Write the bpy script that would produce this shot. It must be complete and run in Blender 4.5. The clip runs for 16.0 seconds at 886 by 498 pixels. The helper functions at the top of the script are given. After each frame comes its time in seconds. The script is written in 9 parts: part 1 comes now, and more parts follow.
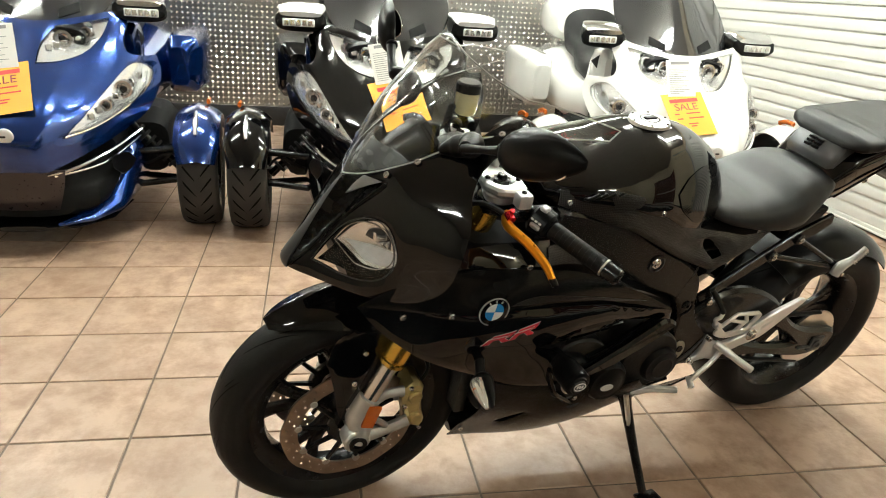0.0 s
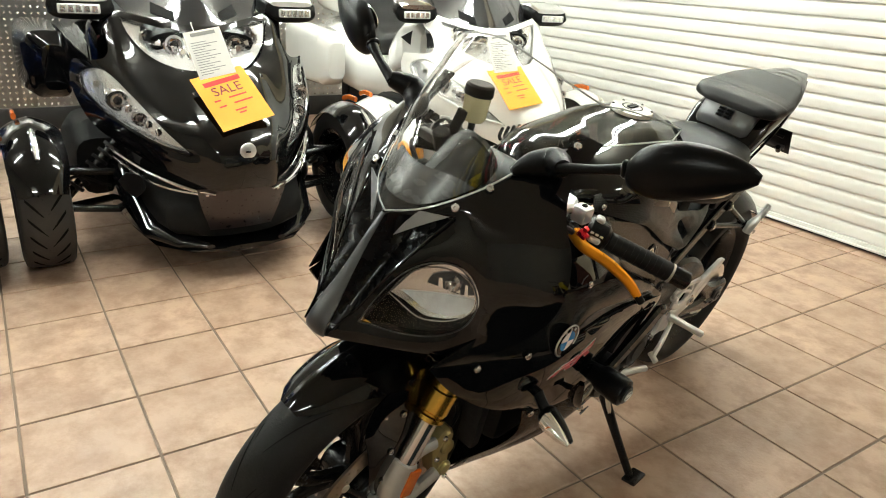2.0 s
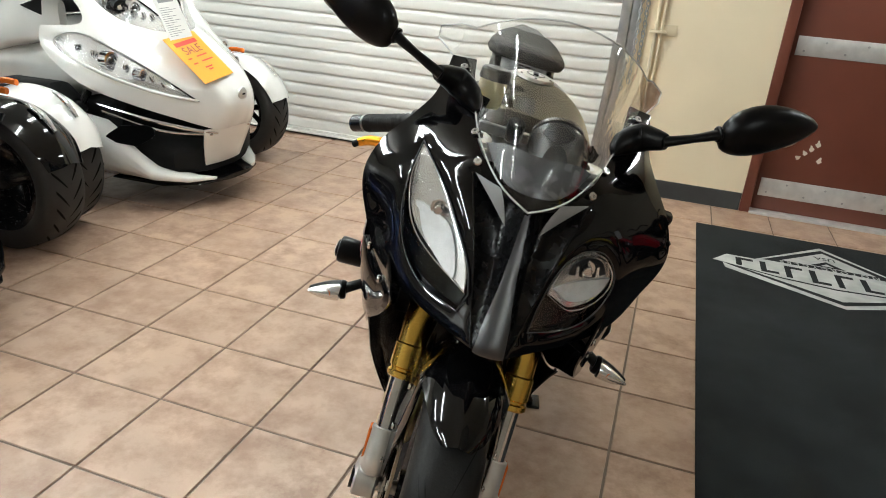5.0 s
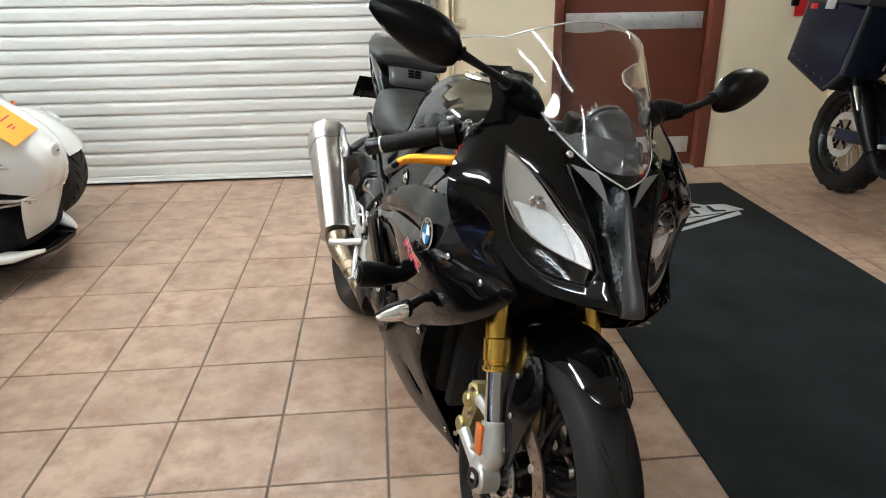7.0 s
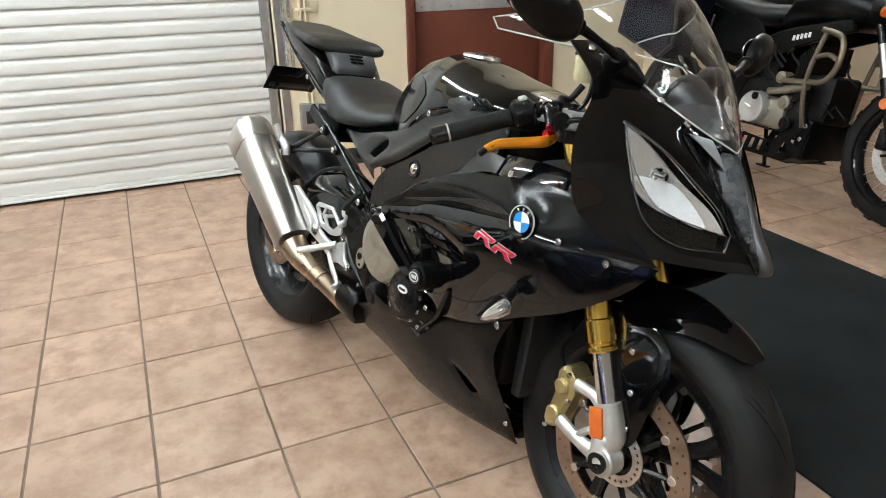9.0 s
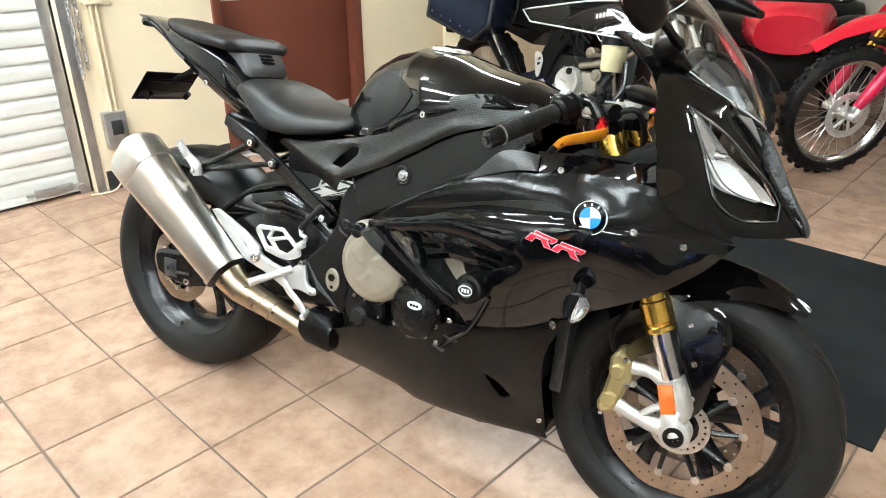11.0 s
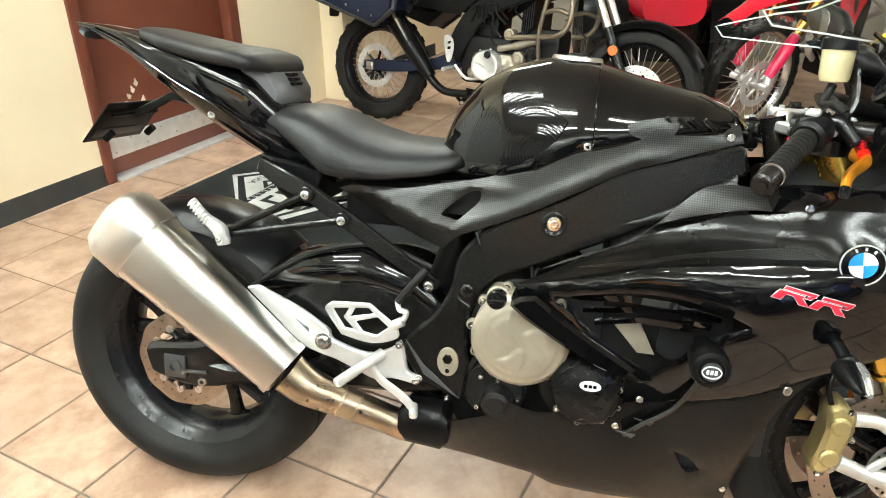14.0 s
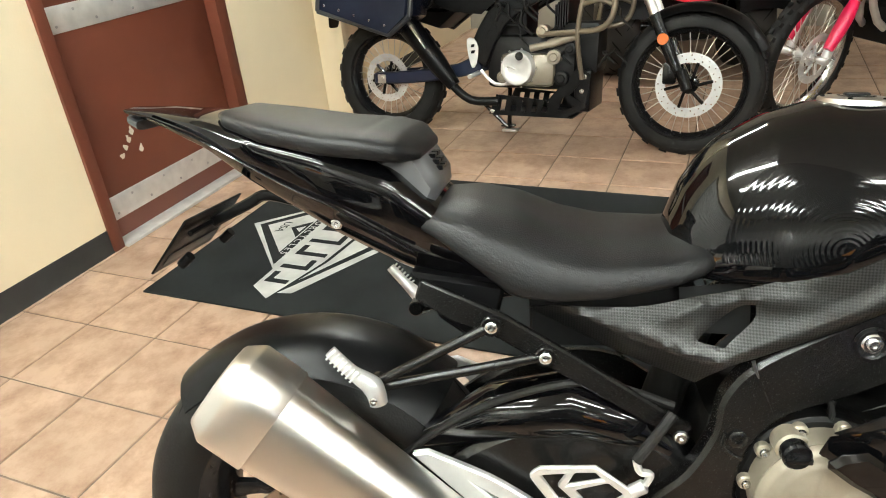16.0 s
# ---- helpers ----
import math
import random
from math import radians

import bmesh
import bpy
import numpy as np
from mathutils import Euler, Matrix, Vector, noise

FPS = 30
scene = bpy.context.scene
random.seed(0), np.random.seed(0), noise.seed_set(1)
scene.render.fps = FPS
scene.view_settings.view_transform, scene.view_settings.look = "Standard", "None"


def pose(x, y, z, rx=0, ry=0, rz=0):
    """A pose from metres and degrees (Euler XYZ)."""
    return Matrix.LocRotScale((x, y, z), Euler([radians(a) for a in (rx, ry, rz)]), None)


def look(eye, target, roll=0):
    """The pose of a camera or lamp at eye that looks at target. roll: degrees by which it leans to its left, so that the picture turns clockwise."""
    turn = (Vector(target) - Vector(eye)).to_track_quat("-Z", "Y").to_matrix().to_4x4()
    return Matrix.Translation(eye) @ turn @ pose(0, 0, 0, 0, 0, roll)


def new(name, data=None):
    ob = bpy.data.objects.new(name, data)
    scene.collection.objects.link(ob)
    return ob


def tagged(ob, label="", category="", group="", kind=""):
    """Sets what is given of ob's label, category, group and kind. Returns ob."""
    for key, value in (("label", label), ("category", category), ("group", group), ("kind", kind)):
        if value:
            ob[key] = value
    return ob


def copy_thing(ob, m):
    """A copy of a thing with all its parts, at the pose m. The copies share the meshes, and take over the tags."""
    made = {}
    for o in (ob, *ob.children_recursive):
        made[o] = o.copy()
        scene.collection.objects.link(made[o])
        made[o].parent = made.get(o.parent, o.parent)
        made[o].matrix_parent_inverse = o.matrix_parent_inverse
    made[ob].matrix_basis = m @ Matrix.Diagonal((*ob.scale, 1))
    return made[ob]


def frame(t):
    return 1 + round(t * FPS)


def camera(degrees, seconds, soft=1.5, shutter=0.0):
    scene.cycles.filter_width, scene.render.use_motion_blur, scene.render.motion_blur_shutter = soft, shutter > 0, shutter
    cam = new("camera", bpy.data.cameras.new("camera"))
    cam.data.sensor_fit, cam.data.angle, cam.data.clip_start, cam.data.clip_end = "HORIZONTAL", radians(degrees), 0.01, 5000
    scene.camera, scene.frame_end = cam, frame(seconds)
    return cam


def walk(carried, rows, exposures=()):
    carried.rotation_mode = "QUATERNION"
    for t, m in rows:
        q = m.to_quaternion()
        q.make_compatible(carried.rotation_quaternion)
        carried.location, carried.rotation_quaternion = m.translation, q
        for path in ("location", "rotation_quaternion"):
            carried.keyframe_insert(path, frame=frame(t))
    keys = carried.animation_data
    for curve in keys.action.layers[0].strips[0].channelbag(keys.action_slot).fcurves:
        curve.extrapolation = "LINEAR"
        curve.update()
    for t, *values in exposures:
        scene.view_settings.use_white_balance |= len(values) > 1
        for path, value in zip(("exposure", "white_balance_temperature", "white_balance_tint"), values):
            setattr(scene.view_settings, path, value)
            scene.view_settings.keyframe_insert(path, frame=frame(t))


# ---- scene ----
cam = camera(65.4, 16.0, soft=1.0)
PATH = [
    (0, (1.73, -0.434, 1.238), (-0.103, -0.064, 0.528), 4.1),
    (0.5, (1.605, -0.565, 1.237), (-0.192, -0.059, 0.52), 2.3),
    (1, (1.512, -0.706, 1.235), (-0.214, -0.014, 0.499), 3.2),
    (1.5, (1.444, -0.829, 1.247), (-0.188, 0.074, 0.525), 4.0),
    (2, (1.325, -0.869, 1.238), (-0.213, 0.173, 0.498), 3.6),
    (2.5, (1.205, -0.893, 1.232), (-0.259, 0.233, 0.466), 3.1),
    (3, (1.08, -1.015, 1.233), (-0.237, 0.287, 0.477), 3.1),
    (3.5, (0.959, -1.153, 1.246), (-0.163, 0.322, 0.495), 1.3),
    (4, (0.847, -1.21, 1.239), (-0.099, 0.383, 0.486), 2.5),
    (4.5, (0.715, -1.274, 1.233), (-0.01, 0.427, 0.471), 3.0),
    (4.7, (0.671, -1.301, 1.234), (0.022, 0.426, 0.462), 3.8),
    (6.8, (0.09, -1.466, 1.24), (0.173, 0.382, 0.48), -0.1),
    (7, (0.024, -1.473, 1.245), (0.184, 0.374, 0.493), -0.7),
    (7.5, (-0.165, -1.526, 1.249), (0.159, 0.309, 0.522), -0.8),
    (8, (-0.278, -1.441, 1.239), (0.151, 0.364, 0.492), -1.0),
    (8.5, (-0.403, -1.311, 1.234), (0.183, 0.438, 0.46), -2.6),
    (9, (-0.523, -1.238, 1.229), (0.23, 0.435, 0.435), -0.9),
    (9.2, (-0.6, -1.208, 1.238), (0.241, 0.424, 0.445), -0.9),
    (11.3, (-1.0, -0.728, 1.249), (0.402, 0.422, 0.405), -0.7),
    (11.5, (-1.057, -0.666, 1.254), (0.409, 0.402, 0.413), -0.9),
    (12, (-1.155, -0.552, 1.258), (0.432, 0.336, 0.425), 0.3),
    (12.5, (-1.107, -0.448, 1.282), (0.468, 0.414, 0.4), -0.4),
    (13, (-1.056, -0.294, 1.26), (0.492, 0.565, 0.33), -0.9),
    (13.5, (-1.007, -0.188, 1.251), (0.531, 0.679, 0.31), -1.2),
    (14, (-0.994, -0.056, 1.256), (0.597, 0.746, 0.348), -0.1),
    (14.5, (-1.019, 0.081, 1.26), (0.609, 0.82, 0.363), 1.5),
    (15, (-0.963, 0.206, 1.248), (0.639, 0.966, 0.322), -0.6),
    (15.5, (-0.846, 0.353, 1.24), (0.751, 1.086, 0.286), -2.8),
    (16, (-0.749, 0.459, 1.295), (0.854, 1.189, 0.347), -5.4),
]
walk(cam, [(t, look(eye, target, roll)) for t, eye, target, roll in PATH],
     exposures=[(0.0, 0.08, 6600, 8), (1.5, 0.05, 6600, 7), (3.0, -0.03, 6300, 9), (4.5, -0.27, 6150, 11), (7.0, -0.41, 5900, 13), (9.0, -0.26, 5900, 13), (11.3, 0.48, 5900, 10), (12.5, 0.54, 6150, 8), (14.0, 0.53, 6250, 8), (16.0, 0.36, 6400, 10)])


from mathutils import geometry

# ---- light ----
world = bpy.data.worlds.new("world")
scene.world = world
world.use_nodes = True
world.node_tree.nodes["Background"].inputs[0].default_value = (1.0, 0.93, 0.82, 1)
world.node_tree.nodes["Background"].inputs[1].default_value = 0.004
scene.view_settings.exposure = 0.0

CEIL = 3.15
TUBE_GLOW = 127.0
TUBE_ROWS = [(-3.2, -2.7), (-1.5, -2.7), (-3.2, -0.6), (-1.5, -0.6), (-3.2, 1.5), (-1.5, 1.5), (-0.5, 2.0), (3.4, 2.3), (3.4, -3.2)]


# ---- materials ----
def mat(name, color, rough=0.5, metal=0.0, var=0.12, scale=6.0, bump=0.0, bscale=60.0, coat=0.0, rvar=0.08, spec=0.5, rand=0.0, detail=4.0):
    """A surface with variation at two scales in colour and gloss, and a fine relief."""
    m = bpy.data.materials.new(name)
    m.use_nodes = True
    nt = m.node_tree
    b = nt.nodes["Principled BSDF"]
    co = nt.nodes.new("ShaderNodeTexCoord")
    n1 = nt.nodes.new("ShaderNodeTexNoise")
    n1.inputs["Scale"].default_value, n1.inputs["Detail"].default_value = scale, detail
    nt.links.new(co.outputs["Object"], n1.inputs["Vector"])
    n2 = nt.nodes.new("ShaderNodeTexNoise")
    n2.inputs["Scale"].default_value, n2.inputs["Detail"].default_value = bscale, 3
    nt.links.new(co.outputs["Object"], n2.inputs["Vector"])
    ramp = nt.nodes.new("ShaderNodeMapRange")
    ramp.inputs[1].default_value, ramp.inputs[2].default_value = 0.3, 0.7
    ramp.inputs[3].default_value, ramp.inputs[4].default_value = 1 - var, 1 + var
    nt.links.new(n1.outputs[0], ramp.inputs[0])
    mul = nt.nodes.new("ShaderNodeVectorMath")
    mul.operation = "SCALE"
    mul.inputs[0].default_value = color
    val = ramp.outputs[0]
    if rand:
        oi = nt.nodes.new("ShaderNodeObjectInfo")
        rr = nt.nodes.new("ShaderNodeMapRange")
        rr.inputs[3].default_value, rr.inputs[4].default_value = 1 - rand, 1 + rand
        nt.links.new(oi.outputs["Random"], rr.inputs[0])
        mm = nt.nodes.new("ShaderNodeMath")
        mm.operation = "MULTIPLY"
        nt.links.new(val, mm.inputs[0])
        nt.links.new(rr.outputs[0], mm.inputs[1])
        val = mm.outputs[0]
    nt.links.new(val, mul.inputs["Scale"])
    nt.links.new(mul.outputs[0], b.inputs["Base Color"])
    rg = nt.nodes.new("ShaderNodeMapRange")
    rg.inputs[3].default_value, rg.inputs[4].default_value = max(0.0, rough - rvar), min(1.0, rough + rvar)
    nt.links.new(n2.outputs[0], rg.inputs[0])
    nt.links.new(rg.outputs[0], b.inputs["Roughness"])
    b.inputs["Metallic"].default_value = metal
    b.inputs["Specular IOR Level"].default_value = spec
    b.inputs["Coat Weight"].default_value = coat
    b.inputs["Coat Roughness"].default_value = 0.03
    if bump:
        bp = nt.nodes.new("ShaderNodeBump")
        bp.inputs["Strength"].default_value, bp.inputs["Distance"].default_value = bump, 0.002
        nt.links.new(n2.outputs[0], bp.inputs["Height"])
        nt.links.new(bp.outputs[0], b.inputs["Normal"])
    return m


def glow(name, color, strength):
    m = mat(name, color)
    b = m.node_tree.nodes["Principled BSDF"]
    b.inputs["Emission Color"].default_value = (*color, 1)
    b.inputs["Emission Strength"].default_value = strength
    return m


def glass(name, color, rough=0.0, ior=1.3):
    m = bpy.data.materials.new(name)
    m.use_nodes = True
    b = m.node_tree.nodes["Principled BSDF"]
    b.inputs["Base Color"].default_value = (*color, 1)
    b.inputs["Transmission Weight"].default_value = 1.0
    b.inputs["Roughness"].default_value = rough
    b.inputs["IOR"].default_value = ior
    return m


def weave(m, scale, strength, dist=0.0006):
    """A woven carbon look over a plastic: alternating tows with their own gloss and a fine relief."""
    nt = m.node_tree
    b = nt.nodes["Principled BSDF"]
    co, mp, ch, bp, mr = (nt.nodes.new(k) for k in ("ShaderNodeTexCoord", "ShaderNodeMapping", "ShaderNodeTexChecker", "ShaderNodeBump", "ShaderNodeMapRange"))
    ch.inputs["Scale"].default_value = scale
    mp.inputs["Rotation"].default_value = (0, radians(45), 0)
    mp.inputs["Scale"].default_value = (1, 0.001, 1)
    mp.inputs["Location"].default_value = (0, 0.0004, 0)
    nt.links.new(co.outputs["Object"], mp.inputs[0])
    nt.links.new(mp.outputs[0], ch.inputs["Vector"])
    bp.inputs["Strength"].default_value, bp.inputs["Distance"].default_value = strength, dist
    nt.links.new(ch.outputs["Fac"], bp.inputs["Height"])
    nt.links.new(bp.outputs[0], b.inputs["Normal"])
    mr.inputs["To Min"].default_value, mr.inputs["To Max"].default_value = 0.24, 0.50
    nt.links.new(ch.outputs["Fac"], mr.inputs["Value"])
    nt.links.new(mr.outputs[0], b.inputs["Specular IOR Level"])
    return m


def tile_material(name):
    """Matt mottled terracotta: a patchy body, darker cloudy stains and fine pits."""
    m = mat(name, (0.425, 0.290, 0.207), 0.38, var=0.10, scale=5, bump=0.25, bscale=90, rand=0.07, rvar=0.10)
    nt = m.node_tree
    b = nt.nodes["Principled BSDF"]
    src = b.inputs["Base Color"].links[0].from_socket
    geo = nt.nodes.new("ShaderNodeNewGeometry")
    oi = nt.nodes.new("ShaderNodeObjectInfo")
    add = nt.nodes.new("ShaderNodeVectorMath")
    add.operation = "MULTIPLY_ADD"
    comb = nt.nodes.new("ShaderNodeCombineXYZ")
    nt.links.new(oi.outputs["Random"], comb.inputs[0])
    nt.links.new(oi.outputs["Random"], comb.inputs[2])
    nt.links.new(comb.outputs[0], add.inputs[0])
    add.inputs[1].default_value = (40, 40, 40)
    nt.links.new(geo.outputs["Position"], add.inputs[2])
    n = nt.nodes.new("ShaderNodeTexNoise")
    n.inputs["Scale"].default_value, n.inputs["Detail"].default_value, n.inputs["Roughness"].default_value = 9, 8, 0.7
    nt.links.new(add.outputs[0], n.inputs["Vector"])
    rp = nt.nodes.new("ShaderNodeMapRange")
    rp.inputs[1].default_value, rp.inputs[2].default_value = 0.42, 0.64
    nt.links.new(n.outputs[0], rp.inputs[0])
    mix = nt.nodes.new("ShaderNodeMix")
    mix.data_type = "RGBA"
    nt.links.new(rp.outputs[0], mix.inputs["Factor"])
    nt.links.new(src, mix.inputs["A"])
    mix.inputs["B"].default_value = (0.285, 0.172, 0.115, 1)
    nt.links.new(mix.outputs["Result"], b.inputs["Base Color"])
    return m


M_TILE = tile_material("terracotta_tile")
M_GROUT = mat("grout", (0.17, 0.125, 0.095), 0.9, var=0.25, scale=3, bump=0.3)
M_WALL = mat("cream_wall_paint", (0.86, 0.735, 0.52), 0.55, var=0.04, scale=2, bump=0.25, bscale=120)
# plaster darkened in colour to stand in for dim, weakly lit surroundings
M_PLAIN = mat("dim_plain_plaster", (0.24, 0.215, 0.175), 0.8, var=0.06, scale=1.5, bump=0.2)
M_CEIL = mat("ceiling_board", (0.60, 0.57, 0.51), 0.9, var=0.05)
M_BASE = mat("black_rubber_base", (0.022, 0.021, 0.020), 0.45, var=0.3, scale=8, bump=0.15)
M_SHUT = mat("white_shutter_paint", (0.74, 0.73, 0.69), 0.38, var=0.05, scale=1.2, bump=0.06, bscale=30)
M_GALV = mat("galvanised_steel", (0.48, 0.49, 0.50), 0.42, 0.9, var=0.15, scale=14, bump=0.05)
M_DOOR = mat("brown_door_paint", (0.145, 0.04, 0.022), 0.42, var=0.10, scale=3, bump=0.1, bscale=25)
M_ALU = mat("brushed_aluminium", (0.74, 0.74, 0.73), 0.38, 0.65, var=0.10, scale=18, bump=0.04)
M_MAT = mat("black_floor_mat", (0.012, 0.0135, 0.014), 0.95, var=0.35, scale=4, bump=0.8, bscale=400, spec=0.15)
M_MATPRINT = mat("grey_mat_print", (0.40, 0.40, 0.385), 0.95, var=0.2, scale=10, bump=0.6, bscale=400)
M_CHROME = mat("chrome", (0.75, 0.75, 0.76), 0.10, 1.0, var=0.04, rvar=0.04)


# ---- mesh helpers ----
def finish(bm, angle=38):
    bm.normal_update()
    lim = radians(angle)
    for f in bm.faces:
        f.smooth = True
    for e in bm.edges:
        if len(e.link_faces) == 2 and e.calc_face_angle(0) > lim:
            e.smooth = False
    return bm


def part(name, bm, material, parent=None, label="", angle=38):
    """Links a bmesh as one mesh object, under its thing or part."""
    finish(bm, angle)
    me = bpy.data.meshes.new(name)
    bm.to_mesh(me)
    bm.free()
    for mm in (material if isinstance(material, (list, tuple)) else (material,)):
        me.materials.append(mm)
    ob = new(name, me)
    if parent is not None:
        ob.parent = parent
    if label:
        ob["label"] = label
    return ob


def thing(name, m, label, category, group="", kind=""):
    ob = new(name)
    ob.empty_display_size = 0.1
    ob.matrix_world = m
    return tagged(ob, label, category, group, kind)


def join(*bms):
    out = bmesh.new()
    for b in bms:
        me = bpy.data.meshes.new("tmp")
        b.to_mesh(me)
        out.from_mesh(me)
        bpy.data.meshes.remove(me)
        b.free()
    return out


def block(x0, x1, y0, y1, z0, z1, bev=0.0, seg=2, m=None):
    bm = bmesh.new()
    bmesh.ops.create_cube(bm, size=1)
    for v in bm.verts:
        v.co = Vector(((x0 + x1) / 2 + v.co.x * (x1 - x0), (y0 + y1) / 2 + v.co.y * (y1 - y0), (z0 + z1) / 2 + v.co.z * (z1 - z0)))
    if bev:
        bmesh.ops.bevel(bm, geom=bm.edges[:], offset=bev, segments=seg, profile=0.5, affect="EDGES")
    if m is not None:
        bm.transform(m)
    return bm


def frame_at(d):
    d = Vector(d).normalized()
    a = d.cross(Vector((0, 0, 1)))
    if a.length < 1e-3:
        a = d.cross(Vector((1, 0, 0)))
    a.normalize()
    return a, d.cross(a)


def skin(rings, closed=True, caps=True):
    """A surface through rings of equal length."""
    bm = bmesh.new()
    vs = [[bm.verts.new(p) for p in r] for r in rings]
    n = len(rings[0])
    for a, b in zip(vs, vs[1:]):
        for i in range(n if closed else n - 1):
            j = (i + 1) % n
            bm.faces.new((a[i], a[j], b[j], b[i]))
    if caps and closed:
        bm.faces.new(vs[0][::-1])
        bm.faces.new(vs[-1])
    bmesh.ops.recalc_face_normals(bm, faces=bm.faces[:])
    return bm


def rod(p0, p1, r0, r1=None, n=14, bev=0.0):
    """A straight round bar, with its ends eased by bev."""
    p0, p1 = Vector(p0), Vector(p1)
    r1 = r0 if r1 is None else r1
    d = (p1 - p0).normalized()
    a, b = frame_at(d)
    stops = [(p0, r0), (p1, r1)]
    if bev:
        stops = [(p0, r0 - bev), (p0 + d * bev, r0), (p1 - d * bev, r1), (p1, r1 - bev)]
    return skin([[c + (a * math.cos(2 * math.pi * i / n) + b * math.sin(2 * math.pi * i / n)) * r for i in range(n)] for c, r in stops])


def spline(pts, k=6, closed=False):
    """Catmull-Rom through the points."""
    P = [Vector(p) for p in pts]
    n = len(P)
    out = []
    for i in range(n if closed else n - 1):
        if closed:
            a, b, c, d = P[i - 1], P[i], P[(i + 1) % n], P[(i + 2) % n]
        else:
            a, b, c, d = P[max(i - 1, 0)], P[i], P[i + 1], P[min(i + 2, n - 1)]
        for s in range(k):
            t = s / k
            out.append(0.5 * (2 * b + (c - a) * t + (2 * a - 5 * b + 4 * c - d) * t * t + (3 * b - a - 3 * c + d) * t ** 3))
    if not closed:
        out.append(P[-1])
    return out


def hose(pts, r, n=10, k=6, flat=1.0, radii=None):
    """A tube along a smooth line; radii gives one radius per point."""
    line = spline(pts, k) if k > 1 else [Vector(p) for p in pts]
    rings = []
    a = None
    for i, p in enumerate(line):
        d = (line[min(i + 1, len(line) - 1)] - line[max(i - 1, 0)]).normalized()
        if a is None:
            a, b = frame_at(d)
        a = (a - d * a.dot(d)).normalized()
        b = d.cross(a)
        rad = r
        if radii:
            u = i / (len(line) - 1) * (len(radii) - 1)
            j = min(int(u), len(radii) - 2)
            rad = radii[j] + (radii[j + 1] - radii[j]) * (u - j)
        rings.append([p + (a * math.cos(2 * math.pi * q / n) + b * math.sin(2 * math.pi * q / n) * flat) * rad for q in range(n)])
    return skin(rings)


def lathe(profile, n=48, axis="y", centre=(0, 0, 0)):
    """Turns a closed or open profile of (radius, along) about an axis through the centre."""
    rings = []
    c = Vector(centre)
    for q in range(n):
        t = 2 * math.pi * q / n
        ring = []
        for r, h in profile:
            u, v = r * math.cos(t), r * math.sin(t)
            ring.append(c + Vector({"y": (u, h, v), "x": (h, u, v), "z": (u, v, h)}[axis]))
        rings.append(ring)
    bm = bmesh.new()
    vs = [[bm.verts.new(p) for p in r] for r in rings]
    m = len(profile)
    for q in range(n):
        a, b = vs[q], vs[(q + 1) % n]
        for i in range(m - 1):
            bm.faces.new((a[i], a[i + 1], b[i + 1], b[i]))
    bmesh.ops.remove_doubles(bm, verts=bm.verts[:], dist=1e-6)
    bmesh.ops.recalc_face_normals(bm, faces=bm.faces[:])
    return bm


def plate(outline, h0, h1, axis="y", bev=0.0, holes=()):
    """A flat plate: an outline of (u, v) between two heights along the axis. u, v: x, z for y; x, y for z; y, z for x."""
    put = {"y": lambda u, v, h: (u, h, v), "z": lambda u, v, h: (u, v, h), "x": lambda u, v, h: (h, u, v)}[axis]
    pts, edges = [], []
    for loop in (outline, *holes):
        k = len(pts)
        pts += [Vector((p[0], p[1])) for p in loop]
        edges += [(k + i, k + (i + 1) % len(loop)) for i in range(len(loop))]
    if holes:
        v2, _, f2, _, _, _ = geometry.delaunay_2d_cdt(pts, edges, [], 1, 1e-6)
        keep = []
        for f in f2:
            c = sum((v2[i] for i in f), Vector((0, 0))) / len(f)
            if not any(inside(c, h) for h in holes):
                keep.append(f)
        f2 = keep
    else:
        v2, f2 = pts, [list(range(len(pts)))]
    bm = bmesh.new()
    vs = [bm.verts.new(put(p[0], p[1], h0)) for p in v2]
    fs = [bm.faces.new([vs[i] for i in f]) for f in f2]
    got = bmesh.ops.extrude_face_region(bm, geom=fs)
    d = Vector(put(0, 0, h1)) - Vector(put(0, 0, h0))
    for g in got["geom"]:
        if isinstance(g, bmesh.types.BMVert):
            g.co += d
    bmesh.ops.recalc_face_normals(bm, faces=bm.faces[:])
    if bev:
        es = [e for e in bm.edges if len(e.link_faces) == 2 and e.calc_face_angle(0) > 0.9]
        bmesh.ops.bevel(bm, geom=es, offset=bev, segments=1, profile=0.5, affect="EDGES")
    return bm


def inside(p, loop):
    c = False
    n = len(loop)
    for i in range(n):
        (x1, y1), (x2, y2) = loop[i][:2], loop[(i + 1) % n][:2]
        if (y1 > p[1]) != (y2 > p[1]) and p[0] < (x2 - x1) * (p[1] - y1) / (y2 - y1) + x1:
            c = not c
    return c


def ring2d(cx, cy, r, n=16, ry=None, turn=0.0):
    ry = r if ry is None else ry
    return [(cx + r * math.cos(2 * math.pi * i / n + turn), cy + ry * math.sin(2 * math.pi * i / n + turn)) for i in range(n)]


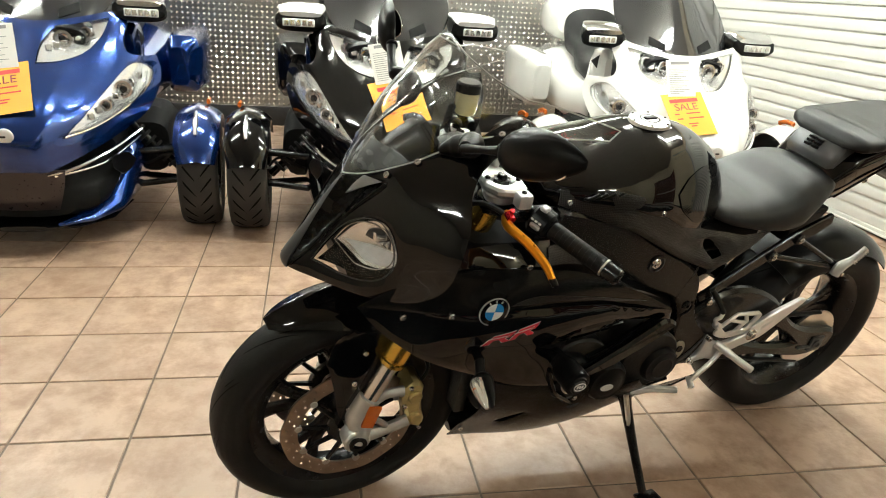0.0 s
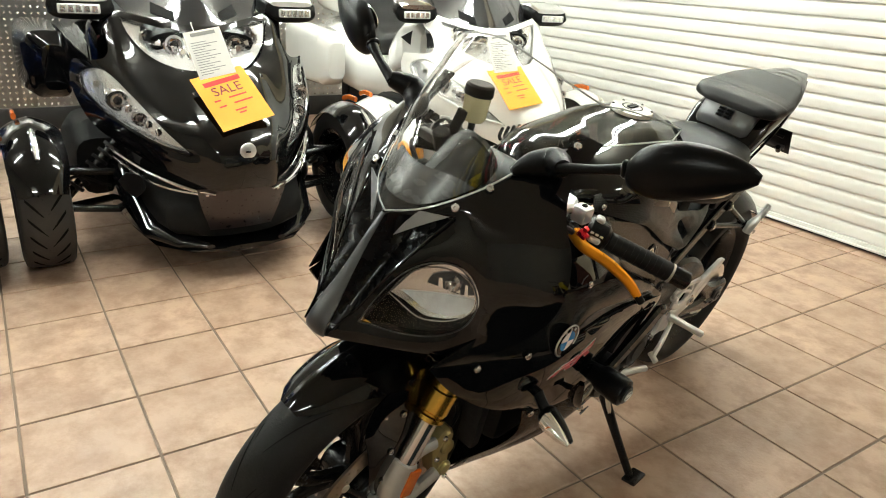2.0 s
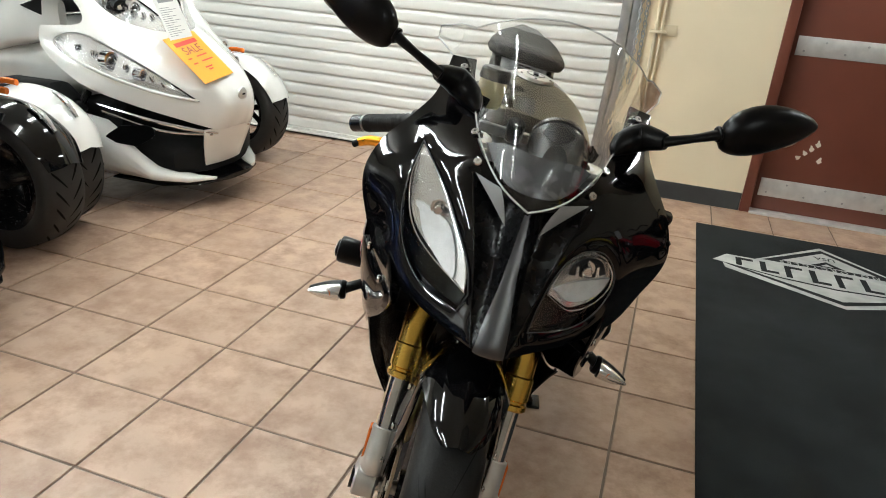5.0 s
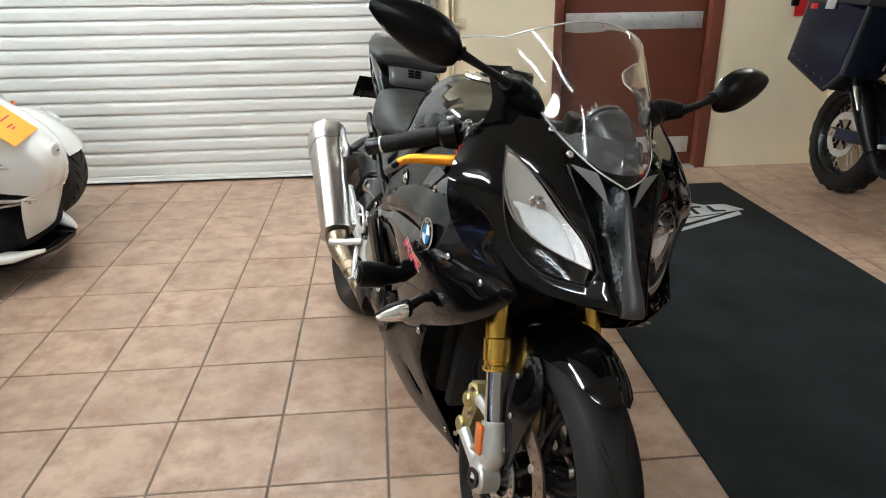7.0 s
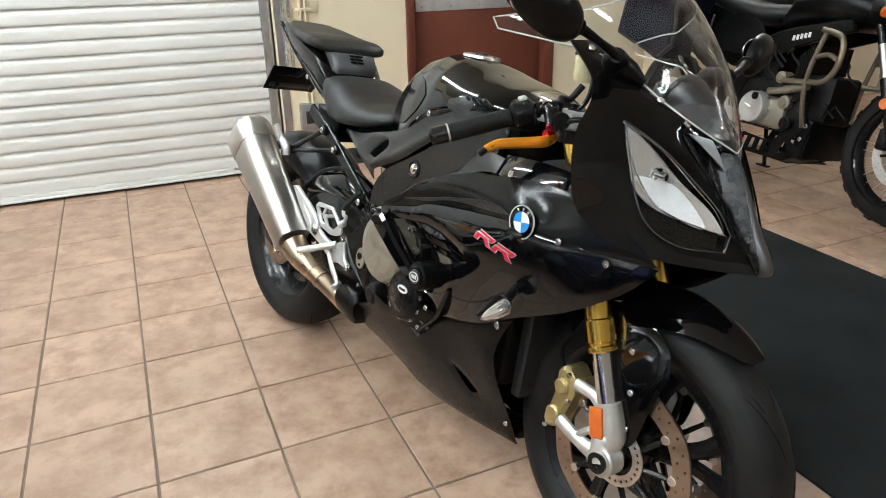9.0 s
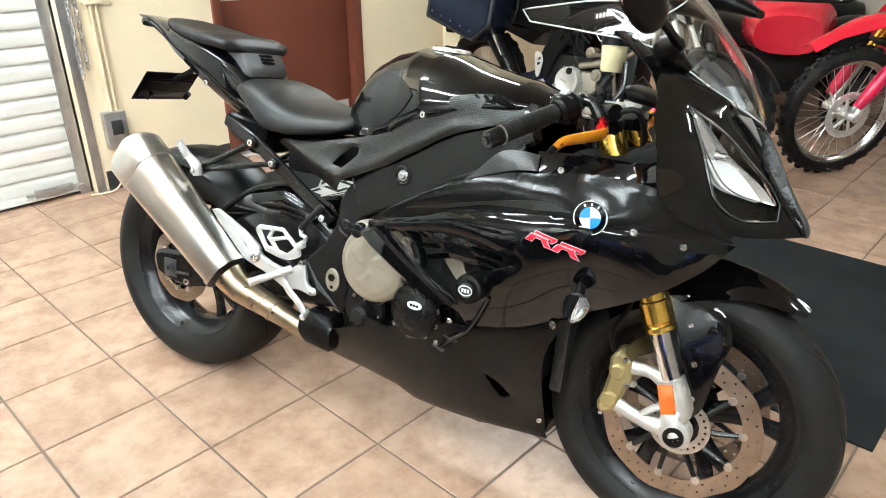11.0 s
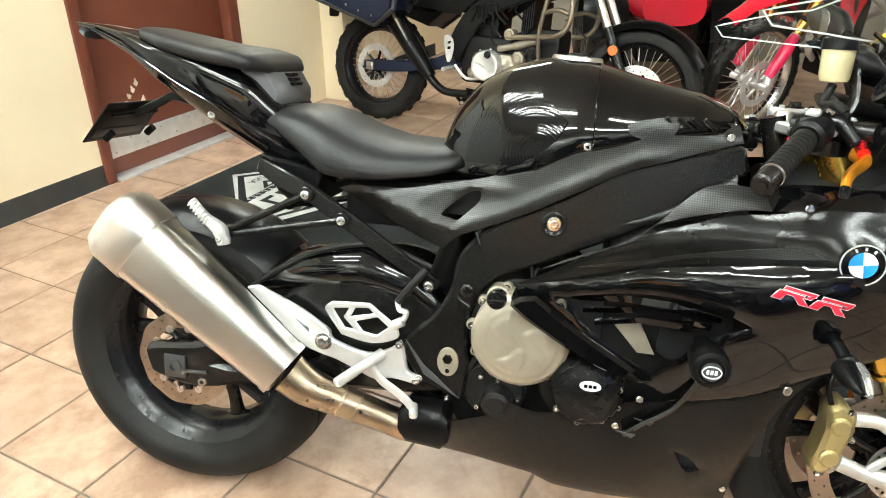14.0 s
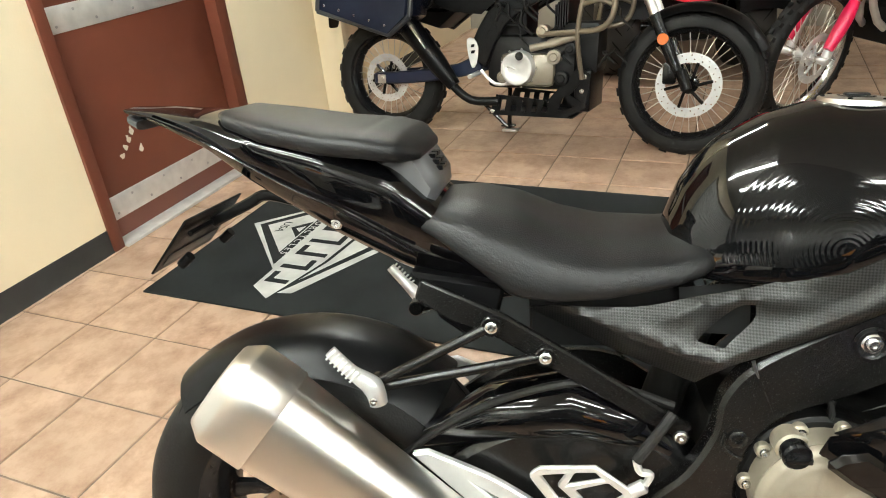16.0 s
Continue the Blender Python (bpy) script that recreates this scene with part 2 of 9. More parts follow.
def thin_plate(ctrl):
    """A smooth height over the plane through control points (u, v, height)."""
    P = np.array([c[:2] for c in ctrl], float)
    h = np.array([c[2] for c in ctrl], float)
    n = len(P)

    def kern(r2):
        return np.where(r2 > 1e-12, r2 * np.log(np.maximum(r2, 1e-12)), 0.0)

    A = np.zeros((n + 3, n + 3))
    A[:n, :n] = kern(((P[:, None] - P[None]) ** 2).sum(-1)) + np.eye(n) * 1e-5
    A[:n, n:] = np.c_[np.ones(n), P]
    A[n:, :n] = A[:n, n:].T
    w = np.linalg.solve(A, np.r_[h, 0, 0, 0])

    def f(u, v):
        r2 = ((P - np.array([u, v])) ** 2).sum(-1)
        return float(kern(r2) @ w[:n] + w[n] + w[n + 1] * u + w[n + 2] * v)
    return f


def outline2(pts, k=5):
    """A closed outline. Points with a third value are corners; the runs between them are eased."""
    n = len(pts)
    corners = [i for i in range(n) if len(pts[i]) > 2]
    if not corners:
        return [tuple(p) for p in spline([Vector((p[0], p[1])) for p in pts], k, True)]
    out = []
    for a, b in zip(corners, corners[1:] + [corners[0] + n]):
        run = [Vector((pts[i % n][0], pts[i % n][1])) for i in range(a, b + 1)]
        out += [tuple(p) for p in (spline(run, k)[:-1] if len(run) > 2 else run[:-1])]
    return out


def panel(outline, height, axis="y", res=0.014, thick=0.003, roll=0.004, rr=0.008, flip=1, mirror=False, k=5, lift=0.0, holes=()):
    """A curved shell over an outline of (u, v), raised by height(u, v) along the axis, with rolled rims.
    thick goes inwards, against flip. mirror: makes it at minus y (axis y: minus height; axis x: minus u)."""
    loop = outline2(outline, k)
    dense = []
    for i, a in enumerate(loop):
        b = loop[(i + 1) % len(loop)]
        L = math.hypot(b[0] - a[0], b[1] - a[1])
        m = max(1, int(L / res))
        dense += [(a[0] + (b[0] - a[0]) * j / m, a[1] + (b[1] - a[1]) * j / m) for j in range(m)]
    loops = [dense]
    for h in holes:
        run = []
        hl = outline2(h, k)
        for i, a in enumerate(hl):
            b = hl[(i + 1) % len(hl)]
            m = max(1, int(math.hypot(b[0] - a[0], b[1] - a[1]) / res))
            run += [(a[0] + (b[0] - a[0]) * j / m, a[1] + (b[1] - a[1]) * j / m) for j in range(m)]
        loops.append(run)
    D = np.array(dense)
    E0 = np.concatenate([np.array(q) for q in loops])
    E1 = np.concatenate([np.roll(np.array(q), -1, 0) for q in loops])

    def dist(p):
        d = E1 - E0
        t = np.clip(((p - E0) * d).sum(1) / np.maximum((d * d).sum(1), 1e-12), 0, 1)
        return float(np.sqrt((((E0 + d * t[:, None]) - p) ** 2).sum(1).min()))

    pts, edges = [], []
    for q in loops:
        edges += [(len(pts) + i, len(pts) + (i + 1) % len(q)) for i in range(len(q))]
        pts += [Vector(p) for p in q]
    lo, hi = D.min(0), D.max(0)
    row = 0
    y = lo[1]
    while y < hi[1]:
        x = lo[0] + (res / 2 if row % 2 else 0)
        while x < hi[0]:
            if inside((x, y), dense):
                if dist(np.array([x, y])) > res * 0.45:
                    pts.append(Vector((x, y)))
            x += res
        y += res * 0.87
        row += 1
    v2, _, f2, _, _, _ = geometry.delaunay_2d_cdt(pts, edges, [], 1, 1e-7)
    for q in loops[1:]:
        f2 = [f for f in f2 if not inside(sum((v2[i] for i in f), Vector((0, 0))) / len(f), q)]
    bm = bmesh.new()
    vs = []
    for p in v2:
        h = height(p[0], p[1]) + flip * lift
        if roll:
            h -= flip * roll * math.exp(-dist(np.array([p[0], p[1]])) / rr)
        co = {"y": (p[0], h, p[1]), "z": (p[0], p[1], h), "x": (h, p[0], p[1])}[axis]
        if mirror:
            co = (co[0], -co[1], co[2])
        vs.append(bm.verts.new(co))
    for f in f2:
        try:
            bm.faces.new([vs[i] for i in f])
        except ValueError:
            pass
    bm.normal_update()
    out = {"y": Vector((0, 1, 0)), "z": Vector((0, 0, 1)), "x": Vector((1, 0, 0))}[axis] * flip
    if mirror and axis == "y":
        out = -out
    if sum((f.normal.dot(out) * f.calc_area() for f in bm.faces)) < 0:
        bmesh.ops.reverse_faces(bm, faces=bm.faces[:])
    if thick:
        bm.normal_update()
        inner = {}
        rim = [e for e in bm.edges if len(e.link_faces) == 1]
        faces = bm.faces[:]
        for v in bm.verts[:]:
            inner[v] = v.co - v.normal * thick
        twin = {v: bm.verts.new(c) for v, c in inner.items()}
        for f in faces:
            bm.faces.new([twin[v] for v in reversed(f.verts)])
        for e in rim:
            f = e.link_faces[0]
            vsf = list(f.verts)
            a, b = e.verts
            if vsf[(vsf.index(a) + 1) % len(vsf)] != b:
                a, b = b, a
            bm.faces.new((b, a, twin[a], twin[b]))
    return bm


def oval(c, ry, rz, n=28, p=2.0, top=None, tilt=0.0):
    """A superellipse ring in the y-z plane at c; top: another half-height for the upper half; tilt: lean of the ring along x."""
    pts = []
    for i in range(n):
        t = 2 * math.pi * i / n
        ca, sa = math.cos(t), math.sin(t)
        y = ry * math.copysign(abs(ca) ** (2 / p), ca)
        z = (rz if sa < 0 or top is None else top) * math.copysign(abs(sa) ** (2 / p), sa)
        pts.append(Vector((c[0] + tilt * z, c[1] + y, c[2] + z)))
    return pts


def bolt(c, r=0.006, h=0.004, axis=(0, 1, 0)):
    """A domed screw head with a socket."""
    d = Vector(axis).normalized()
    a, b = frame_at(d)
    c = Vector(c)
    prof = [(r, 0), (r, h * 0.6), (r * 0.75, h), (r * 0.4, h), (r * 0.36, h * 0.3)]
    n = 10
    return skin([[c + d * z + (a * math.cos(2 * math.pi * i / n) + b * math.sin(2 * math.pi * i / n)) * q for i in range(n)] for q, z in prof])


# ---- structure ----
T = 0.3125
WALL_N, WALL_W, WALL_E, WALL_S = 2.84, -4.49, 5.6, -4.4


def structure(name, bm, m, label, cat):
    return tagged(part(name, bm, m), label, cat, "", "structure")


FLOOR = structure("floor", block(WALL_W - 0.2, WALL_E + 0.2, WALL_S - 0.2, WALL_N + 0.6, -0.2, -0.004), M_GROUT, "terracotta tiled showroom floor with dark grout", "floor")
structure("ceiling", block(WALL_W - 0.2, WALL_E + 0.2, WALL_S - 0.2, WALL_N + 0.6, CEIL, CEIL + 0.1), M_CEIL, "plain white board ceiling", "ceiling")
# south and east walls are unseen, added to close the room with dark reflections
structure("wall_south", block(WALL_W - 0.2, WALL_E + 0.2, WALL_S - 0.15, WALL_S, -0.004, CEIL), M_PLAIN, "plain dark wall out of view that closes the room", "wall")
structure("wall_east", block(WALL_E, WALL_E + 0.15, WALL_S, WALL_N + 0.2, -0.004, CEIL), M_PLAIN, "plain dark wall out of view that closes the room", "wall")

# ---- materials of the vehicles ----
M_GLOSS = mat("gloss_black_paint", (0.0022, 0.0022, 0.0025), 0.03, var=0.1, coat=0.0, rvar=0.02, spec=0.42)
M_SATIN = mat("satin_black_plastic", (0.0032, 0.0032, 0.0034), 0.30, var=0.2, scale=20, bump=0.10, bscale=700, spec=0.15)
M_BELLY = mat("matt_black_belly_plastic", (0.0036, 0.0034, 0.0032), 0.26, var=0.15, scale=6, bump=0.06, bscale=600, spec=0.15)
M_CARBON = weave(mat("carbon_look_plastic", (0.0075, 0.0072, 0.0068), 0.33, var=0.15, scale=10, spec=0.45), 380, 0.45, 0.0006)
M_FRAME = mat("satin_black_alloy", (0.0048, 0.0046, 0.0044), 0.25, 0.0, var=0.2, scale=15, bump=0.08, bscale=400, spec=0.36)
M_RUBBER = mat("tyre_rubber", (0.0105, 0.0100, 0.0095), 0.55, var=0.40, scale=9, bump=0.25, bscale=250, spec=0.16)
M_GROOVE = mat("tread_groove", (0.004, 0.004, 0.004), 0.9, spec=0.1)
M_RIM = mat("black_wheel_alloy", (0.006, 0.006, 0.0065), 0.25, 0.0, var=0.2, scale=12, spec=0.32)
M_GOLD = mat("gold_anodised", (0.78, 0.50, 0.10), 0.24, 1.0, var=0.08, scale=8)
M_CALIPER = mat("dull_gold_caliper", (0.52, 0.43, 0.20), 0.40, 0.8, var=0.15, scale=20)
M_ORANGE = mat("orange_anodised", (0.92, 0.36, 0.02), 0.30, 0.75, var=0.06, scale=10)
M_REDANO = mat("red_anodised", (0.65, 0.02, 0.03), 0.25, 0.8)
M_STEEL = mat("brushed_steel", (0.68, 0.66, 0.62), 0.30, 1.0, var=0.05, scale=5, rvar=0.04)
M_BLAST = mat("blasted_steel", (0.74, 0.72, 0.68), 0.36, 1.0, var=0.04, scale=12, rvar=0.03)
M_TAN = mat("heat_tinted_steel", (0.42, 0.335, 0.235), 0.32, 1.0, var=0.35, scale=9, rvar=0.12)
M_SILVER = mat("silver_alloy", (0.72, 0.72, 0.71), 0.36, 0.7, var=0.07, scale=25, bump=0.06, bscale=300)
M_CAST = mat("champagne_casting", (0.28, 0.245, 0.19), 0.40, 0.45, var=0.10, scale=18, bump=0.12, bscale=350)
M_ENGINE = mat("dark_engine_casting", (0.005, 0.0048, 0.0046), 0.45, 0.0, var=0.35, scale=25, bump=0.3, bscale=120, spec=0.22)
M_ROTOR = mat("bronze_brake_disc", (0.42, 0.34, 0.27), 0.34, 1.0, var=0.15, scale=22, bump=0.05, bscale=300)
M_LEATHER = mat("black_seat_vinyl", (0.0075, 0.0075, 0.008), 0.44, var=0.18, scale=7, bump=0.30, bscale=420, spec=0.27)
M_SCREW = mat("stainless_screw", (0.70, 0.70, 0.69), 0.22, 1.0, var=0.05)
M_SCREEN = glass("clear_acrylic", (0.985, 0.985, 0.97), 0.0, 1.42)
M_LENS = glass("clear_lamp_lens", (0.98, 0.98, 0.98), 0.02, 1.2)
M_REFLECT = mat("lamp_reflector", (0.88, 0.88, 0.87), 0.17, 0.85, var=0.03, scale=30, bump=0.10, bscale=60, rvar=0.04)
M_FIN = mat("silver_grey_fin_plastic", (0.26, 0.265, 0.27), 0.36, 0.35, var=0.06)
M_TREAD = mat("road_tyre_rubber", (0.024, 0.022, 0.020), 0.6, var=0.3, scale=7, bump=0.3, bscale=200, spec=0.35)
M_PRISM = mat("frosted_lamp_prism", (0.64, 0.64, 0.63), 0.26, 0.0, var=0.08, scale=60, bump=0.5, bscale=400)
M_CASTSIL = mat("cast_silver_alloy", (0.60, 0.59, 0.56), 0.40, 0.7, var=0.10, scale=25, bump=0.08, bscale=300)
M_AMBER = mat("amber_reflector", (0.62, 0.13, 0.012), 0.22, var=0.12, scale=30, bump=0.5, bscale=700, coat=0.6)
M_FLUID = mat("brake_fluid_pot", (0.60, 0.53, 0.31), 0.25, var=0.06, coat=0.4)
M_RED = mat("red_decal", (0.48, 0.010, 0.030), 0.30, coat=0.3)
M_WHITE = mat("white_enamel", (0.78, 0.78, 0.77), 0.28, var=0.03, coat=0.3)
M_BLUE = mat("blue_enamel", (0.02, 0.22, 0.55), 0.25, coat=0.4)
M_GREYPL = mat("grey_satin_plastic", (0.030, 0.031, 0.033), 0.32, var=0.12, bump=0.08, bscale=500)
# near-black: the shade inside hollows and openings is put into the colour
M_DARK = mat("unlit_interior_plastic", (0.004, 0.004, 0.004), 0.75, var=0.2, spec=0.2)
M_MESHM = mat("radiator_mesh", (0.02, 0.02, 0.02), 0.55, 0.4, var=0.4, scale=60, bump=0.9, bscale=220)
M_KNEE = mat("ribbed_tank_pad", (0.0025, 0.0025, 0.0028), 0.07, var=0.1, rvar=0.02, spec=0.24)
_nt = M_KNEE.node_tree
_co, _mp, _wv, _bp = (_nt.nodes.new(k) for k in ("ShaderNodeTexCoord", "ShaderNodeMapping", "ShaderNodeTexWave", "ShaderNodeBump"))
_mp.inputs["Location"].default_value = (-0.745, 0.0, -0.845)
_mp.inputs["Scale"].default_value = (1.0, 0.05, 1.0)
_wv.wave_type, _wv.rings_direction = "RINGS", "SPHERICAL"
_wv.inputs["Scale"].default_value = 55
_bp.inputs["Strength"].default_value, _bp.inputs["Distance"].default_value = 0.12, 0.0005
_nt.links.new(_co.outputs["Object"], _mp.inputs[0])
_nt.links.new(_mp.outputs[0], _wv.inputs["Vector"])
_nt.links.new(_wv.outputs["Fac"], _bp.inputs["Height"])
_nt.links.new(_bp.outputs[0], _nt.nodes["Principled BSDF"].inputs["Normal"])
M_UPPER = mat("satin_fairing_plastic", (0.0062, 0.0060, 0.0057), 0.15, var=0.15, scale=8, bump=0.04, bscale=500, spec=0.22)
M_SCOOP = mat("black_scoop_plastic", (0.0035, 0.0035, 0.0038), 0.27, var=0.1, spec=0.24)
M_BLADE = mat("satin_blade_plastic", (0.026, 0.026, 0.028), 0.36, var=0.1, spec=0.8)


# north wall: shutter opening at -4.1..0.27, brown door at 1.16..2.14
def wall_north():
    t = 0.2
    y0, y1 = WALL_N, WALL_N + t
    parts = [block(0.30, 1.09, y0, y1, -0.004, CEIL), block(2.15, WALL_E, y0, y1, -0.004, CEIL),
             block(1.09, 2.15, y0, y1, 2.16, CEIL), block(WALL_W, 0.30, y0, y1, 2.75, CEIL)]
    w = structure("wall_north", join(*parts), M_WALL, "cream painted wall beside the roller shutter", "wall")
    return w


wall_north()
structure("pilaster", block(2.93, 3.16, 2.66, WALL_N, -0.004, CEIL, 0.006), M_WALL, "cream painted square pilaster", "pilaster")
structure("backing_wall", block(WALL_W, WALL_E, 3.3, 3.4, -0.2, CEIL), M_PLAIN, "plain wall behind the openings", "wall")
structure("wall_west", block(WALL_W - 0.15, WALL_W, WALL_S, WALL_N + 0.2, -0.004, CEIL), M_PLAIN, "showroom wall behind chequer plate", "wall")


def base_strip(name, x0, x1, y):
    prof = [(y - 0.012, 0.0), (y - 0.005, 0.012), (y - 0.005, 0.095), (y - 0.001, 0.102), (y - 0.001, 0.0)]
    bm = skin([[Vector((x, q, z)) for q, z in prof] for x in (x0, x1)])
    return structure(name, bm, M_BASE, "black rubber skirting along the cream wall", "baseboard")


base_strip("baseboard", 0.36, 1.088, WALL_N)
base_strip("baseboard", 3.16, 4.6, WALL_N)

# roller shutter
def shutter():
    prof = []
    z = 0.045
    pitch = 0.0787
    yb = WALL_N + 0.10
    while z < 2.75:
        for k in range(12):
            u = (0, 0.03, 0.12, 0.25, 0.4, 0.55, 0.66, 0.74, 0.82, 0.88, 0.93, 0.97)[k]
            prof.append((yb - 0.014 * np.interp(u, [0, 0.03, 0.12, 0.62, 0.80, 0.92, 1.0], [-0.1, 0.85, 1.0, 0.92, 0.62, 0.10, -0.1]), z + pitch * u))
        z += pitch
    return prof, yb


sh = thing("roller_shutter", pose(0, 0, 0), "white corrugated steel roller shutter, closed", "roller shutter", "", "structure")
prof, yb = shutter()
slats = {}
per = 12
nslat = len(prof) // per
slat_mesh = None
for s in range(nslat):
    if slat_mesh is None:
        seg = prof[:per + 1]
        bm = bmesh.new()
        rows = [[bm.verts.new((x, y, z - prof[0][1])) for y, z in seg] + [bm.verts.new((x, yb + 0.012, z - prof[0][1])) for y, z in (seg[-1], seg[0])] for x in (WALL_W, 0.262)]
        m_ = len(rows[0])
        for i in range(m_):
            bm.faces.new((rows[0][i], rows[0][(i + 1) % m_], rows[1][(i + 1) % m_], rows[1][i]))
        bm.faces.new(rows[0])
        bm.faces.new(rows[1][::-1])
        bmesh.ops.recalc_face_normals(bm, faces=bm.faces[:])
        ob = part("slat", bm, M_SHUT, sh, angle=60)
        slat_mesh = ob.data
    else:
        ob = new("slat", slat_mesh)
        ob.parent = sh
    ob.location = (0, 0, prof[s * per][1])
part("bottom_bar", join(block(WALL_W, 0.262, yb - 0.025, yb + 0.025, 0.012, 0.046, 0.004), block(WALL_W, 0.262, yb - 0.045, yb - 0.025, 0.016, 0.026, 0.002)), M_SHUT, sh, "white bottom bar")
part("rubber_seal", block(WALL_W, 0.262, yb - 0.012, yb + 0.015, -0.003, 0.013, 0.004), M_BASE, sh, "black rubber seal")
part("guide_channel", join(block(0.235, 0.30, yb - 0.045, yb - 0.033, -0.003, 2.75, 0.002), block(0.288, 0.30, yb - 0.045, yb + 0.05, -0.003, 2.75), block(0.30, 0.345, WALL_N - 0.006, WALL_N - 0.001, -0.003, 2.75, 0.001)), M_GALV, sh, "galvanised steel guide channel")
part("slide_bolt", join(block(0.02, 0.2, yb - 0.065, yb - 0.045, 0.035, 0.075, 0.003), rod((-0.02, yb - 0.055, 0.055), (0.25, yb - 0.055, 0.055), 0.009)), M_GALV, sh, "steel slide bolt")

# brown door with aluminium kick plates, set back in its frame
DX0, DX1 = 1.145, 2.075
door = thing("door_1", pose(0, 0, 0), "dark red-brown painted door with scuffed aluminium plates", "door", "", "structure")
part("door_leaf", block(DX0 + 0.004, DX1 - 0.004, WALL_N + 0.05, WALL_N + 0.095, 0.012, 2.09, 0.003), M_DOOR, door)
part("door_frame", join(block(DX0 - 0.055, DX0, WALL_N - 0.014, WALL_N + 0.16, -0.003, 2.16, 0.004), block(DX1, DX1 + 0.075, WALL_N - 0.014, WALL_N + 0.16, -0.003, 2.16, 0.004), block(DX0, DX1, WALL_N - 0.014, WALL_N + 0.16, 2.10, 2.16, 0.004)), M_DOOR, door)
for z0, z1 in ((0.095, 0.200), (0.885, 0.985)):
    pl = part("kick_plate", block(DX0 + 0.03, DX1 - 0.03, WALL_N + 0.046, WALL_N + 0.0502, z0, z1, 0.001), M_ALU, door, "scuffed aluminium plate")
    for i in range(5):
        for j in (0.025, z1 - z0 - 0.025):
            part("plate_screw", bolt((DX0 + 0.07 + i * 0.2 + (0.1 if j > 0.05 else 0), WALL_N + 0.046, z0 + j), 0.006, 0.003, (0, -1, 0)), M_GALV, pl)
part("threshold", block(DX0, DX1, WALL_N - 0.03, WALL_N + 0.16, -0.003, 0.012, 0.003), M_ALU, door, "aluminium threshold")

M_TAGCHIP = mat("bare_primer", (0.62, 0.56, 0.46), 0.6)
# floor mat
mat_thing = tagged(part("floor_mat", block(0.855, 2.09, -0.66, 2.455, -0.002, 0.007, 0.002), M_MAT), "black ribbed entrance mat with a grey printed emblem", "mat")



# one steel in two tones: dark plate, bright lozenges, their reflections put into colour
M_CHEQ = mat("chequer_plate", (0.46, 0.45, 0.43), 0.30, 1.0, var=0.10, scale=2.5, rvar=0.06)
M_LOZ = mat("bright_lozenge_sheen", (0.86, 0.85, 0.82), 0.16, 1.0, var=0.06, scale=2.5, rvar=0.05)
cheq_panel = structure("chequer_plate_panel", block(WALL_W, WALL_W + 0.006, WALL_S, WALL_N + 0.08, 0.165, 2.4), M_CHEQ, "bright steel chequer plate wall cladding", "wall cladding")


def lozenges():
    """Raised lozenges in alternating directions over the whole plate."""
    cell, vs, fs = 0.042, [], []
    x0 = WALL_W + 0.0058
    for i in range(int((WALL_N + 0.08 - WALL_S) / cell)):
        for j in range(int((1.75 - 0.165) / cell)):
            cy, cz = WALL_S + (i + 0.5) * cell, 0.165 + (j + 0.5) * cell
            s_ = 1 if (i + j) % 2 else -1
            k_ = len(vs)
            for a, b, h in ((0.0215, 0, 0), (0, 0.0072, 0), (-0.0215, 0, 0), (0, -0.0072, 0), (0.010, 0, 0.006), (-0.010, 0, 0.006)):
                vs.append((x0 + h, cy + (a * s_ + b) * 0.7071, cz + (a - b * s_) * 0.7071))
            fs += [(k_, k_ + 1, k_ + 4), (k_ + 1, k_ + 5, k_ + 4), (k_ + 1, k_ + 2, k_ + 5), (k_ + 2, k_ + 3, k_ + 5), (k_ + 3, k_ + 4, k_ + 5), (k_ + 3, k_, k_ + 4)]
    me = bpy.data.meshes.new("lozenges")
    me.from_pydata(vs, [], fs)
    me.materials.append(M_LOZ)
    ob = new("lozenges", me)
    ob.parent = cheq_panel
    return tagged(ob, kind="stuff")


lozenges()
structure("baseboard", block(WALL_W, WALL_W + 0.018, WALL_S, WALL_N + 0.08, -0.003, 0.165, 0.004), M_BASE, "black skirting below the chequer plate", "baseboard")

# chain, conduit and switch box beside the shutter
M_WIRE = mat("cream_conduit", (0.70, 0.60, 0.42), 0.5, var=0.06)
ch = thing("hoist_chain", pose(0.345, WALL_N - 0.020, 0.60), "galvanised steel hoist chain hanging by the shutter", "chain")
link = None
for i in range(58):
    if link is None:
        pts = [(0.010 * math.cos(a), 0, 0.018 * math.sin(a)) for a in [2 * math.pi * q / 10 for q in range(11)]]
        link = part("chain_link", hose(pts, 0.0032, 6, 2), M_GALV, ch)
        lo = link
    else:
        lo = new("chain_link", link.data)
        lo.parent = ch
    lo.location = (0, 0, 0.027 * i)
    lo.rotation_euler = (0, 0.25, math.pi / 2 * (i % 2) + 0.3)
for i in range(58):
    lo = new("chain_link", link.data)
    lo.parent = ch
    lo.location = (0.035, 0.006, 0.045 + 0.027 * i)
    lo.rotation_euler = (0, -0.2, math.pi / 2 * (i % 2) + 0.6)
bx = thing("switch_box", pose(0.445, WALL_N, 0.315), "grey electrical box with a push-button and loose cable", "electrical box")
part("box_body", block(-0.055, 0.055, -0.055, -0.001, -0.095, 0.095, 0.005), M_GALV, bx, "grey steel box")
part("button_plate", block(-0.028, 0.028, -0.060, -0.054, -0.02, 0.055, 0.003), M_GREYPL, bx)
part("conduit", join(rod((0.0, -0.014, 0.09), (0.0, -0.014, 2.3), 0.010, n=10), rod((0.03, -0.014, 0.09), (0.03, -0.014, 2.3), 0.008, n=10)), M_WIRE, bx, "cream painted conduit")
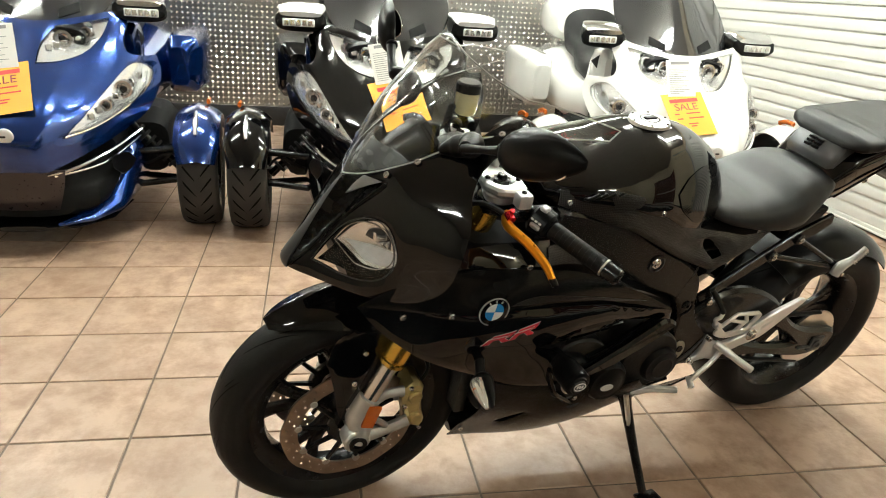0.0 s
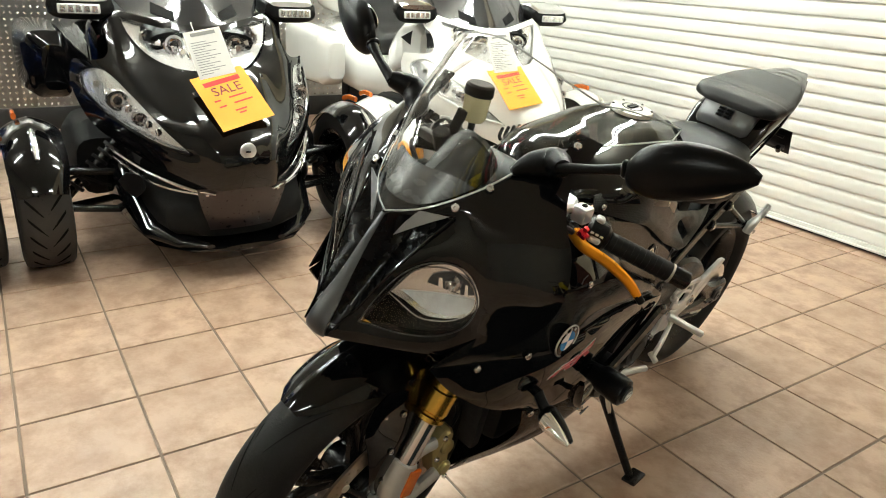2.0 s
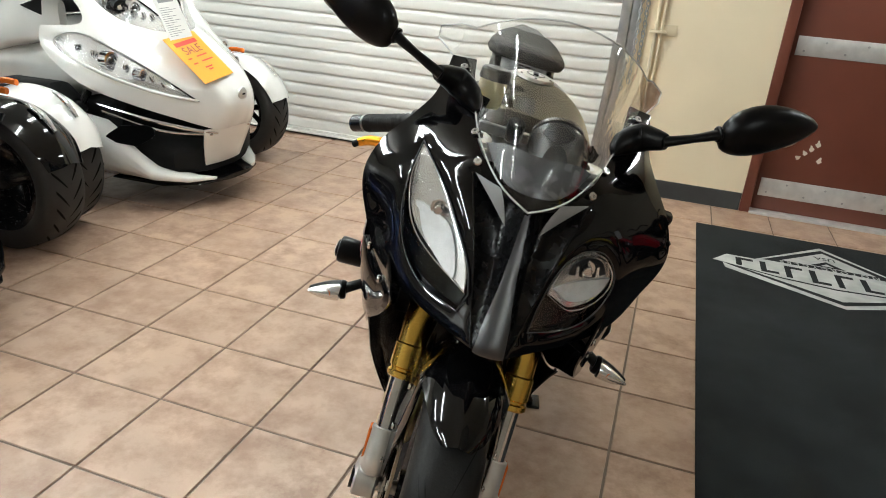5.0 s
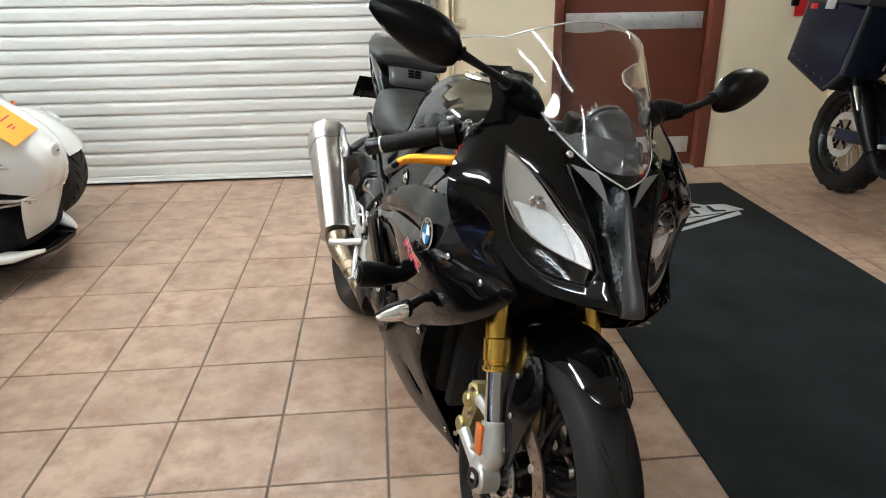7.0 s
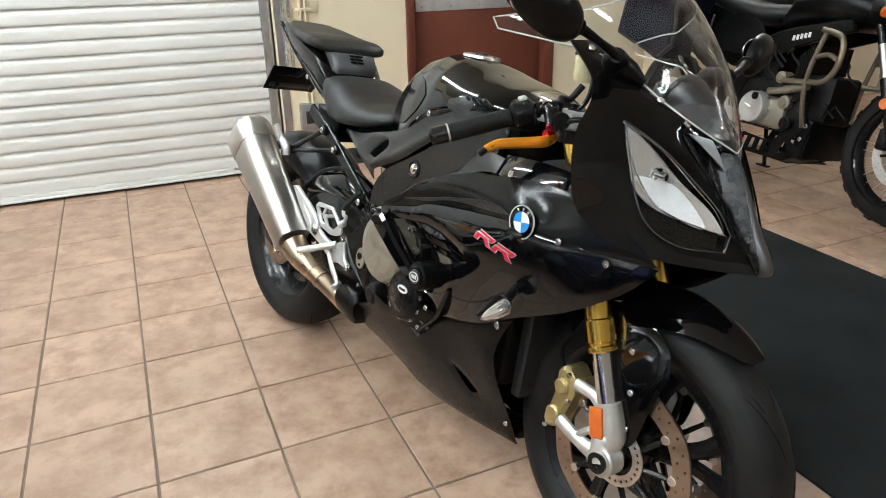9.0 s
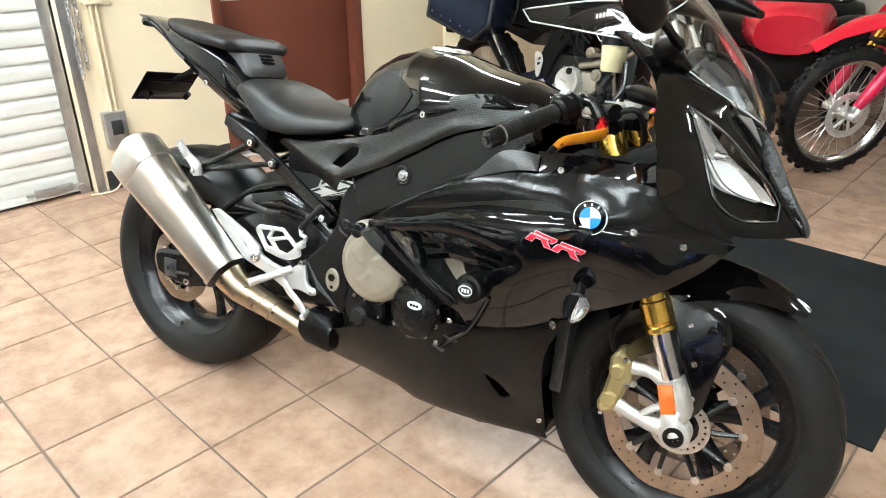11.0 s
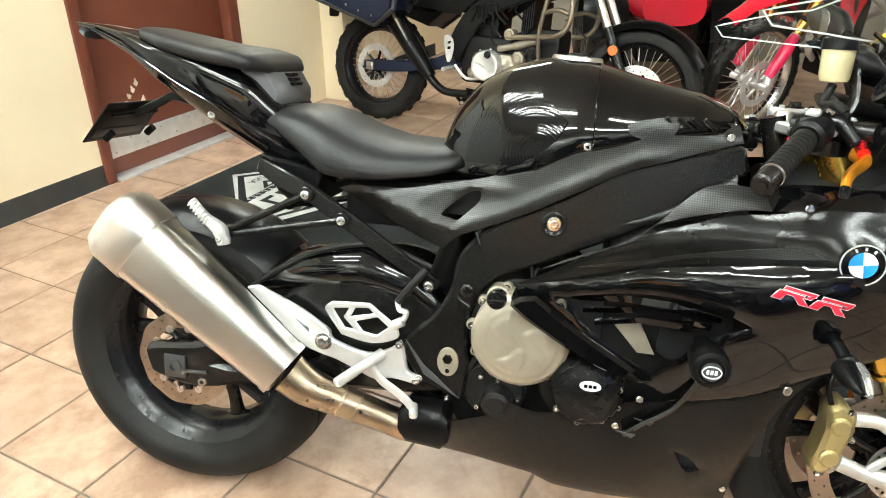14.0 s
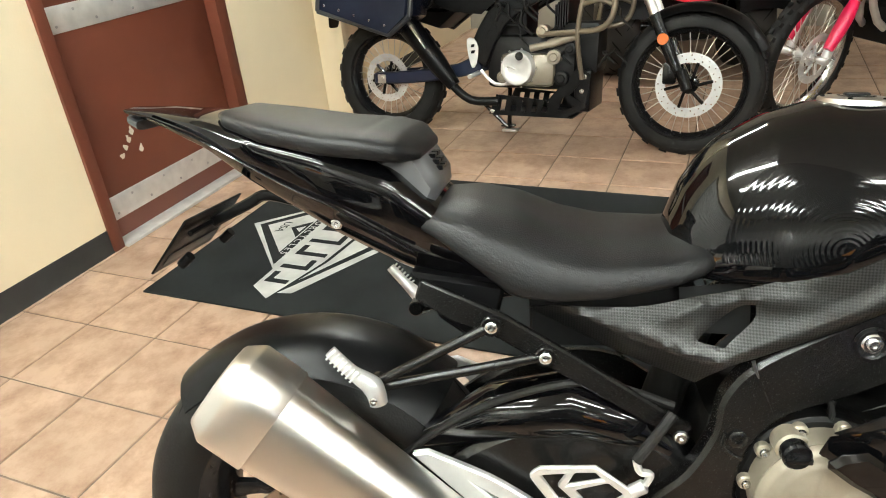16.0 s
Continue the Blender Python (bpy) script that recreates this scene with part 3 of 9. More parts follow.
for z_ in (0.62, 1.3):
    part("conduit_strap", block(-0.03, 0.06, -0.028, -0.001, z_ - 0.008, z_ + 0.008, 0.002), M_WIRE, bx)
part("loose_cable", hose([(0.0, -0.03, -0.095), (-0.01, -0.05, -0.20), (-0.06, -0.06, -0.29), (-0.13, -0.05, -0.307), (-0.19, -0.02, -0.308)], 0.0045, 8), M_WIRE, bx)
part("wall_plate", block(0.02, 0.11, -0.006, -0.001, 0.60, 0.66, 0.002), M_WIRE, bx)
fe = thing("fire_sign", pose(2.66, WALL_N, 1.04), "small red and black wall sign above the skirting", "sign")
part("sign_board", block(-0.055, 0.075, -0.012, -0.001, -0.09, 0.25, 0.003), mat("sign_red", (0.55, 0.02, 0.02), 0.4), fe, "red board")
part("sign_hook", block(-0.085, -0.045, -0.03, -0.001, -0.03, 0.25, 0.004), M_SATIN, fe)
part("paint_chip", join(*[plate([(1.33 + 0.028 * i + 0.012 * math.cos(a) * (1 + 0.5 * math.sin(3 * a + i)), 0.34 + 0.03 * ((i * 5) % 4) + 0.016 * math.sin(a) * (1 + 0.4 * math.cos(2 * a + i))) for a in [2 * math.pi * q / 9 for q in range(9)]], WALL_N + 0.0488, WALL_N + 0.0502, "y") for i in range(5)]), M_TAGCHIP, door, "chipped paint")

# ---- floor tiles ----
def tile_bm(n=1):
    h = T / 2 - 0.0035
    bm = bmesh.new()
    rows = [(h, -0.006), (h, -0.0015), (h - 0.0018, 0.0)]
    vs = []
    for r, z in rows:
        vs.append([bm.verts.new((sx * r, sy * r, z)) for sx, sy in ((1, 1), (-1, 1), (-1, -1), (1, -1))])
    for a, b in zip(vs, vs[1:]):
        for i in range(4):
            bm.faces.new((a[i], a[(i + 1) % 4], b[(i + 1) % 4], b[i]))
    bm.faces.new(vs[-1])
    bmesh.ops.recalc_face_normals(bm, faces=bm.faces[:])
    return bm


tile_ob = None
rng = random.Random(5)
far = []
for i in range(-15, 19):
    for j in range(-15, 10):
        cx, cy = (i + 0.5) * T, (j + 0.5) * T
        if cx < WALL_W - 0.1 or cx > WALL_E or cy < WALL_S or cy > WALL_N + 0.3:
            continue
        if -9 <= i <= 10 and -6 <= j <= 8:
            if tile_ob is None:
                tile_ob = part("tile", tile_bm(), M_TILE, FLOOR)
                tl = tile_ob
            else:
                tl = new("tile", tile_ob.data)
                tl.parent = FLOOR
            tl.location = (cx, cy, rng.uniform(-0.0006, 0.0))
            tl.rotation_euler = (0, 0, rng.choice((0, 1, 2, 3)) * math.pi / 2)
        else:
            far.append((cx, cy))
bm = bmesh.new()
one = tile_bm()
me = bpy.data.meshes.new("tmp")
one.to_mesh(me)
one.free()
for cx, cy in far:
    k = len(bm.verts)
    bm.from_mesh(me)
    bm.verts.ensure_lookup_table()
    for v in bm.verts[k:]:
        v.co += Vector((cx, cy, 0))
tagged(part("far_tiles", bm, M_TILE, FLOOR), kind="stuff")


# ---- fluorescent fittings on the ceiling ----
M_TUBE = glow("fluorescent_tube", (0.93, 0.98, 0.92), TUBE_GLOW)
first_lamp = None
for lx, ly in TUBE_ROWS:
    if first_lamp is None:
        first_lamp = thing("ceiling_light", pose(lx, ly, CEIL), "white twin-tube fluorescent ceiling light, lit", "ceiling light", "ceiling lights")
        part("housing", block(-0.09, 0.09, -0.64, 0.64, -0.045, -0.001, 0.008), M_WHITE, first_lamp)
        for s_ in (-1, 1):
            part("tube", rod((s_ * 0.055, -0.60, -0.075), (s_ * 0.055, 0.60, -0.075), 0.019, n=12), M_TUBE, first_lamp)
        for e_ in (-0.61, 0.61):
            part("tube_holder", block(-0.08, 0.08, e_ - 0.012, e_ + 0.012, -0.095, -0.044, 0.004), M_WHITE, first_lamp)
    else:
        copy_thing(first_lamp, pose(lx, ly, CEIL))


# ---- the black sports motorcycle: x ahead from the rear axle, y to its left, z up in its own leaning frame ----
lean = math.asin(0.202)
hd, lh = Vector((0.2365, -0.9716, 0)), Vector((0.9716, 0.2365, 0))
axis_l = math.cos(lean) * lh - math.sin(lean) * Vector((0, 0, 1))
axis_u = math.sin(lean) * lh + math.cos(lean) * Vector((0, 0, 1))
BIKE = Matrix.Translation((-0.0994, 1.032, 0.0)) @ Matrix((hd, axis_l, axis_u)).transposed().to_4x4()
bike = thing("sports_motorcycle", BIKE, "gloss black sports motorcycle leaning on its side stand", "motorcycle")
FA, RA = Vector((1.455, 0, 0.301)), Vector((0, 0, 0.327))


def both(fn):
    """Calls a maker for the right (-1) and the left (1) side."""
    for s in (-1, 1):
        fn(s)


def arc_strip(c, R, a0, a1, y0, y1, w, crown, n=10):
    """A thin raised strip on a tyre's crown from one angle and side to another."""
    rings = []
    for i in range(n + 1):
        t = i / n
        a = a0 + (a1 - a0) * t
        y = y0 + (y1 - y0) * t
        r = R - crown(y) + 0.0006
        k = max(0.15, math.sin(math.pi * (0.06 + 0.88 * t))) * w
        rings.append([Vector((c.x + (r - d) * math.cos(a + s * k / R), y, c.z + (r - d) * math.sin(a + s * k / R))) for s, d in ((-1, 0), (1, 0), (1, 0.004), (-1, 0.004))])
    return skin(rings)


def wheel(name, c, R, half, rim_r, groove_n, parent, spoke_off=0.0):
    w = part(name, lathe([(rim_r - 0.012, -half * 0.62), (rim_r + 0.006, -half * 0.74), (rim_r + 0.010, -half * 0.70), (rim_r - 0.006, -half * 0.5), (rim_r - 0.030, -half * 0.22),
                          (rim_r - 0.032, half * 0.22), (rim_r - 0.006, half * 0.5), (rim_r + 0.010, half * 0.70), (rim_r + 0.006, half * 0.74), (rim_r - 0.012, half * 0.62),
                          (rim_r - 0.036, half * 0.30), (rim_r - 0.040, 0), (rim_r - 0.036, -half * 0.30), (rim_r - 0.012, -half * 0.62)], 72, centre=c), M_RIM, parent)
    sec = R - rim_r
    prof = []
    for i in range(25):
        t = -1 + 2 * i / 24
        y = half * math.sin(t * 1.5708 * 1.12) if abs(t) < 0.88 else half * (0.985 - 2.2 * (abs(t) - 0.88)) * math.copysign(1, t)
        drop = sec * (abs(t) ** 2.35)
        prof.append((R - drop * 0.99, y))

    def crown(y):
        u = min(1.0, abs(y) / half)
        t = math.asin(min(1, u)) / (1.5708 * 1.12)
        return sec * t ** 2.35
    prof = [(rim_r + 0.004, -half * 0.60)] + prof + [(rim_r + 0.004, half * 0.60), (rim_r + 0.004, -half * 0.60)]
    part("tyre", lathe(prof, 96, centre=c), M_RUBBER, w, "black worn rubber tyre", 60)
    strips = []
    for i in range(groove_n):
        a = 2 * math.pi * i / groove_n
        for s in (-1, 1):
            off = s * math.pi / groove_n * 0.5
            strips.append(arc_strip(c, R, a + off, a + off + 0.42, s * half * 0.10, s * half * 0.74, 0.0035, crown))
            strips.append(arc_strip(c, R, a + off + 0.30, a + off + 0.40, s * half * 0.40, s * half * 0.55, 0.003, crown, 5))
    part("tread", join(*strips), M_GROOVE, w)
    part("hub", lathe([(0.018, -0.055), (0.036, -0.055), (0.044, -0.03), (0.038, 0), (0.044, 0.03), (0.036, 0.055), (0.018, 0.055), (0.018, -0.055)], 32, centre=c), M_RIM, w)
    for i in range(5):
        a = 2 * math.pi * i / 5 + 0.3
        for da in (-0.16, 0.16):
            p0 = c + Vector((math.cos(a + da * 0.4), 0, math.sin(a + da * 0.4))) * 0.038
            p1 = c + Vector((math.cos(a + da * 0.8), 0, math.sin(a + da * 0.8))) * (rim_r * 0.55)
            p2 = c + Vector((math.cos(a + da * 1.5), 0, math.sin(a + da * 1.5))) * (rim_r - 0.026)
            part("spoke", hose([p0, p1, p2], 0.011, 8, 5, 1.7, radii=[0.013, 0.010, 0.010, 0.014]), M_RIM, w)
    return w


def disc(c, y, r, ri, parent, holes=30):
    cc = Vector((c.x, 0, c.z))
    rows = []
    for i in range(holes):
        a = 2 * math.pi * i / holes
        for q, da in ((0.30, 0.0), (0.68, 0.10)):
            rr = ri + (r - ri) * q
            rows.append(ring2d(cc.x + rr * math.cos(a + da), cc.z + rr * math.sin(a + da), 0.0031, 6))
    outer = [(cc.x + (r + 0.0016 * math.cos(10 * 2 * math.pi * i / 80)) * math.cos(2 * math.pi * i / 80), cc.z + (r + 0.0016 * math.cos(10 * 2 * math.pi * i / 80)) * math.sin(2 * math.pi * i / 80)) for i in range(80)]
    d = part("brake_disc", plate(outer, y - 0.0025, y + 0.0025, "y", 0, rows + [ring2d(cc.x, cc.z, ri, 60)]), M_ROTOR, parent, "drilled bronze-toned brake disc")
    arms = [lathe([(0.030, y - 0.003), (0.055, y - 0.003), (0.055, y + 0.003), (0.030, y + 0.003), (0.030, y - 0.003)], 32, centre=(cc.x, 0, cc.z))]
    for i in range(10):
        a = 2 * math.pi * i / 10
        arms.append(rod((cc.x + 0.05 * math.cos(a), y, cc.z + 0.05 * math.sin(a)), (cc.x + ri * math.cos(a + 0.12), y, cc.z + ri * math.sin(a + 0.12)), 0.007, 0.005, 6))
    dc = part("disc_carrier", arms[0], M_FRAME, d)
    for arm in arms[1:]:
        part("carrier_arm", arm, M_FRAME, d)
    for i in range(10):
        a = 2 * math.pi * i / 10 + 0.12
        part("disc_bobbin", rod((cc.x + ri * math.cos(a), y - 0.005, cc.z + ri * math.sin(a)), (cc.x + ri * math.cos(a), y + 0.005, cc.z + ri * math.sin(a)), 0.009, n=10, bev=0.001), M_STEEL, d)
    return d


front_wheel = wheel("front_wheel", FA, 0.301, 0.060, 0.222, 11, bike)
rear_wheel = wheel("rear_wheel", RA, 0.327, 0.098, 0.222, 12, bike)
for s in (-1, 1):
    disc(FA, s * 0.074, 0.160, 0.122, front_wheel)
disc(RA, -0.098, 0.110, 0.075, rear_wheel, 22)
part("sprocket", plate([(0.098 * (1 + 0.03 * (i % 2)) * math.cos(2 * math.pi * i / 88), 0.327 + 0.098 * (1 + 0.03 * (i % 2)) * math.sin(2 * math.pi * i / 88)) for i in range(88)], 0.098, 0.104, "y", 0, [ring2d(0, 0.327, 0.045, 30)]), M_STEEL, rear_wheel, "steel rear sprocket")
part("abs_ring", plate(ring2d(FA.x, FA.z, 0.062, 40), -0.083, -0.080, "y", 0, [ring2d(FA.x + 0.052 * math.cos(2 * math.pi * i / 24), FA.z + 0.052 * math.sin(2 * math.pi * i / 24), 0.004, 4) for i in range(24)] + [ring2d(FA.x, FA.z, 0.040, 24)]), M_STEEL, front_wheel)


# fork, calipers, mudguard
fork = part("fork", bmesh.new(), M_FRAME, bike)
FD = Vector((1.388, 0, 0.50)) - Vector((1.216, 0, 0.893))
FD.normalize()


def fork_leg(s):
    y = s * 0.104
    top, low = Vector((1.211, y, 0.905)), Vector((1.386, y, 0.505))
    leg = part("fork_tube", join(rod(top, low, 0.0265, n=24, bev=0.002), rod(low - FD * 0.06, low - FD * 0.012, 0.0295, n=24, bev=0.003), rod(low - FD * 0.008, low + FD * 0.006, 0.0305, n=24, bev=0.003)), M_GOLD, fork, "gold anodised fork tube")
    end = Vector((1.432, y, 0.395))
    part("stanchion", rod(low, end, 0.0215, n=24), M_CHROME, leg, "polished steel stanchion")
    ax = FA + Vector((0, y * 1.1, 0))
    foot = join(hose([end - FD * 0.015, end + FD * 0.05, ax + Vector((-0.012, 0, 0.03)), ax], 0.026, 14, 5, 1.0, radii=[0.027, 0.027, 0.024, 0.030]),
                rod(ax + Vector((0, -0.022, 0)), ax + Vector((0, 0.022, 0)), 0.031, n=24, bev=0.004),
                hose([ax + Vector((-0.01, 0, -0.002)), ax + Vector((-0.07, 0, 0.004)), ax + Vector((-0.125, 0, 0.022))], 0.012, 10, 5, 1.2, radii=[0.018, 0.012, 0.013]),
                hose([end + FD * 0.025, end + Vector((-0.04, 0, 0.010)), end + Vector((-0.085, 0, 0.012))], 0.012, 10, 4, 1.2, radii=[0.014, 0.010, 0.012]),
                hose([end + FD * 0.055 + Vector((-0.01, 0, 0)), ax + Vector((-0.045, 0, 0.04)), ax + Vector((-0.075, 0, 0.012))], 0.008, 8, 4))
    ft = part("fork_foot", foot, M_CASTSIL, leg, "cast silver fork foot")
    part("axle_nut", join(lathe([(0.011, 0), (0.020, 0), (0.021, s * 0.006), (0.011, s * 0.006), (0.011, 0)], 24, centre=ax + Vector((0, s * 0.0225, 0))), rod(ax + Vector((0, s * 0.005, 0)), ax + Vector((0, s * 0.0226, 0)), 0.012, n=6)), M_FRAME, ft)
    # caliper behind the leg
    cy = s * 0.083
    pts = [(1.300, 0.425), (1.322, 0.440), (1.345, 0.418), (1.350, 0.385), (1.336, 0.335), (1.322, 0.300), (1.298, 0.288), (1.284, 0.306), (1.296, 0.340), (1.302, 0.380)]
    cal = part("brake_caliper", join(plate(pts, cy - 0.034, cy + 0.034, "y", 0.008), *[rod((px, cy + s * 0.030, pz), (px, cy + s * 0.043, pz), 0.017, n=18, bev=0.004) for px, pz in ((1.322, 0.395), (1.313, 0.330))]), M_CALIPER, fork, "dull gold radial brake caliper")
    for px, pz in ((1.334, 0.424), (1.300, 0.296), (1.344, 0.372)):
        part("caliper_bolt", bolt((px, cy + s * 0.034, pz), 0.006, 0.006, (0, s, 0)), M_SCREW, cal)
    part("brake_hose", hose([(1.305, cy + s * 0.02, 0.43), (1.295, cy + s * 0.02, 0.47), (1.318, cy, 0.53), (1.325, cy - s * 0.01, 0.60)], 0.005, 8), M_SATIN, fork)
    # reflector clipped to the stanchion
    rf = block(-0.0155, 0.0155, -0.004, 0.004, -0.031, 0.031, 0.003)
    rf.transform(Matrix.Translation((1.428, s * 0.131, 0.371)) @ Matrix.Rotation(radians(-16), 4, "Y"))
    part("side_reflector", rf, M_AMBER, fork, "amber side reflector")
    part("reflector_bracket", rod((1.430, s * 0.100, 0.372), (1.430, s * 0.128, 0.372), 0.012, n=10), M_FRAME, fork)


both(fork_leg)
part("front_axle", rod(FA + Vector((0, -0.105, 0)), FA + Vector((0, 0.105, 0)), 0.013, n=16), M_STEEL, fork)
part("lower_clamp", plate(outline2([(1.19, -0.13), (1.27, -0.12), (1.29, 0), (1.27, 0.12), (1.19, 0.13), (1.20, 0)], 3), 0.745, 0.785, "z", 0.006), M_FRAME, fork)
part("top_clamp", plate(outline2([(1.170, -0.125), (1.215, -0.145), (1.245, -0.12), (1.225, -0.05), (1.225, 0.05), (1.245, 0.12), (1.215, 0.145), (1.170, 0.125), (1.150, 0.03), (1.150, -0.03)], 3), 0.898, 0.918, "z", 0.004), M_SILVER, fork, "silver alloy top clamp")
part("steering_stem", rod((1.215, 0, 0.68), (1.150, 0, 0.925), 0.024, n=18), M_FRAME, fork)
for s in (-1, 1):
    part("fork_cap", lathe([(0.0, 0.948), (0.010, 0.948), (0.012, 0.940), (0.018, 0.938), (0.018, 0.917)], 6, "z", (1.208, s * 0.104, 0)), M_FRAME, fork, "black hexagonal fork cap")
    clamp = part("bar_clamp", plate([(1.160, s * 0.088), (1.196, s * 0.070), (1.236, s * 0.080), (1.252, s * 0.112), (1.236, s * 0.146), (1.200, s * 0.156), (1.168, s * 0.142)], 0.9185, 0.936, "z", 0.005, (ring2d(1.208, s * 0.104, 0.021, 20),)), M_SILVER, fork, "machined silver bar clamp")
    part("clamp_ear", block(1.176, 1.206, s * 0.168 - 0.014, s * 0.168 + 0.014, 0.908, 0.938, 0.005), M_SILVER, clamp)
    for px, py in ((1.176, 0.112), (1.236, 0.098), (1.192, 0.168)):
        part("clamp_bolt", bolt((px, s * py, 0.9362), 0.0055, 0.005, (0, 0, 1)), M_FRAME, clamp)


def mudguard():
    rings = []
    for i in range(24):
        t = i / 23
        a = radians(56 + 80 * t)
        half = 0.078 * (0.30 + 0.70 * min(1.0, t / 0.30) ** 0.6) * (1.0 if t < 0.75 else 1 - 0.25 * (t - 0.75) / 0.25)
        ring = []
        for q in range(17):
            u = -1 + 2 * q / 16
            r = 0.330 + 0.010 * math.sin(math.pi * min(1, t * 1.2 + 0.05)) - 0.075 * abs(u) ** 2.6 * (0.12 + 0.88 * min(1.0, t * 2.0)) + 0.006 * math.exp(-(u / 0.18) ** 2)
            ring.append(Vector((FA.x + r * math.cos(a), half * u, FA.z + r * math.sin(a))))
        rings.append(ring)
    bm = skin(rings, False, False)
    bmesh.ops.solidify(bm, geom=bm.faces[:], thickness=0.003)
    return bm


fender = part("front_mudguard", mudguard(), M_GLOSS, bike, "gloss black front mudguard")
side_h = thin_plate([(1.36, 0.56, 0.078), (1.50, 0.54, 0.078), (1.40, 0.45, 0.100), (1.50, 0.43, 0.090), (1.45, 0.33, 0.096)])
for s in (-1, 1):
    part("mudguard_side", panel([(1.345, 0.585), (1.43, 0.585), (1.50, 0.555), (1.522, 0.50, 1), (1.505, 0.43), (1.488, 0.345), (1.455, 0.332), (1.448, 0.40), (1.405, 0.49, 1)], side_h, mirror=s < 0, res=0.012), M_GLOSS, fender)
    for px, pz in ((1.440, 0.520), (1.462, 0.445), (1.470, 0.372)):
        part("mudguard_screw", bolt((px, s * (side_h(px, pz) + 0.0005), pz), 0.0065, 0.004, (0, s, 0)), M_SCREW, fender)


# upper cowl over the front: u = y, v = z
cowl_pts = [(0, 0.70, 1.60), (0, 0.728, 1.61), (0, 0.82, 1.555), (0, 0.915, 1.495)]
for cy_, cz_, cx_ in [(0.024, 0.727, 1.604), (0.06, 0.748, 1.553), (0.10, 0.715, 1.53), (0.19, 0.735, 1.44), (0.24, 0.79, 1.378), (0.266, 0.86, 1.364), (0.249, 0.915, 1.346), (0.18, 0.94, 1.386), (0.113, 0.818, 1.485), (0.09, 0.935, 1.446), (0.096, 0.953, 1.439), (0.108, 0.98, 1.393), (0.155, 1.05, 1.261), (0.18, 0.82, 1.44), (0.06, 0.87, 1.505)]:
    cowl_pts += [(cy_, cz_, cx_), (-cy_, cz_, cx_)]
cowl_h = thin_plate(cowl_pts)
half_cowl = [(-0.026, 0.722, 1), (-0.08, 0.718), (-0.15, 0.722), (-0.215, 0.745), (-0.254, 0.80), (-0.269, 0.86), (-0.252, 0.915), (-0.213, 0.968), (-0.188, 1.01), (-0.182, 1.062, 1), (-0.138, 1.068, 1), (-0.126, 1.025), (-0.100, 0.972), (-0.055, 0.935, 1)]
cowl_line = half_cowl + [(-p[0], *p[1:]) for p in reversed(half_cowl)]
lamp_r = [(-0.183, 0.942, 1), (-0.190, 0.89), (-0.184, 0.827), (-0.160, 0.776), (-0.119, 0.749), (-0.060, 0.750, 1), (-0.051, 0.780, 1), (-0.063, 0.816), (-0.094, 0.857), (-0.130, 0.898)]
lamp_l = [(0.050, 0.754, 1), (0.058, 0.80), (0.074, 0.842), (0.100, 0.867), (0.134, 0.872), (0.162, 0.853), (0.177, 0.820), (0.168, 0.778), (0.140, 0.754), (0.096, 0.747)]
beak = [(-0.026, 0.726, 1), (-0.042, 0.776), (-0.058, 0.835), (-0.079, 0.894), (-0.093, 0.933, 1), (-0.048, 0.921), (0, 0.911, 1), (0.048, 0.921), (0.093, 0.933, 1), (0.079, 0.894), (0.058, 0.835), (0.042, 0.776), (0.026, 0.726, 1)]
cowl = part("front_cowl", panel(cowl_line, cowl_h, "x", 0.012, 0.003, 0.005, 0.008, holes=(lamp_r, lamp_l, beak)), M_GLOSS, bike, "gloss black front cowl")


BLADE_V, BLADE_W = [0.722, 0.76, 0.81, 0.86, 0.909], [0.0235, 0.0205, 0.0125, 0.008, 0.004]
EDGE_V, EDGE_W = [0.726, 0.776, 0.835, 0.894, 0.933], [0.026, 0.042, 0.058, 0.079, 0.093]


def beak_h(u, v):
    """A deep scoop between the centre blade and the beak's edge."""
    b, e = np.interp(v, BLADE_V, BLADE_W), np.interp(v, EDGE_V, EDGE_W)
    d = min(1.0, max(0.0, (abs(u) - b) / max(0.004, e - b)))
    k = d / 0.34 if d < 0.34 else (1 - d) / 0.66
    t = min(1.0, max(0.0, (v - 0.733) / 0.10))
    return cowl_h(u, v) - 0.002 - t * 0.052 * k ** 0.85 * (1 - 0.25 * k)


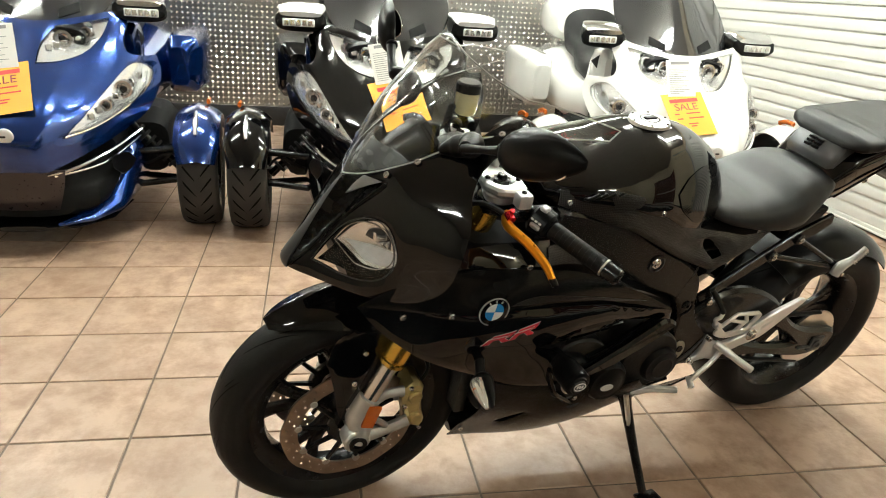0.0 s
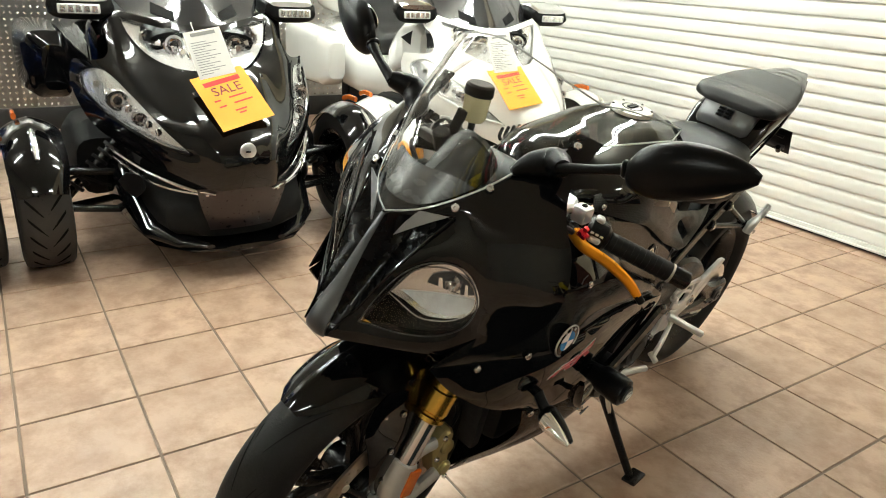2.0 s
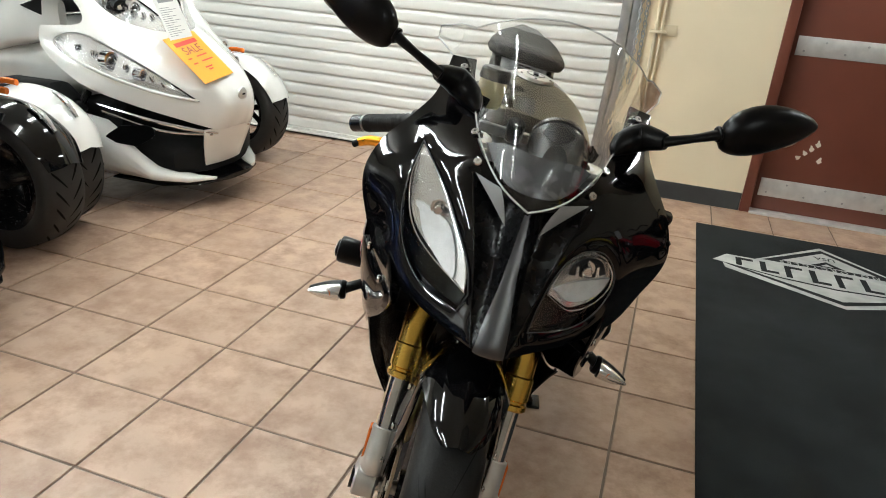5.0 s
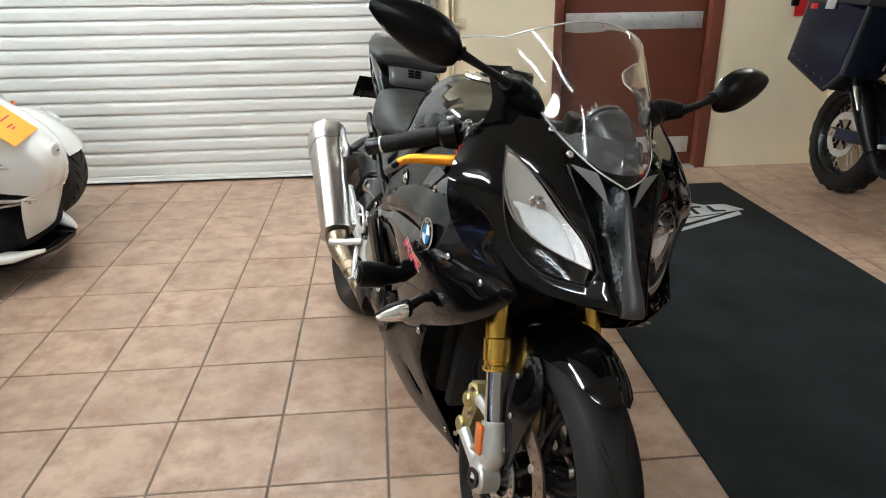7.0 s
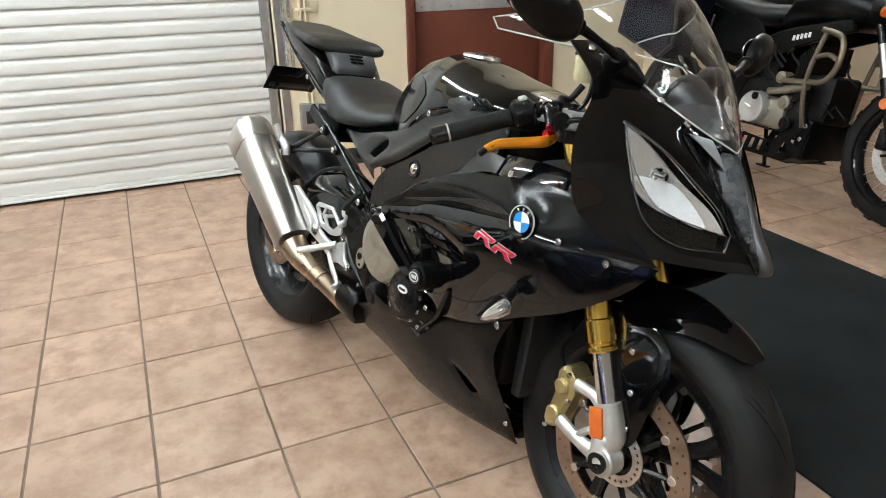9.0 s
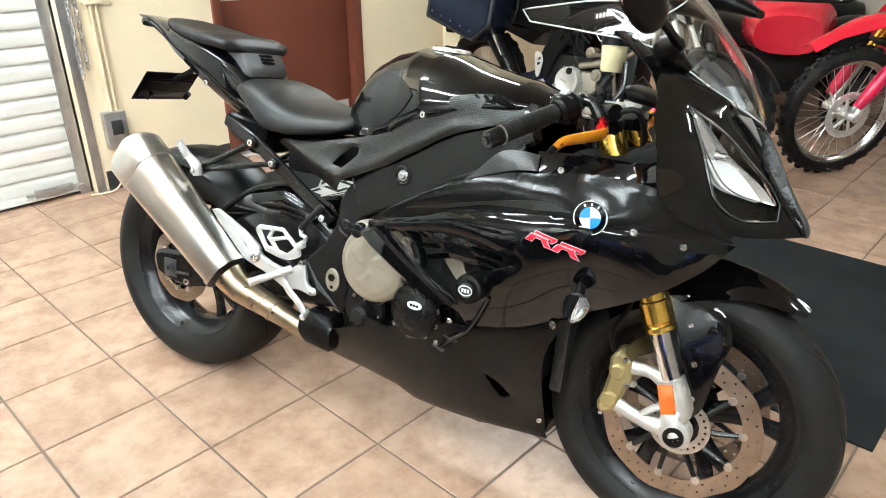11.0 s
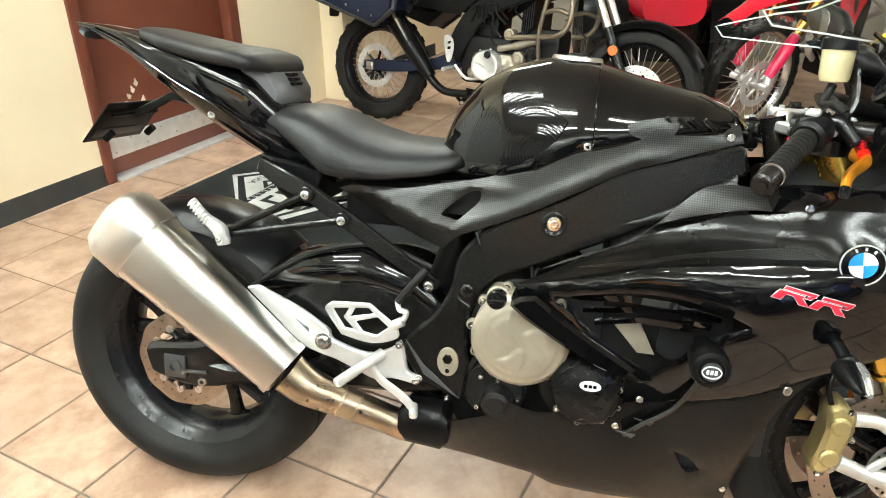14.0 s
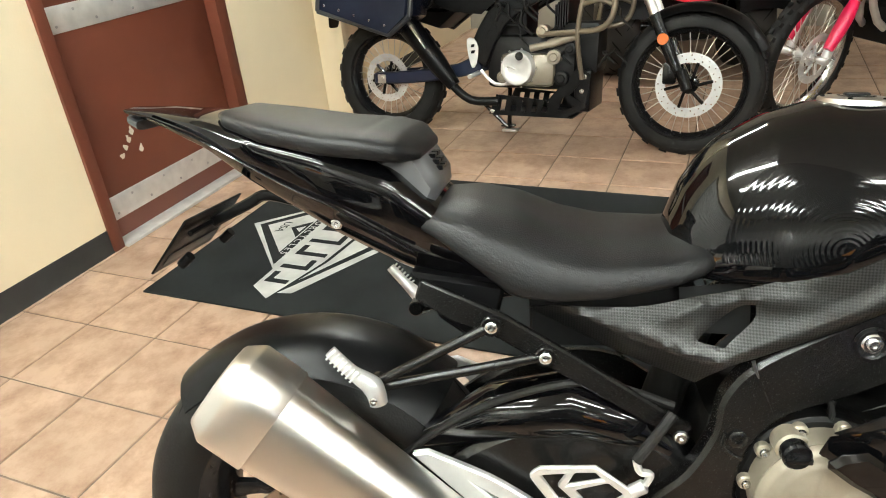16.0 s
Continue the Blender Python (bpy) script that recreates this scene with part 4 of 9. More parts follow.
for s in (-1, 1):
    inner_edge = [(s * w_, v_) for v_, w_ in zip(BLADE_V[1:-1], BLADE_W[1:-1])]
    outer_edge = [(s * w_, v_) for v_, w_ in zip(EDGE_V[1:-1], EDGE_W[1:-1])]
    scoop = [(s * 0.0240, 0.724, 1)] + inner_edge + [(s * 0.004, 0.909, 1), (s * 0.048, 0.921), (s * 0.093, 0.933, 1)] + outer_edge[::-1] + [(s * 0.026, 0.726, 1)]
    part("beak_scoop", panel(scoop, beak_h, "x", 0.006, 0.003, 0.0), M_SCOOP, cowl, "satin black scoop beside the centre blade")
    fin_h = thin_plate([(s * 0.092, 0.936, 1.449), (s * 0.027, 0.884, 1.494), (s * 0.050, 0.931, 1.468), (s * 0.06, 0.915, 1.470)])
    part("beak_fin", panel([(s * 0.091, 0.936, 1), (s * 0.060, 0.911), (s * 0.027, 0.882, 1), (s * 0.036, 0.908), (s * 0.048, 0.930, 1)], fin_h, "x", 0.008, 0.003, 0.001, 0.003, lift=0.003), M_FIN, cowl, "silver-grey satin fin")
    part("beak_edge", hose([(cowl_h(w_ * s, v_) + 0.0005, (w_ + 0.001) * s, v_) for v_, w_ in zip(EDGE_V, EDGE_W)], 0.0018, 6, 4), M_GLOSS, cowl)
blade = [(-w_, v_) for v_, w_ in zip(BLADE_V[1:-1], BLADE_W[1:-1])]
part("nose_blade", panel([(-0.0235, 0.721, 1)] + blade + [(-0.004, 0.909, 1), (0.004, 0.909, 1)] + [(-u_, v_) for u_, v_ in reversed(blade)] + [(0.0235, 0.721, 1)],
                         lambda u, v: cowl_h(u, v) - 0.10 * abs(u) * min(1.0, max(0.0, (v - 0.79) / 0.03)), "x", 0.005, 0.012, 0.0006, 0.002), M_BLADE, cowl, "satin nose blade between the scoops")


def lamp(outline, refl, label):
    lo = [(p[0], p[1]) for p in outline2(outline, 4)]
    cu, cv = sum(p[0] for p in lo) / len(lo), sum(p[1] for p in lo) / len(lo)
    size = max(math.hypot(p[0] - cu, p[1] - cv) for p in lo)

    def bowl(u, v):
        d = min(1.0, math.hypot(u - cu, v - cv) / size)
        return cowl_h(u, v) - 0.012 - 0.030 * (1 - d * d)
    head = part("headlamp", panel(outline, bowl, "x", 0.012, 0.002, 0.0), M_GLOSS, cowl, label)
    ru, rv = sum(p[0] for p in refl) / len(refl), sum(p[1] for p in refl) / len(refl)

    def cup(u, v):
        d = math.hypot(u - ru, v - rv) / size
        return cowl_h(u, v) - 0.006 - 0.026 * max(0.0, 1 - (d * 1.3) ** 2)
    part("reflector", panel(refl, cup, "x", 0.006, 0.002, 0.0), M_REFLECT, head, "bright faceted reflector")
    if ru < 0:
        low = [(ru + (p[0] - ru) * 0.93, rv - 0.004 + (p[1] - rv) * 0.93 if p[1] < rv else rv - 0.006 + (p[1] - rv) * 0.12) for p in refl]
        low = [(-0.128 + (p[0] + 0.128) * 0.72, p[1] + 0.004) for p in low]
        part("lamp_prism", panel(low, cup, "x", 0.009, 0.002, 0.0, lift=0.006), M_PRISM, head, "frosted lower prism")
    b0 = Vector((cup(ru, rv + 0.012), ru, rv + 0.012))
    part("bulb_shield", join(rod(b0, b0 + Vector((0.018, 0, 0)), 0.009, 0.008, 12, 0.002), rod(b0 + Vector((-0.004, 0, 0)), b0 + Vector((0.003, 0, 0)), 0.014, n=14)), M_CHROME, head)
    rim = [Vector((cowl_h(p[0], p[1]) - 0.0045, p[0], p[1])) for p in outline2(refl, 4)]
    part("lamp_rim", hose(rim + rim[:1], 0.0013, 6, 1), M_CHROME, head, "thin bright reflector rim")
    seam = [Vector((cowl_h(p[0], p[1]) - 0.0006, p[0], p[1])) for p in lo]
    part("lens_seam", hose(seam + seam[:1], 0.0011, 6, 1), M_GREYPL, head)
    if ru > 0:
        part("lamp_cavity", panel([(ru - 0.030, rv + 0.004, 1), (ru - 0.026, rv + 0.020), (ru - 0.004, rv + 0.030), (ru + 0.022, rv + 0.026), (ru + 0.036, rv + 0.006, 1), (ru + 0.008, rv - 0.004)], cup, "x", 0.005, 0.002, 0.0, lift=0.0025), M_GREYPL, head, "dark upper reflector")
        for q in range(4):
            part("reflector_facet", panel([(ru - 0.016 + 0.012 * q, rv - 0.001, 1), (ru - 0.019 + 0.012 * q, rv + 0.016, 1), (ru - 0.015 + 0.012 * q, rv + 0.017, 1), (ru - 0.010 + 0.012 * q, rv - 0.001, 1)], cup, "x", 0.004, 0.001, 0.0, lift=0.0045), M_REFLECT, head)
        part("lamp_prism", panel([(ru - 0.050, rv - 0.012, 1), (ru - 0.015, rv - 0.010), (ru + 0.018, rv - 0.006), (ru + 0.045, rv + 0.002, 1), (ru + 0.036, rv - 0.024), (ru + 0.012, rv - 0.038), (ru - 0.018, rv - 0.036)], cup, "x", 0.008, 0.002, 0.0, lift=0.004), M_PRISM, head, "frosted lower prism")
    lens = part("lamp_lens", panel(outline, cowl_h, "x", 0.012, 0.0015, 0.0, lift=-0.003), M_LENS, head, "clear lens")
    lens.visible_shadow = False
    return head


lamp(lamp_r, [(-0.181, 0.936, 1), (-0.186, 0.888), (-0.173, 0.842), (-0.150, 0.812), (-0.112, 0.792), (-0.056, 0.778, 1), (-0.066, 0.815), (-0.097, 0.854), (-0.135, 0.900)], "long swept headlamp with clear lens")
lamp(lamp_l, [(0.122 + 0.050 * math.cos(radians(a)), 0.820 + 0.044 * math.sin(radians(a))) for a in range(-110, 166, 25)] + [(0.066, 0.806, 1)], "round headlamp with clear lens")
for py_, pz_ in ((0.092, 0.950), (0.108, 0.981), (0.156, 1.052)):
    for s in (-1, 1):
        u = cowl_h(s * py_, pz_)
        n_ = Vector((1, -(cowl_h(s * py_ + 0.004, pz_) - u) / 0.004, -(cowl_h(s * py_, pz_ + 0.004) - u) / 0.004)).normalized()
        part("cowl_screw", bolt(Vector((u, s * py_, pz_)) + n_ * 0.0005, 0.0068, 0.004, n_), M_SCREW, cowl)

# windscreen
scr = [(0, 0.915, 1.496), (0, 0.99, 1.463), (0, 1.08, 1.398), (0, 1.172, 1.310)]
for cy_, cz_, cx_ in [(0.055, 0.938, 1.468), (0.10, 0.980, 1.398), (0.14, 1.045, 1.285), (0.185, 1.065, 1.175), (0.222, 1.076, 1.075), (0.175, 1.105, 1.180), (0.12, 1.135, 1.275), (0.08, 1.05, 1.395), (0.07, 1.155, 1.315)]:
    scr += [(cy_, cz_, cx_), (-cy_, cz_, cx_)]
scr_h = thin_plate(scr)
half_scr = [(0, 0.912, 1), (-0.055, 0.937), (-0.100, 0.978), (-0.140, 1.040), (-0.185, 1.056), (-0.224, 1.066, 1), (-0.226, 1.086, 1), (-0.180, 1.110), (-0.155, 1.116, 1), (-0.120, 1.140), (-0.070, 1.163)]
scr_line = half_scr + [(0, 1.174)] + [(-p[0], *p[1:]) for p in reversed(half_scr[1:])]
ws = part("windscreen", panel(scr_line, scr_h, "x", 0.011, 0.0028, 0.0), M_SCREEN, bike, "clear acrylic windscreen")
ws.visible_shadow = False
M_EDGE = mat("polished_acrylic_edge", (0.50, 0.51, 0.49), 0.16, var=0.05, spec=0.7)
rim_loop = outline2(scr_line, 5)
part("screen_edge", hose([(scr_h(u_, v_) - 0.0012, u_, v_) for u_, v_ in rim_loop + rim_loop[:1]], 0.0016, 6, 1), M_EDGE, ws, "bright polished screen edge")

# mirrors
def mirror(s):
    stalk = join(hose([(1.356, s * 0.114, 1.006), (1.332, s * 0.130, 1.020), (1.318, s * 0.160, 1.036), (1.345, s * 0.192, 1.045)], 0.02, 14, 6, 1.0, radii=[0.006, 0.021, 0.024, 0.013]),
                 hose([(1.344, s * 0.186, 1.043), (1.335, s * 0.235, 1.062), (1.321, s * 0.282, 1.081)], 0.009, 12, 5, 0.8, radii=[0.0115, 0.0085, 0.012]),
                 rod((1.323, s * 0.270, 1.077), (1.3215, s * 0.277, 1.079), 0.0135, n=14, bev=0.002))
    st = part("mirror", stalk, M_SATIN, bike, "black folding mirror")
    rings = []
    for i in range(19):
        t = i / 18
        y = 0.276 + 0.158 * t
        k = max(0.02, math.sin(math.pi * (0.055 + 0.93 * t ** 0.72)) ** 0.62)
        c = Vector((1.318 - 0.038 * t, 0, 1.082 + 0.046 * t))
        ring = []
        for q in range(22):
            a = 2 * math.pi * q / 22
            ring.append(Vector((c.x + 0.034 * k * math.cos(a) if math.cos(a) > 0 else c.x + 0.006 * k * math.cos(a), s * y, c.z + 0.044 * k * math.sin(a))))
        rings.append(ring)
    hd_ = part("mirror_shell", skin(rings), M_SATIN, st)
    part("mirror_glass", plate(ring2d(s * 0.356, 1.106, 0.056, 24, 0.029), 1.2925, 1.2945, "x", 0), M_CHROME, hd_, "mirror glass")


both(mirror)


# side fairings
fair_pts = [(0.752, 0.60, 0.205), (0.76, 0.639, 0.213), (0.833, 0.677, 0.218), (0.937, 0.734, 0.224), (1.059, 0.777, 0.222), (1.124, 0.787, 0.220), (1.264, 0.764, 0.228), (1.32, 0.80, 0.215), (1.42, 0.775, 0.195), (1.498, 0.709, 0.165),
            (1.253, 0.728, 0.249), (1.127, 0.672, 0.252), (1.261, 0.652, 0.247), (1.414, 0.693, 0.192), (1.398, 0.609, 0.196), (1.238, 0.523, 0.210), (1.131, 0.465, 0.208), (1.003, 0.434, 0.205), (0.95, 0.60, 0.232), (1.05, 0.545, 0.235), (0.86, 0.53, 0.215), (1.33, 0.68, 0.230)]
fair_h = thin_plate(fair_pts)
vent_hole = [(0.795, 0.604, 1), (0.86, 0.622), (0.935, 0.636), (1.00, 0.638), (1.066, 0.627), (1.118, 0.606, 1), (1.06, 0.578), (1.015, 0.530), (0.978, 0.490, 1), (0.905, 0.530), (0.84, 0.578)]


WAIST_U, WAIST_V = [0.733, 0.77, 0.882, 0.949, 1.079, 1.227, 1.32, 1.42, 1.498], [0.618, 0.630, 0.658, 0.681, 0.703, 0.720, 0.717, 0.712, 0.708]
waist = list(zip(WAIST_U, WAIST_V))


def fair_relief(u, v):
    """The fairing's height, with the upper part set back behind the sharp waist line."""
    d = v - np.interp(u, WAIST_U, WAIST_V)
    if d <= 0:
        return fair_h(u, v)
    t = min(1.0, d / 0.05)
    return fair_h(u, v) - 0.011 * np.interp(u, [0.74, 0.86, 1.10, 1.20, 1.26], [0.3, 1.0, 1.0, 0.6, 0.05]) * (1 - t * t * (3 - 2 * t))


def fair_upper(u, v):
    d = max(0.0, v - np.interp(u, WAIST_U, WAIST_V))
    return fair_relief(u, v) if d > 0 else fair_relief(u, np.interp(u, WAIST_U, WAIST_V) + 0.0005)


low_line = [(*waist[0], 1)] + waist[1:-1] + [(*waist[-1], 1), (1.455, 0.655), (1.398, 0.609), (1.34, 0.573), (1.238, 0.523, 1), (1.131, 0.468), (1.003, 0.437, 1), (0.985, 0.462), (0.938, 0.480), (0.868, 0.508), (0.793, 0.545), (0.722, 0.584, 1)]
up_line = [(0.738, 0.624, 1), (0.833, 0.679), (0.937, 0.735), (1.059, 0.778), (1.130, 0.788), (1.20, 0.800), (1.32, 0.800), (1.42, 0.772), (1.496, 0.712, 1)] + [(u_, v_ - 0.004) for u_, v_ in reversed(waist[1:-1])]


def fairing(s):
    sf = part("side_fairing", panel(low_line, fair_h, "y", 0.013, 0.003, 0.005, 0.007, mirror=s < 0, holes=(vent_hole,)), M_GLOSS, bike, "gloss black side fairing")
    part("upper_fairing", panel(up_line, fair_upper, "y", 0.012, 0.003, 0.002, 0.004, mirror=s < 0), M_UPPER, sf, "satin black upper fairing band")
    # near-black sheet behind the vent, standing in for its unlit depth
    part("vent_shade_sheet", panel([(1.00, 0.63, 1), (1.10, 0.63, 1), (1.10, 0.56), (1.03, 0.50, 1), (0.985, 0.52)], lambda u, v: 0.165, "y", 0.03, 0.003, 0, mirror=s < 0), M_DARK, sf)
    for q in range(3):
        d_ = 0.021 * q
        bz = [(0.83 + 0.022 * q, 0.607 - d_ * 1.25), (0.92 + 0.014 * q, 0.621 - d_), (1.00 + 0.006 * q, 0.621 - d_), (1.075 - 0.012 * q, 0.604 - d_)]
        top_ = [(u_, v_ + 0.006, 1 if j in (0, 3) else 0) for j, (u_, v_) in enumerate(bz)]
        low_ = [(u_, v_ - 0.006, 1 if j in (0, 3) else 0) for j, (u_, v_) in reversed(list(enumerate(bz)))]
        part("vent_blade", panel(top_ + low_, lambda u, v, k_=q: fair_h(u, v) - 0.010 - 0.010 * k_ - 0.8 * abs(v - 0.62 + 0.02 * k_), "y", 0.012, 0.004, 0.002, 0.004, mirror=s < 0), M_GLOSS, sf)
    part("fairing_strut", plate([(0.722, 0.592), (0.742, 0.606), (0.770, 0.612), (0.800, 0.590), (0.850, 0.556), (0.915, 0.518), (0.985, 0.478), (0.940, 0.474), (0.880, 0.494), (0.815, 0.530), (0.755, 0.566)], s * 0.212, s * 0.229, "y", 0.007), M_GLOSS, sf, "gloss black strut across the clutch cover")
    part("vent_stay", hose([(0.80, s * 0.196, 0.585), (0.86, s * 0.190, 0.535), (0.93, s * 0.188, 0.50)], 0.006, 8, 4, 0.6), M_SATIN, sf)
    part("vent_web", panel([(0.900, 0.560, 1), (0.955, 0.556, 1), (0.985, 0.500, 1), (0.955, 0.500, 1)], lambda u, v: 0.150, "y", 0.03, 0.004, 0.002, mirror=s < 0), M_CAST, sf)
    part("fairing_channel", panel([(0.836, 0.668, 1), (0.93, 0.692), (1.024, 0.716), (1.149, 0.739), (1.212, 0.730, 1), (1.152, 0.722), (1.025, 0.709), (0.93, 0.684)], fair_relief, "y", 0.010, 0.0015, 0, mirror=s < 0, lift=0.0012), M_CARBON, sf, "carbon-look channel strip")
    part("tank_side_trim", panel([(0.77, 0.650, 1), (0.86, 0.700), (0.95, 0.742), (1.028, 0.815), (1.115, 0.820, 1), (1.124, 0.792, 1), (1.059, 0.781), (0.937, 0.738), (0.833, 0.681)],
                                 thin_plate([(0.77, 0.65, 0.195), (0.95, 0.742, 0.195), (1.03, 0.81, 0.178), (1.115, 0.82, 0.185), (1.12, 0.79, 0.214), (0.937, 0.738, 0.216), (0.833, 0.681, 0.210)]), "y", 0.012, 0.003, 0.003, 0.006, mirror=s < 0), M_CARBON, sf, "carbon-look inner trim")
    part("cowl_side", panel([(1.105, 0.826, 1), (1.20, 0.832), (1.31, 0.832), (1.375, 0.852), (1.365, 0.815), (1.30, 0.796), (1.20, 0.796), (1.125, 0.790, 1)],
                            thin_plate([(1.105, 0.825, 0.172), (1.2, 0.83, 0.18), (1.31, 0.83, 0.19), (1.375, 0.85, 0.24), (1.36, 0.81, 0.23), (1.2, 0.795, 0.214), (1.12, 0.79, 0.21)]), "y", 0.012, 0.003, 0.004, 0.006, mirror=s < 0), M_GLOSS, sf)
    for px, pz in ((1.330, 0.712), (1.414, 0.695), (1.175, 0.801), (1.197, 0.492)):
        part("fairing_screw", bolt((px, s * (fair_relief(px, pz) - 0.001), pz), 0.0072, 0.005, (0, s, 0)), M_SCREW, sf)
    # round emblem with blue and white quarters
    eb = Vector((1.253, s * (fair_relief(1.253, 0.728) + 0.001), 0.728))
    em = part("emblem", lathe([(0.0, 0.0), (0.031, 0.0), (0.031, s * 0.0016), (0.029, s * 0.0024), (0.0, s * 0.0024)], 40, centre=eb), M_GLOSS, sf, "round emblem, blue and white quarters in a black ring")
    part("emblem_rim", lathe([(0.0302, s * 0.0005), (0.0322, s * 0.0005), (0.0322, s * 0.003), (0.0302, s * 0.003), (0.0302, s * 0.0005)], 40, centre=eb), M_SILVER, em)
    for q in range(3):
        a_ = math.pi / 2 + 0.55 * (q - 1)
        part("emblem_bar", rod((eb.x + 0.0225 * math.cos(a_), eb.y + s * 0.0026, eb.z + 0.0225 * math.sin(a_)), (eb.x + 0.0275 * math.cos(a_), eb.y + s * 0.0026, eb.z + 0.0275 * math.sin(a_)), 0.0018, n=6), M_SILVER, em)
    for q in range(4):
        a0 = math.pi / 2 * q + 0.15
        loop = [(eb.x, eb.z)] + [(eb.x + 0.020 * math.cos(a0 + math.pi / 2 * i / 8), eb.z + 0.020 * math.sin(a0 + math.pi / 2 * i / 8)) for i in range(9)]
        part("emblem_quarter", plate(loop, eb.y + s * 0.0020, eb.y + s * 0.0032, "y"), M_BLUE if q % 2 else M_WHITE, em)
    # red model mark as plain slanted strokes on a pale edge
    for x0 in (1.150, 1.205):
        strokes = (((0.004, 0.024), (0.060, 0.024), (0.056, 0.017), (0.000, 0.017)), ((0.048, 0.017), (0.056, 0.017), (0.048, 0.009), (0.038, 0.009)), ((-0.006, 0.013), (0.038, 0.013), (0.034, 0.007), (-0.010, 0.007)), ((-0.010, 0.007), (0.006, 0.007), (-0.004, -0.008), (-0.020, -0.008)), ((0.018, 0.007), (0.034, 0.007), (0.048, -0.008), (0.030, -0.008)))
        for grow, lift_, m_ in ((0.0009, 0.0008, M_WHITE), (0.0, 0.0014, M_RED)):
            for st_ in strokes:
                cu_, cv_ = 0.82 * sum(q[0] for q in st_) / 4, 0.72 * sum(q[1] for q in st_) / 4
                loop = []
                for du, dv in st_:
                    du, dv = du * 0.82, dv * 0.72
                    du += math.copysign(grow, du - cu_)
                    dv += math.copysign(grow, dv - cv_)
                    uu = x0 + (du if s < 0 else 0.040 - du)
                    loop.append((uu, 0.660 + dv - 0.20 * (uu - 1.19), 1))
                part("model_mark" if grow == 0 else "mark_edge", panel(loop, fair_relief, "y", 0.012, 0.0005, 0, mirror=s < 0, lift=lift_), m_, sf)
    # belly pan
    belly_h = thin_plate([(0.575, 0.286, 0.150), (0.66, 0.33, 0.172), (0.79, 0.38, 0.190), (1.003, 0.434, 0.203), (1.131, 0.468, 0.207), (1.234, 0.515, 0.209), (1.159, 0.40, 0.188), (1.155, 0.30, 0.135), (1.166, 0.22, 0.080), (1.172, 0.150, 0.042), (0.97, 0.125, 0.062), (0.82, 0.155, 0.082), (0.66, 0.20, 0.088), (0.52, 0.22, 0.085), (0.97, 0.215, 0.125), (0.80, 0.235, 0.135), (0.95, 0.32, 0.178), (0.80, 0.30, 0.165)])
    bl = part("belly_pan", panel([(0.450, 0.318, 1), (0.53, 0.300), (0.60, 0.305), (0.69, 0.342), (0.735, 0.385, 1), (0.79, 0.372), (0.88, 0.400), (0.96, 0.430), (1.003, 0.434), (1.131, 0.465), (1.234, 0.515, 1), (1.205, 0.468), (1.181, 0.408), (1.170, 0.30), (1.166, 0.19), (1.168, 0.145, 1), (1.08, 0.148), (0.97, 0.152), (0.825, 0.157, 1), (0.780, 0.184, 1), (0.64, 0.193), (0.52, 0.214)],
                                 lambda u, v: belly_h(u, v), "y", 0.014, 0.003, 0.004, 0.006, mirror=s < 0, holes=([(1.040, 0.323, 1), (1.074, 0.302), (1.098, 0.268, 1), (1.072, 0.261)],)), M_BELLY, bike, "matt black belly pan")
    for px, pz in ((0.93, 0.372), (0.965, 0.437), (1.155, 0.205), (1.197, 0.488)):
        part("belly_screw", bolt((px, s * (belly_h(px, pz) - 0.001), pz), 0.0068, 0.004, (0, s, 0)), M_SCREW, bl)
    part("vent_strut", hose([(1.062, s * 0.225, 0.520), (1.040, s * 0.222, 0.470), (1.015, s * 0.215, 0.430), (0.976, s * 0.208, 0.397), (0.945, s * 0.200, 0.365)], 0.012, 8, 5, 0.5), M_GLOSS, bl)
    for fx, fz in ((0.976, 0.397), (0.948, 0.368)):
        part("strut_fin", panel([(fx - 0.018, fz + 0.006, 1), (fx + 0.016, fz + 0.002, 1), (fx + 0.010, fz - 0.005, 1)], lambda u, v: 0.214, "y", 0.012, 0.003, 0, mirror=s < 0), M_GREYPL, bl)
    # crash protector
    cb = part("crash_bobbin", lathe([(0.0, s * 0.322), (0.020, s * 0.322), (0.0215, s * 0.318), (0.029, s * 0.316), (0.031, s * 0.309), (0.029, s * 0.262), (0.022, s * 0.250), (0.018, s * 0.215), (0.0, s * 0.215)], 28, centre=(1.052, 0, 0.556)), M_SATIN, bike, "black plastic crash bobbin")
    part("bobbin_cap", lathe([(0.0, s * 0.3245), (0.014, s * 0.3245), (0.0155, s * 0.3225), (0.0155, s * 0.320)], 24, centre=(1.052, 0, 0.556)), M_GREYPL, cb)
    part("bobbin_badge", plate(ring2d(1.052, 0.556, 0.0150, 24, 0.0105), s * 0.3246, s * 0.3256, "y", 0, (ring2d(1.052, 0.556, 0.0132, 24, 0.0087),)), M_WHITE, cb)
    part("bobbin_bars", join(*[block(1.044 + 0.006 * i, 1.048 + 0.006 * i, *sorted((s * 0.3246, s * 0.3254)), 0.5525, 0.5595) for i in range(3)]), M_WHITE, cb)
    # indicator
    ind = part("indicator", join(hose([(1.235, s * 0.205, 0.600), (1.250, s * 0.235, 0.588), (1.256, s * 0.262, 0.572)], 0.012, 10, 4, 1.0, radii=[0.014, 0.010, 0.011]), rod((1.256, s * 0.258, 0.570), (1.257, s * 0.270, 0.568), 0.019, 0.020, 14, 0.003)), M_SATIN, bike, "black indicator on a short stalk")
    rings = []
    for i in range(9):
        t = i / 8
        k = math.cos(t * 1.45) ** 0.8
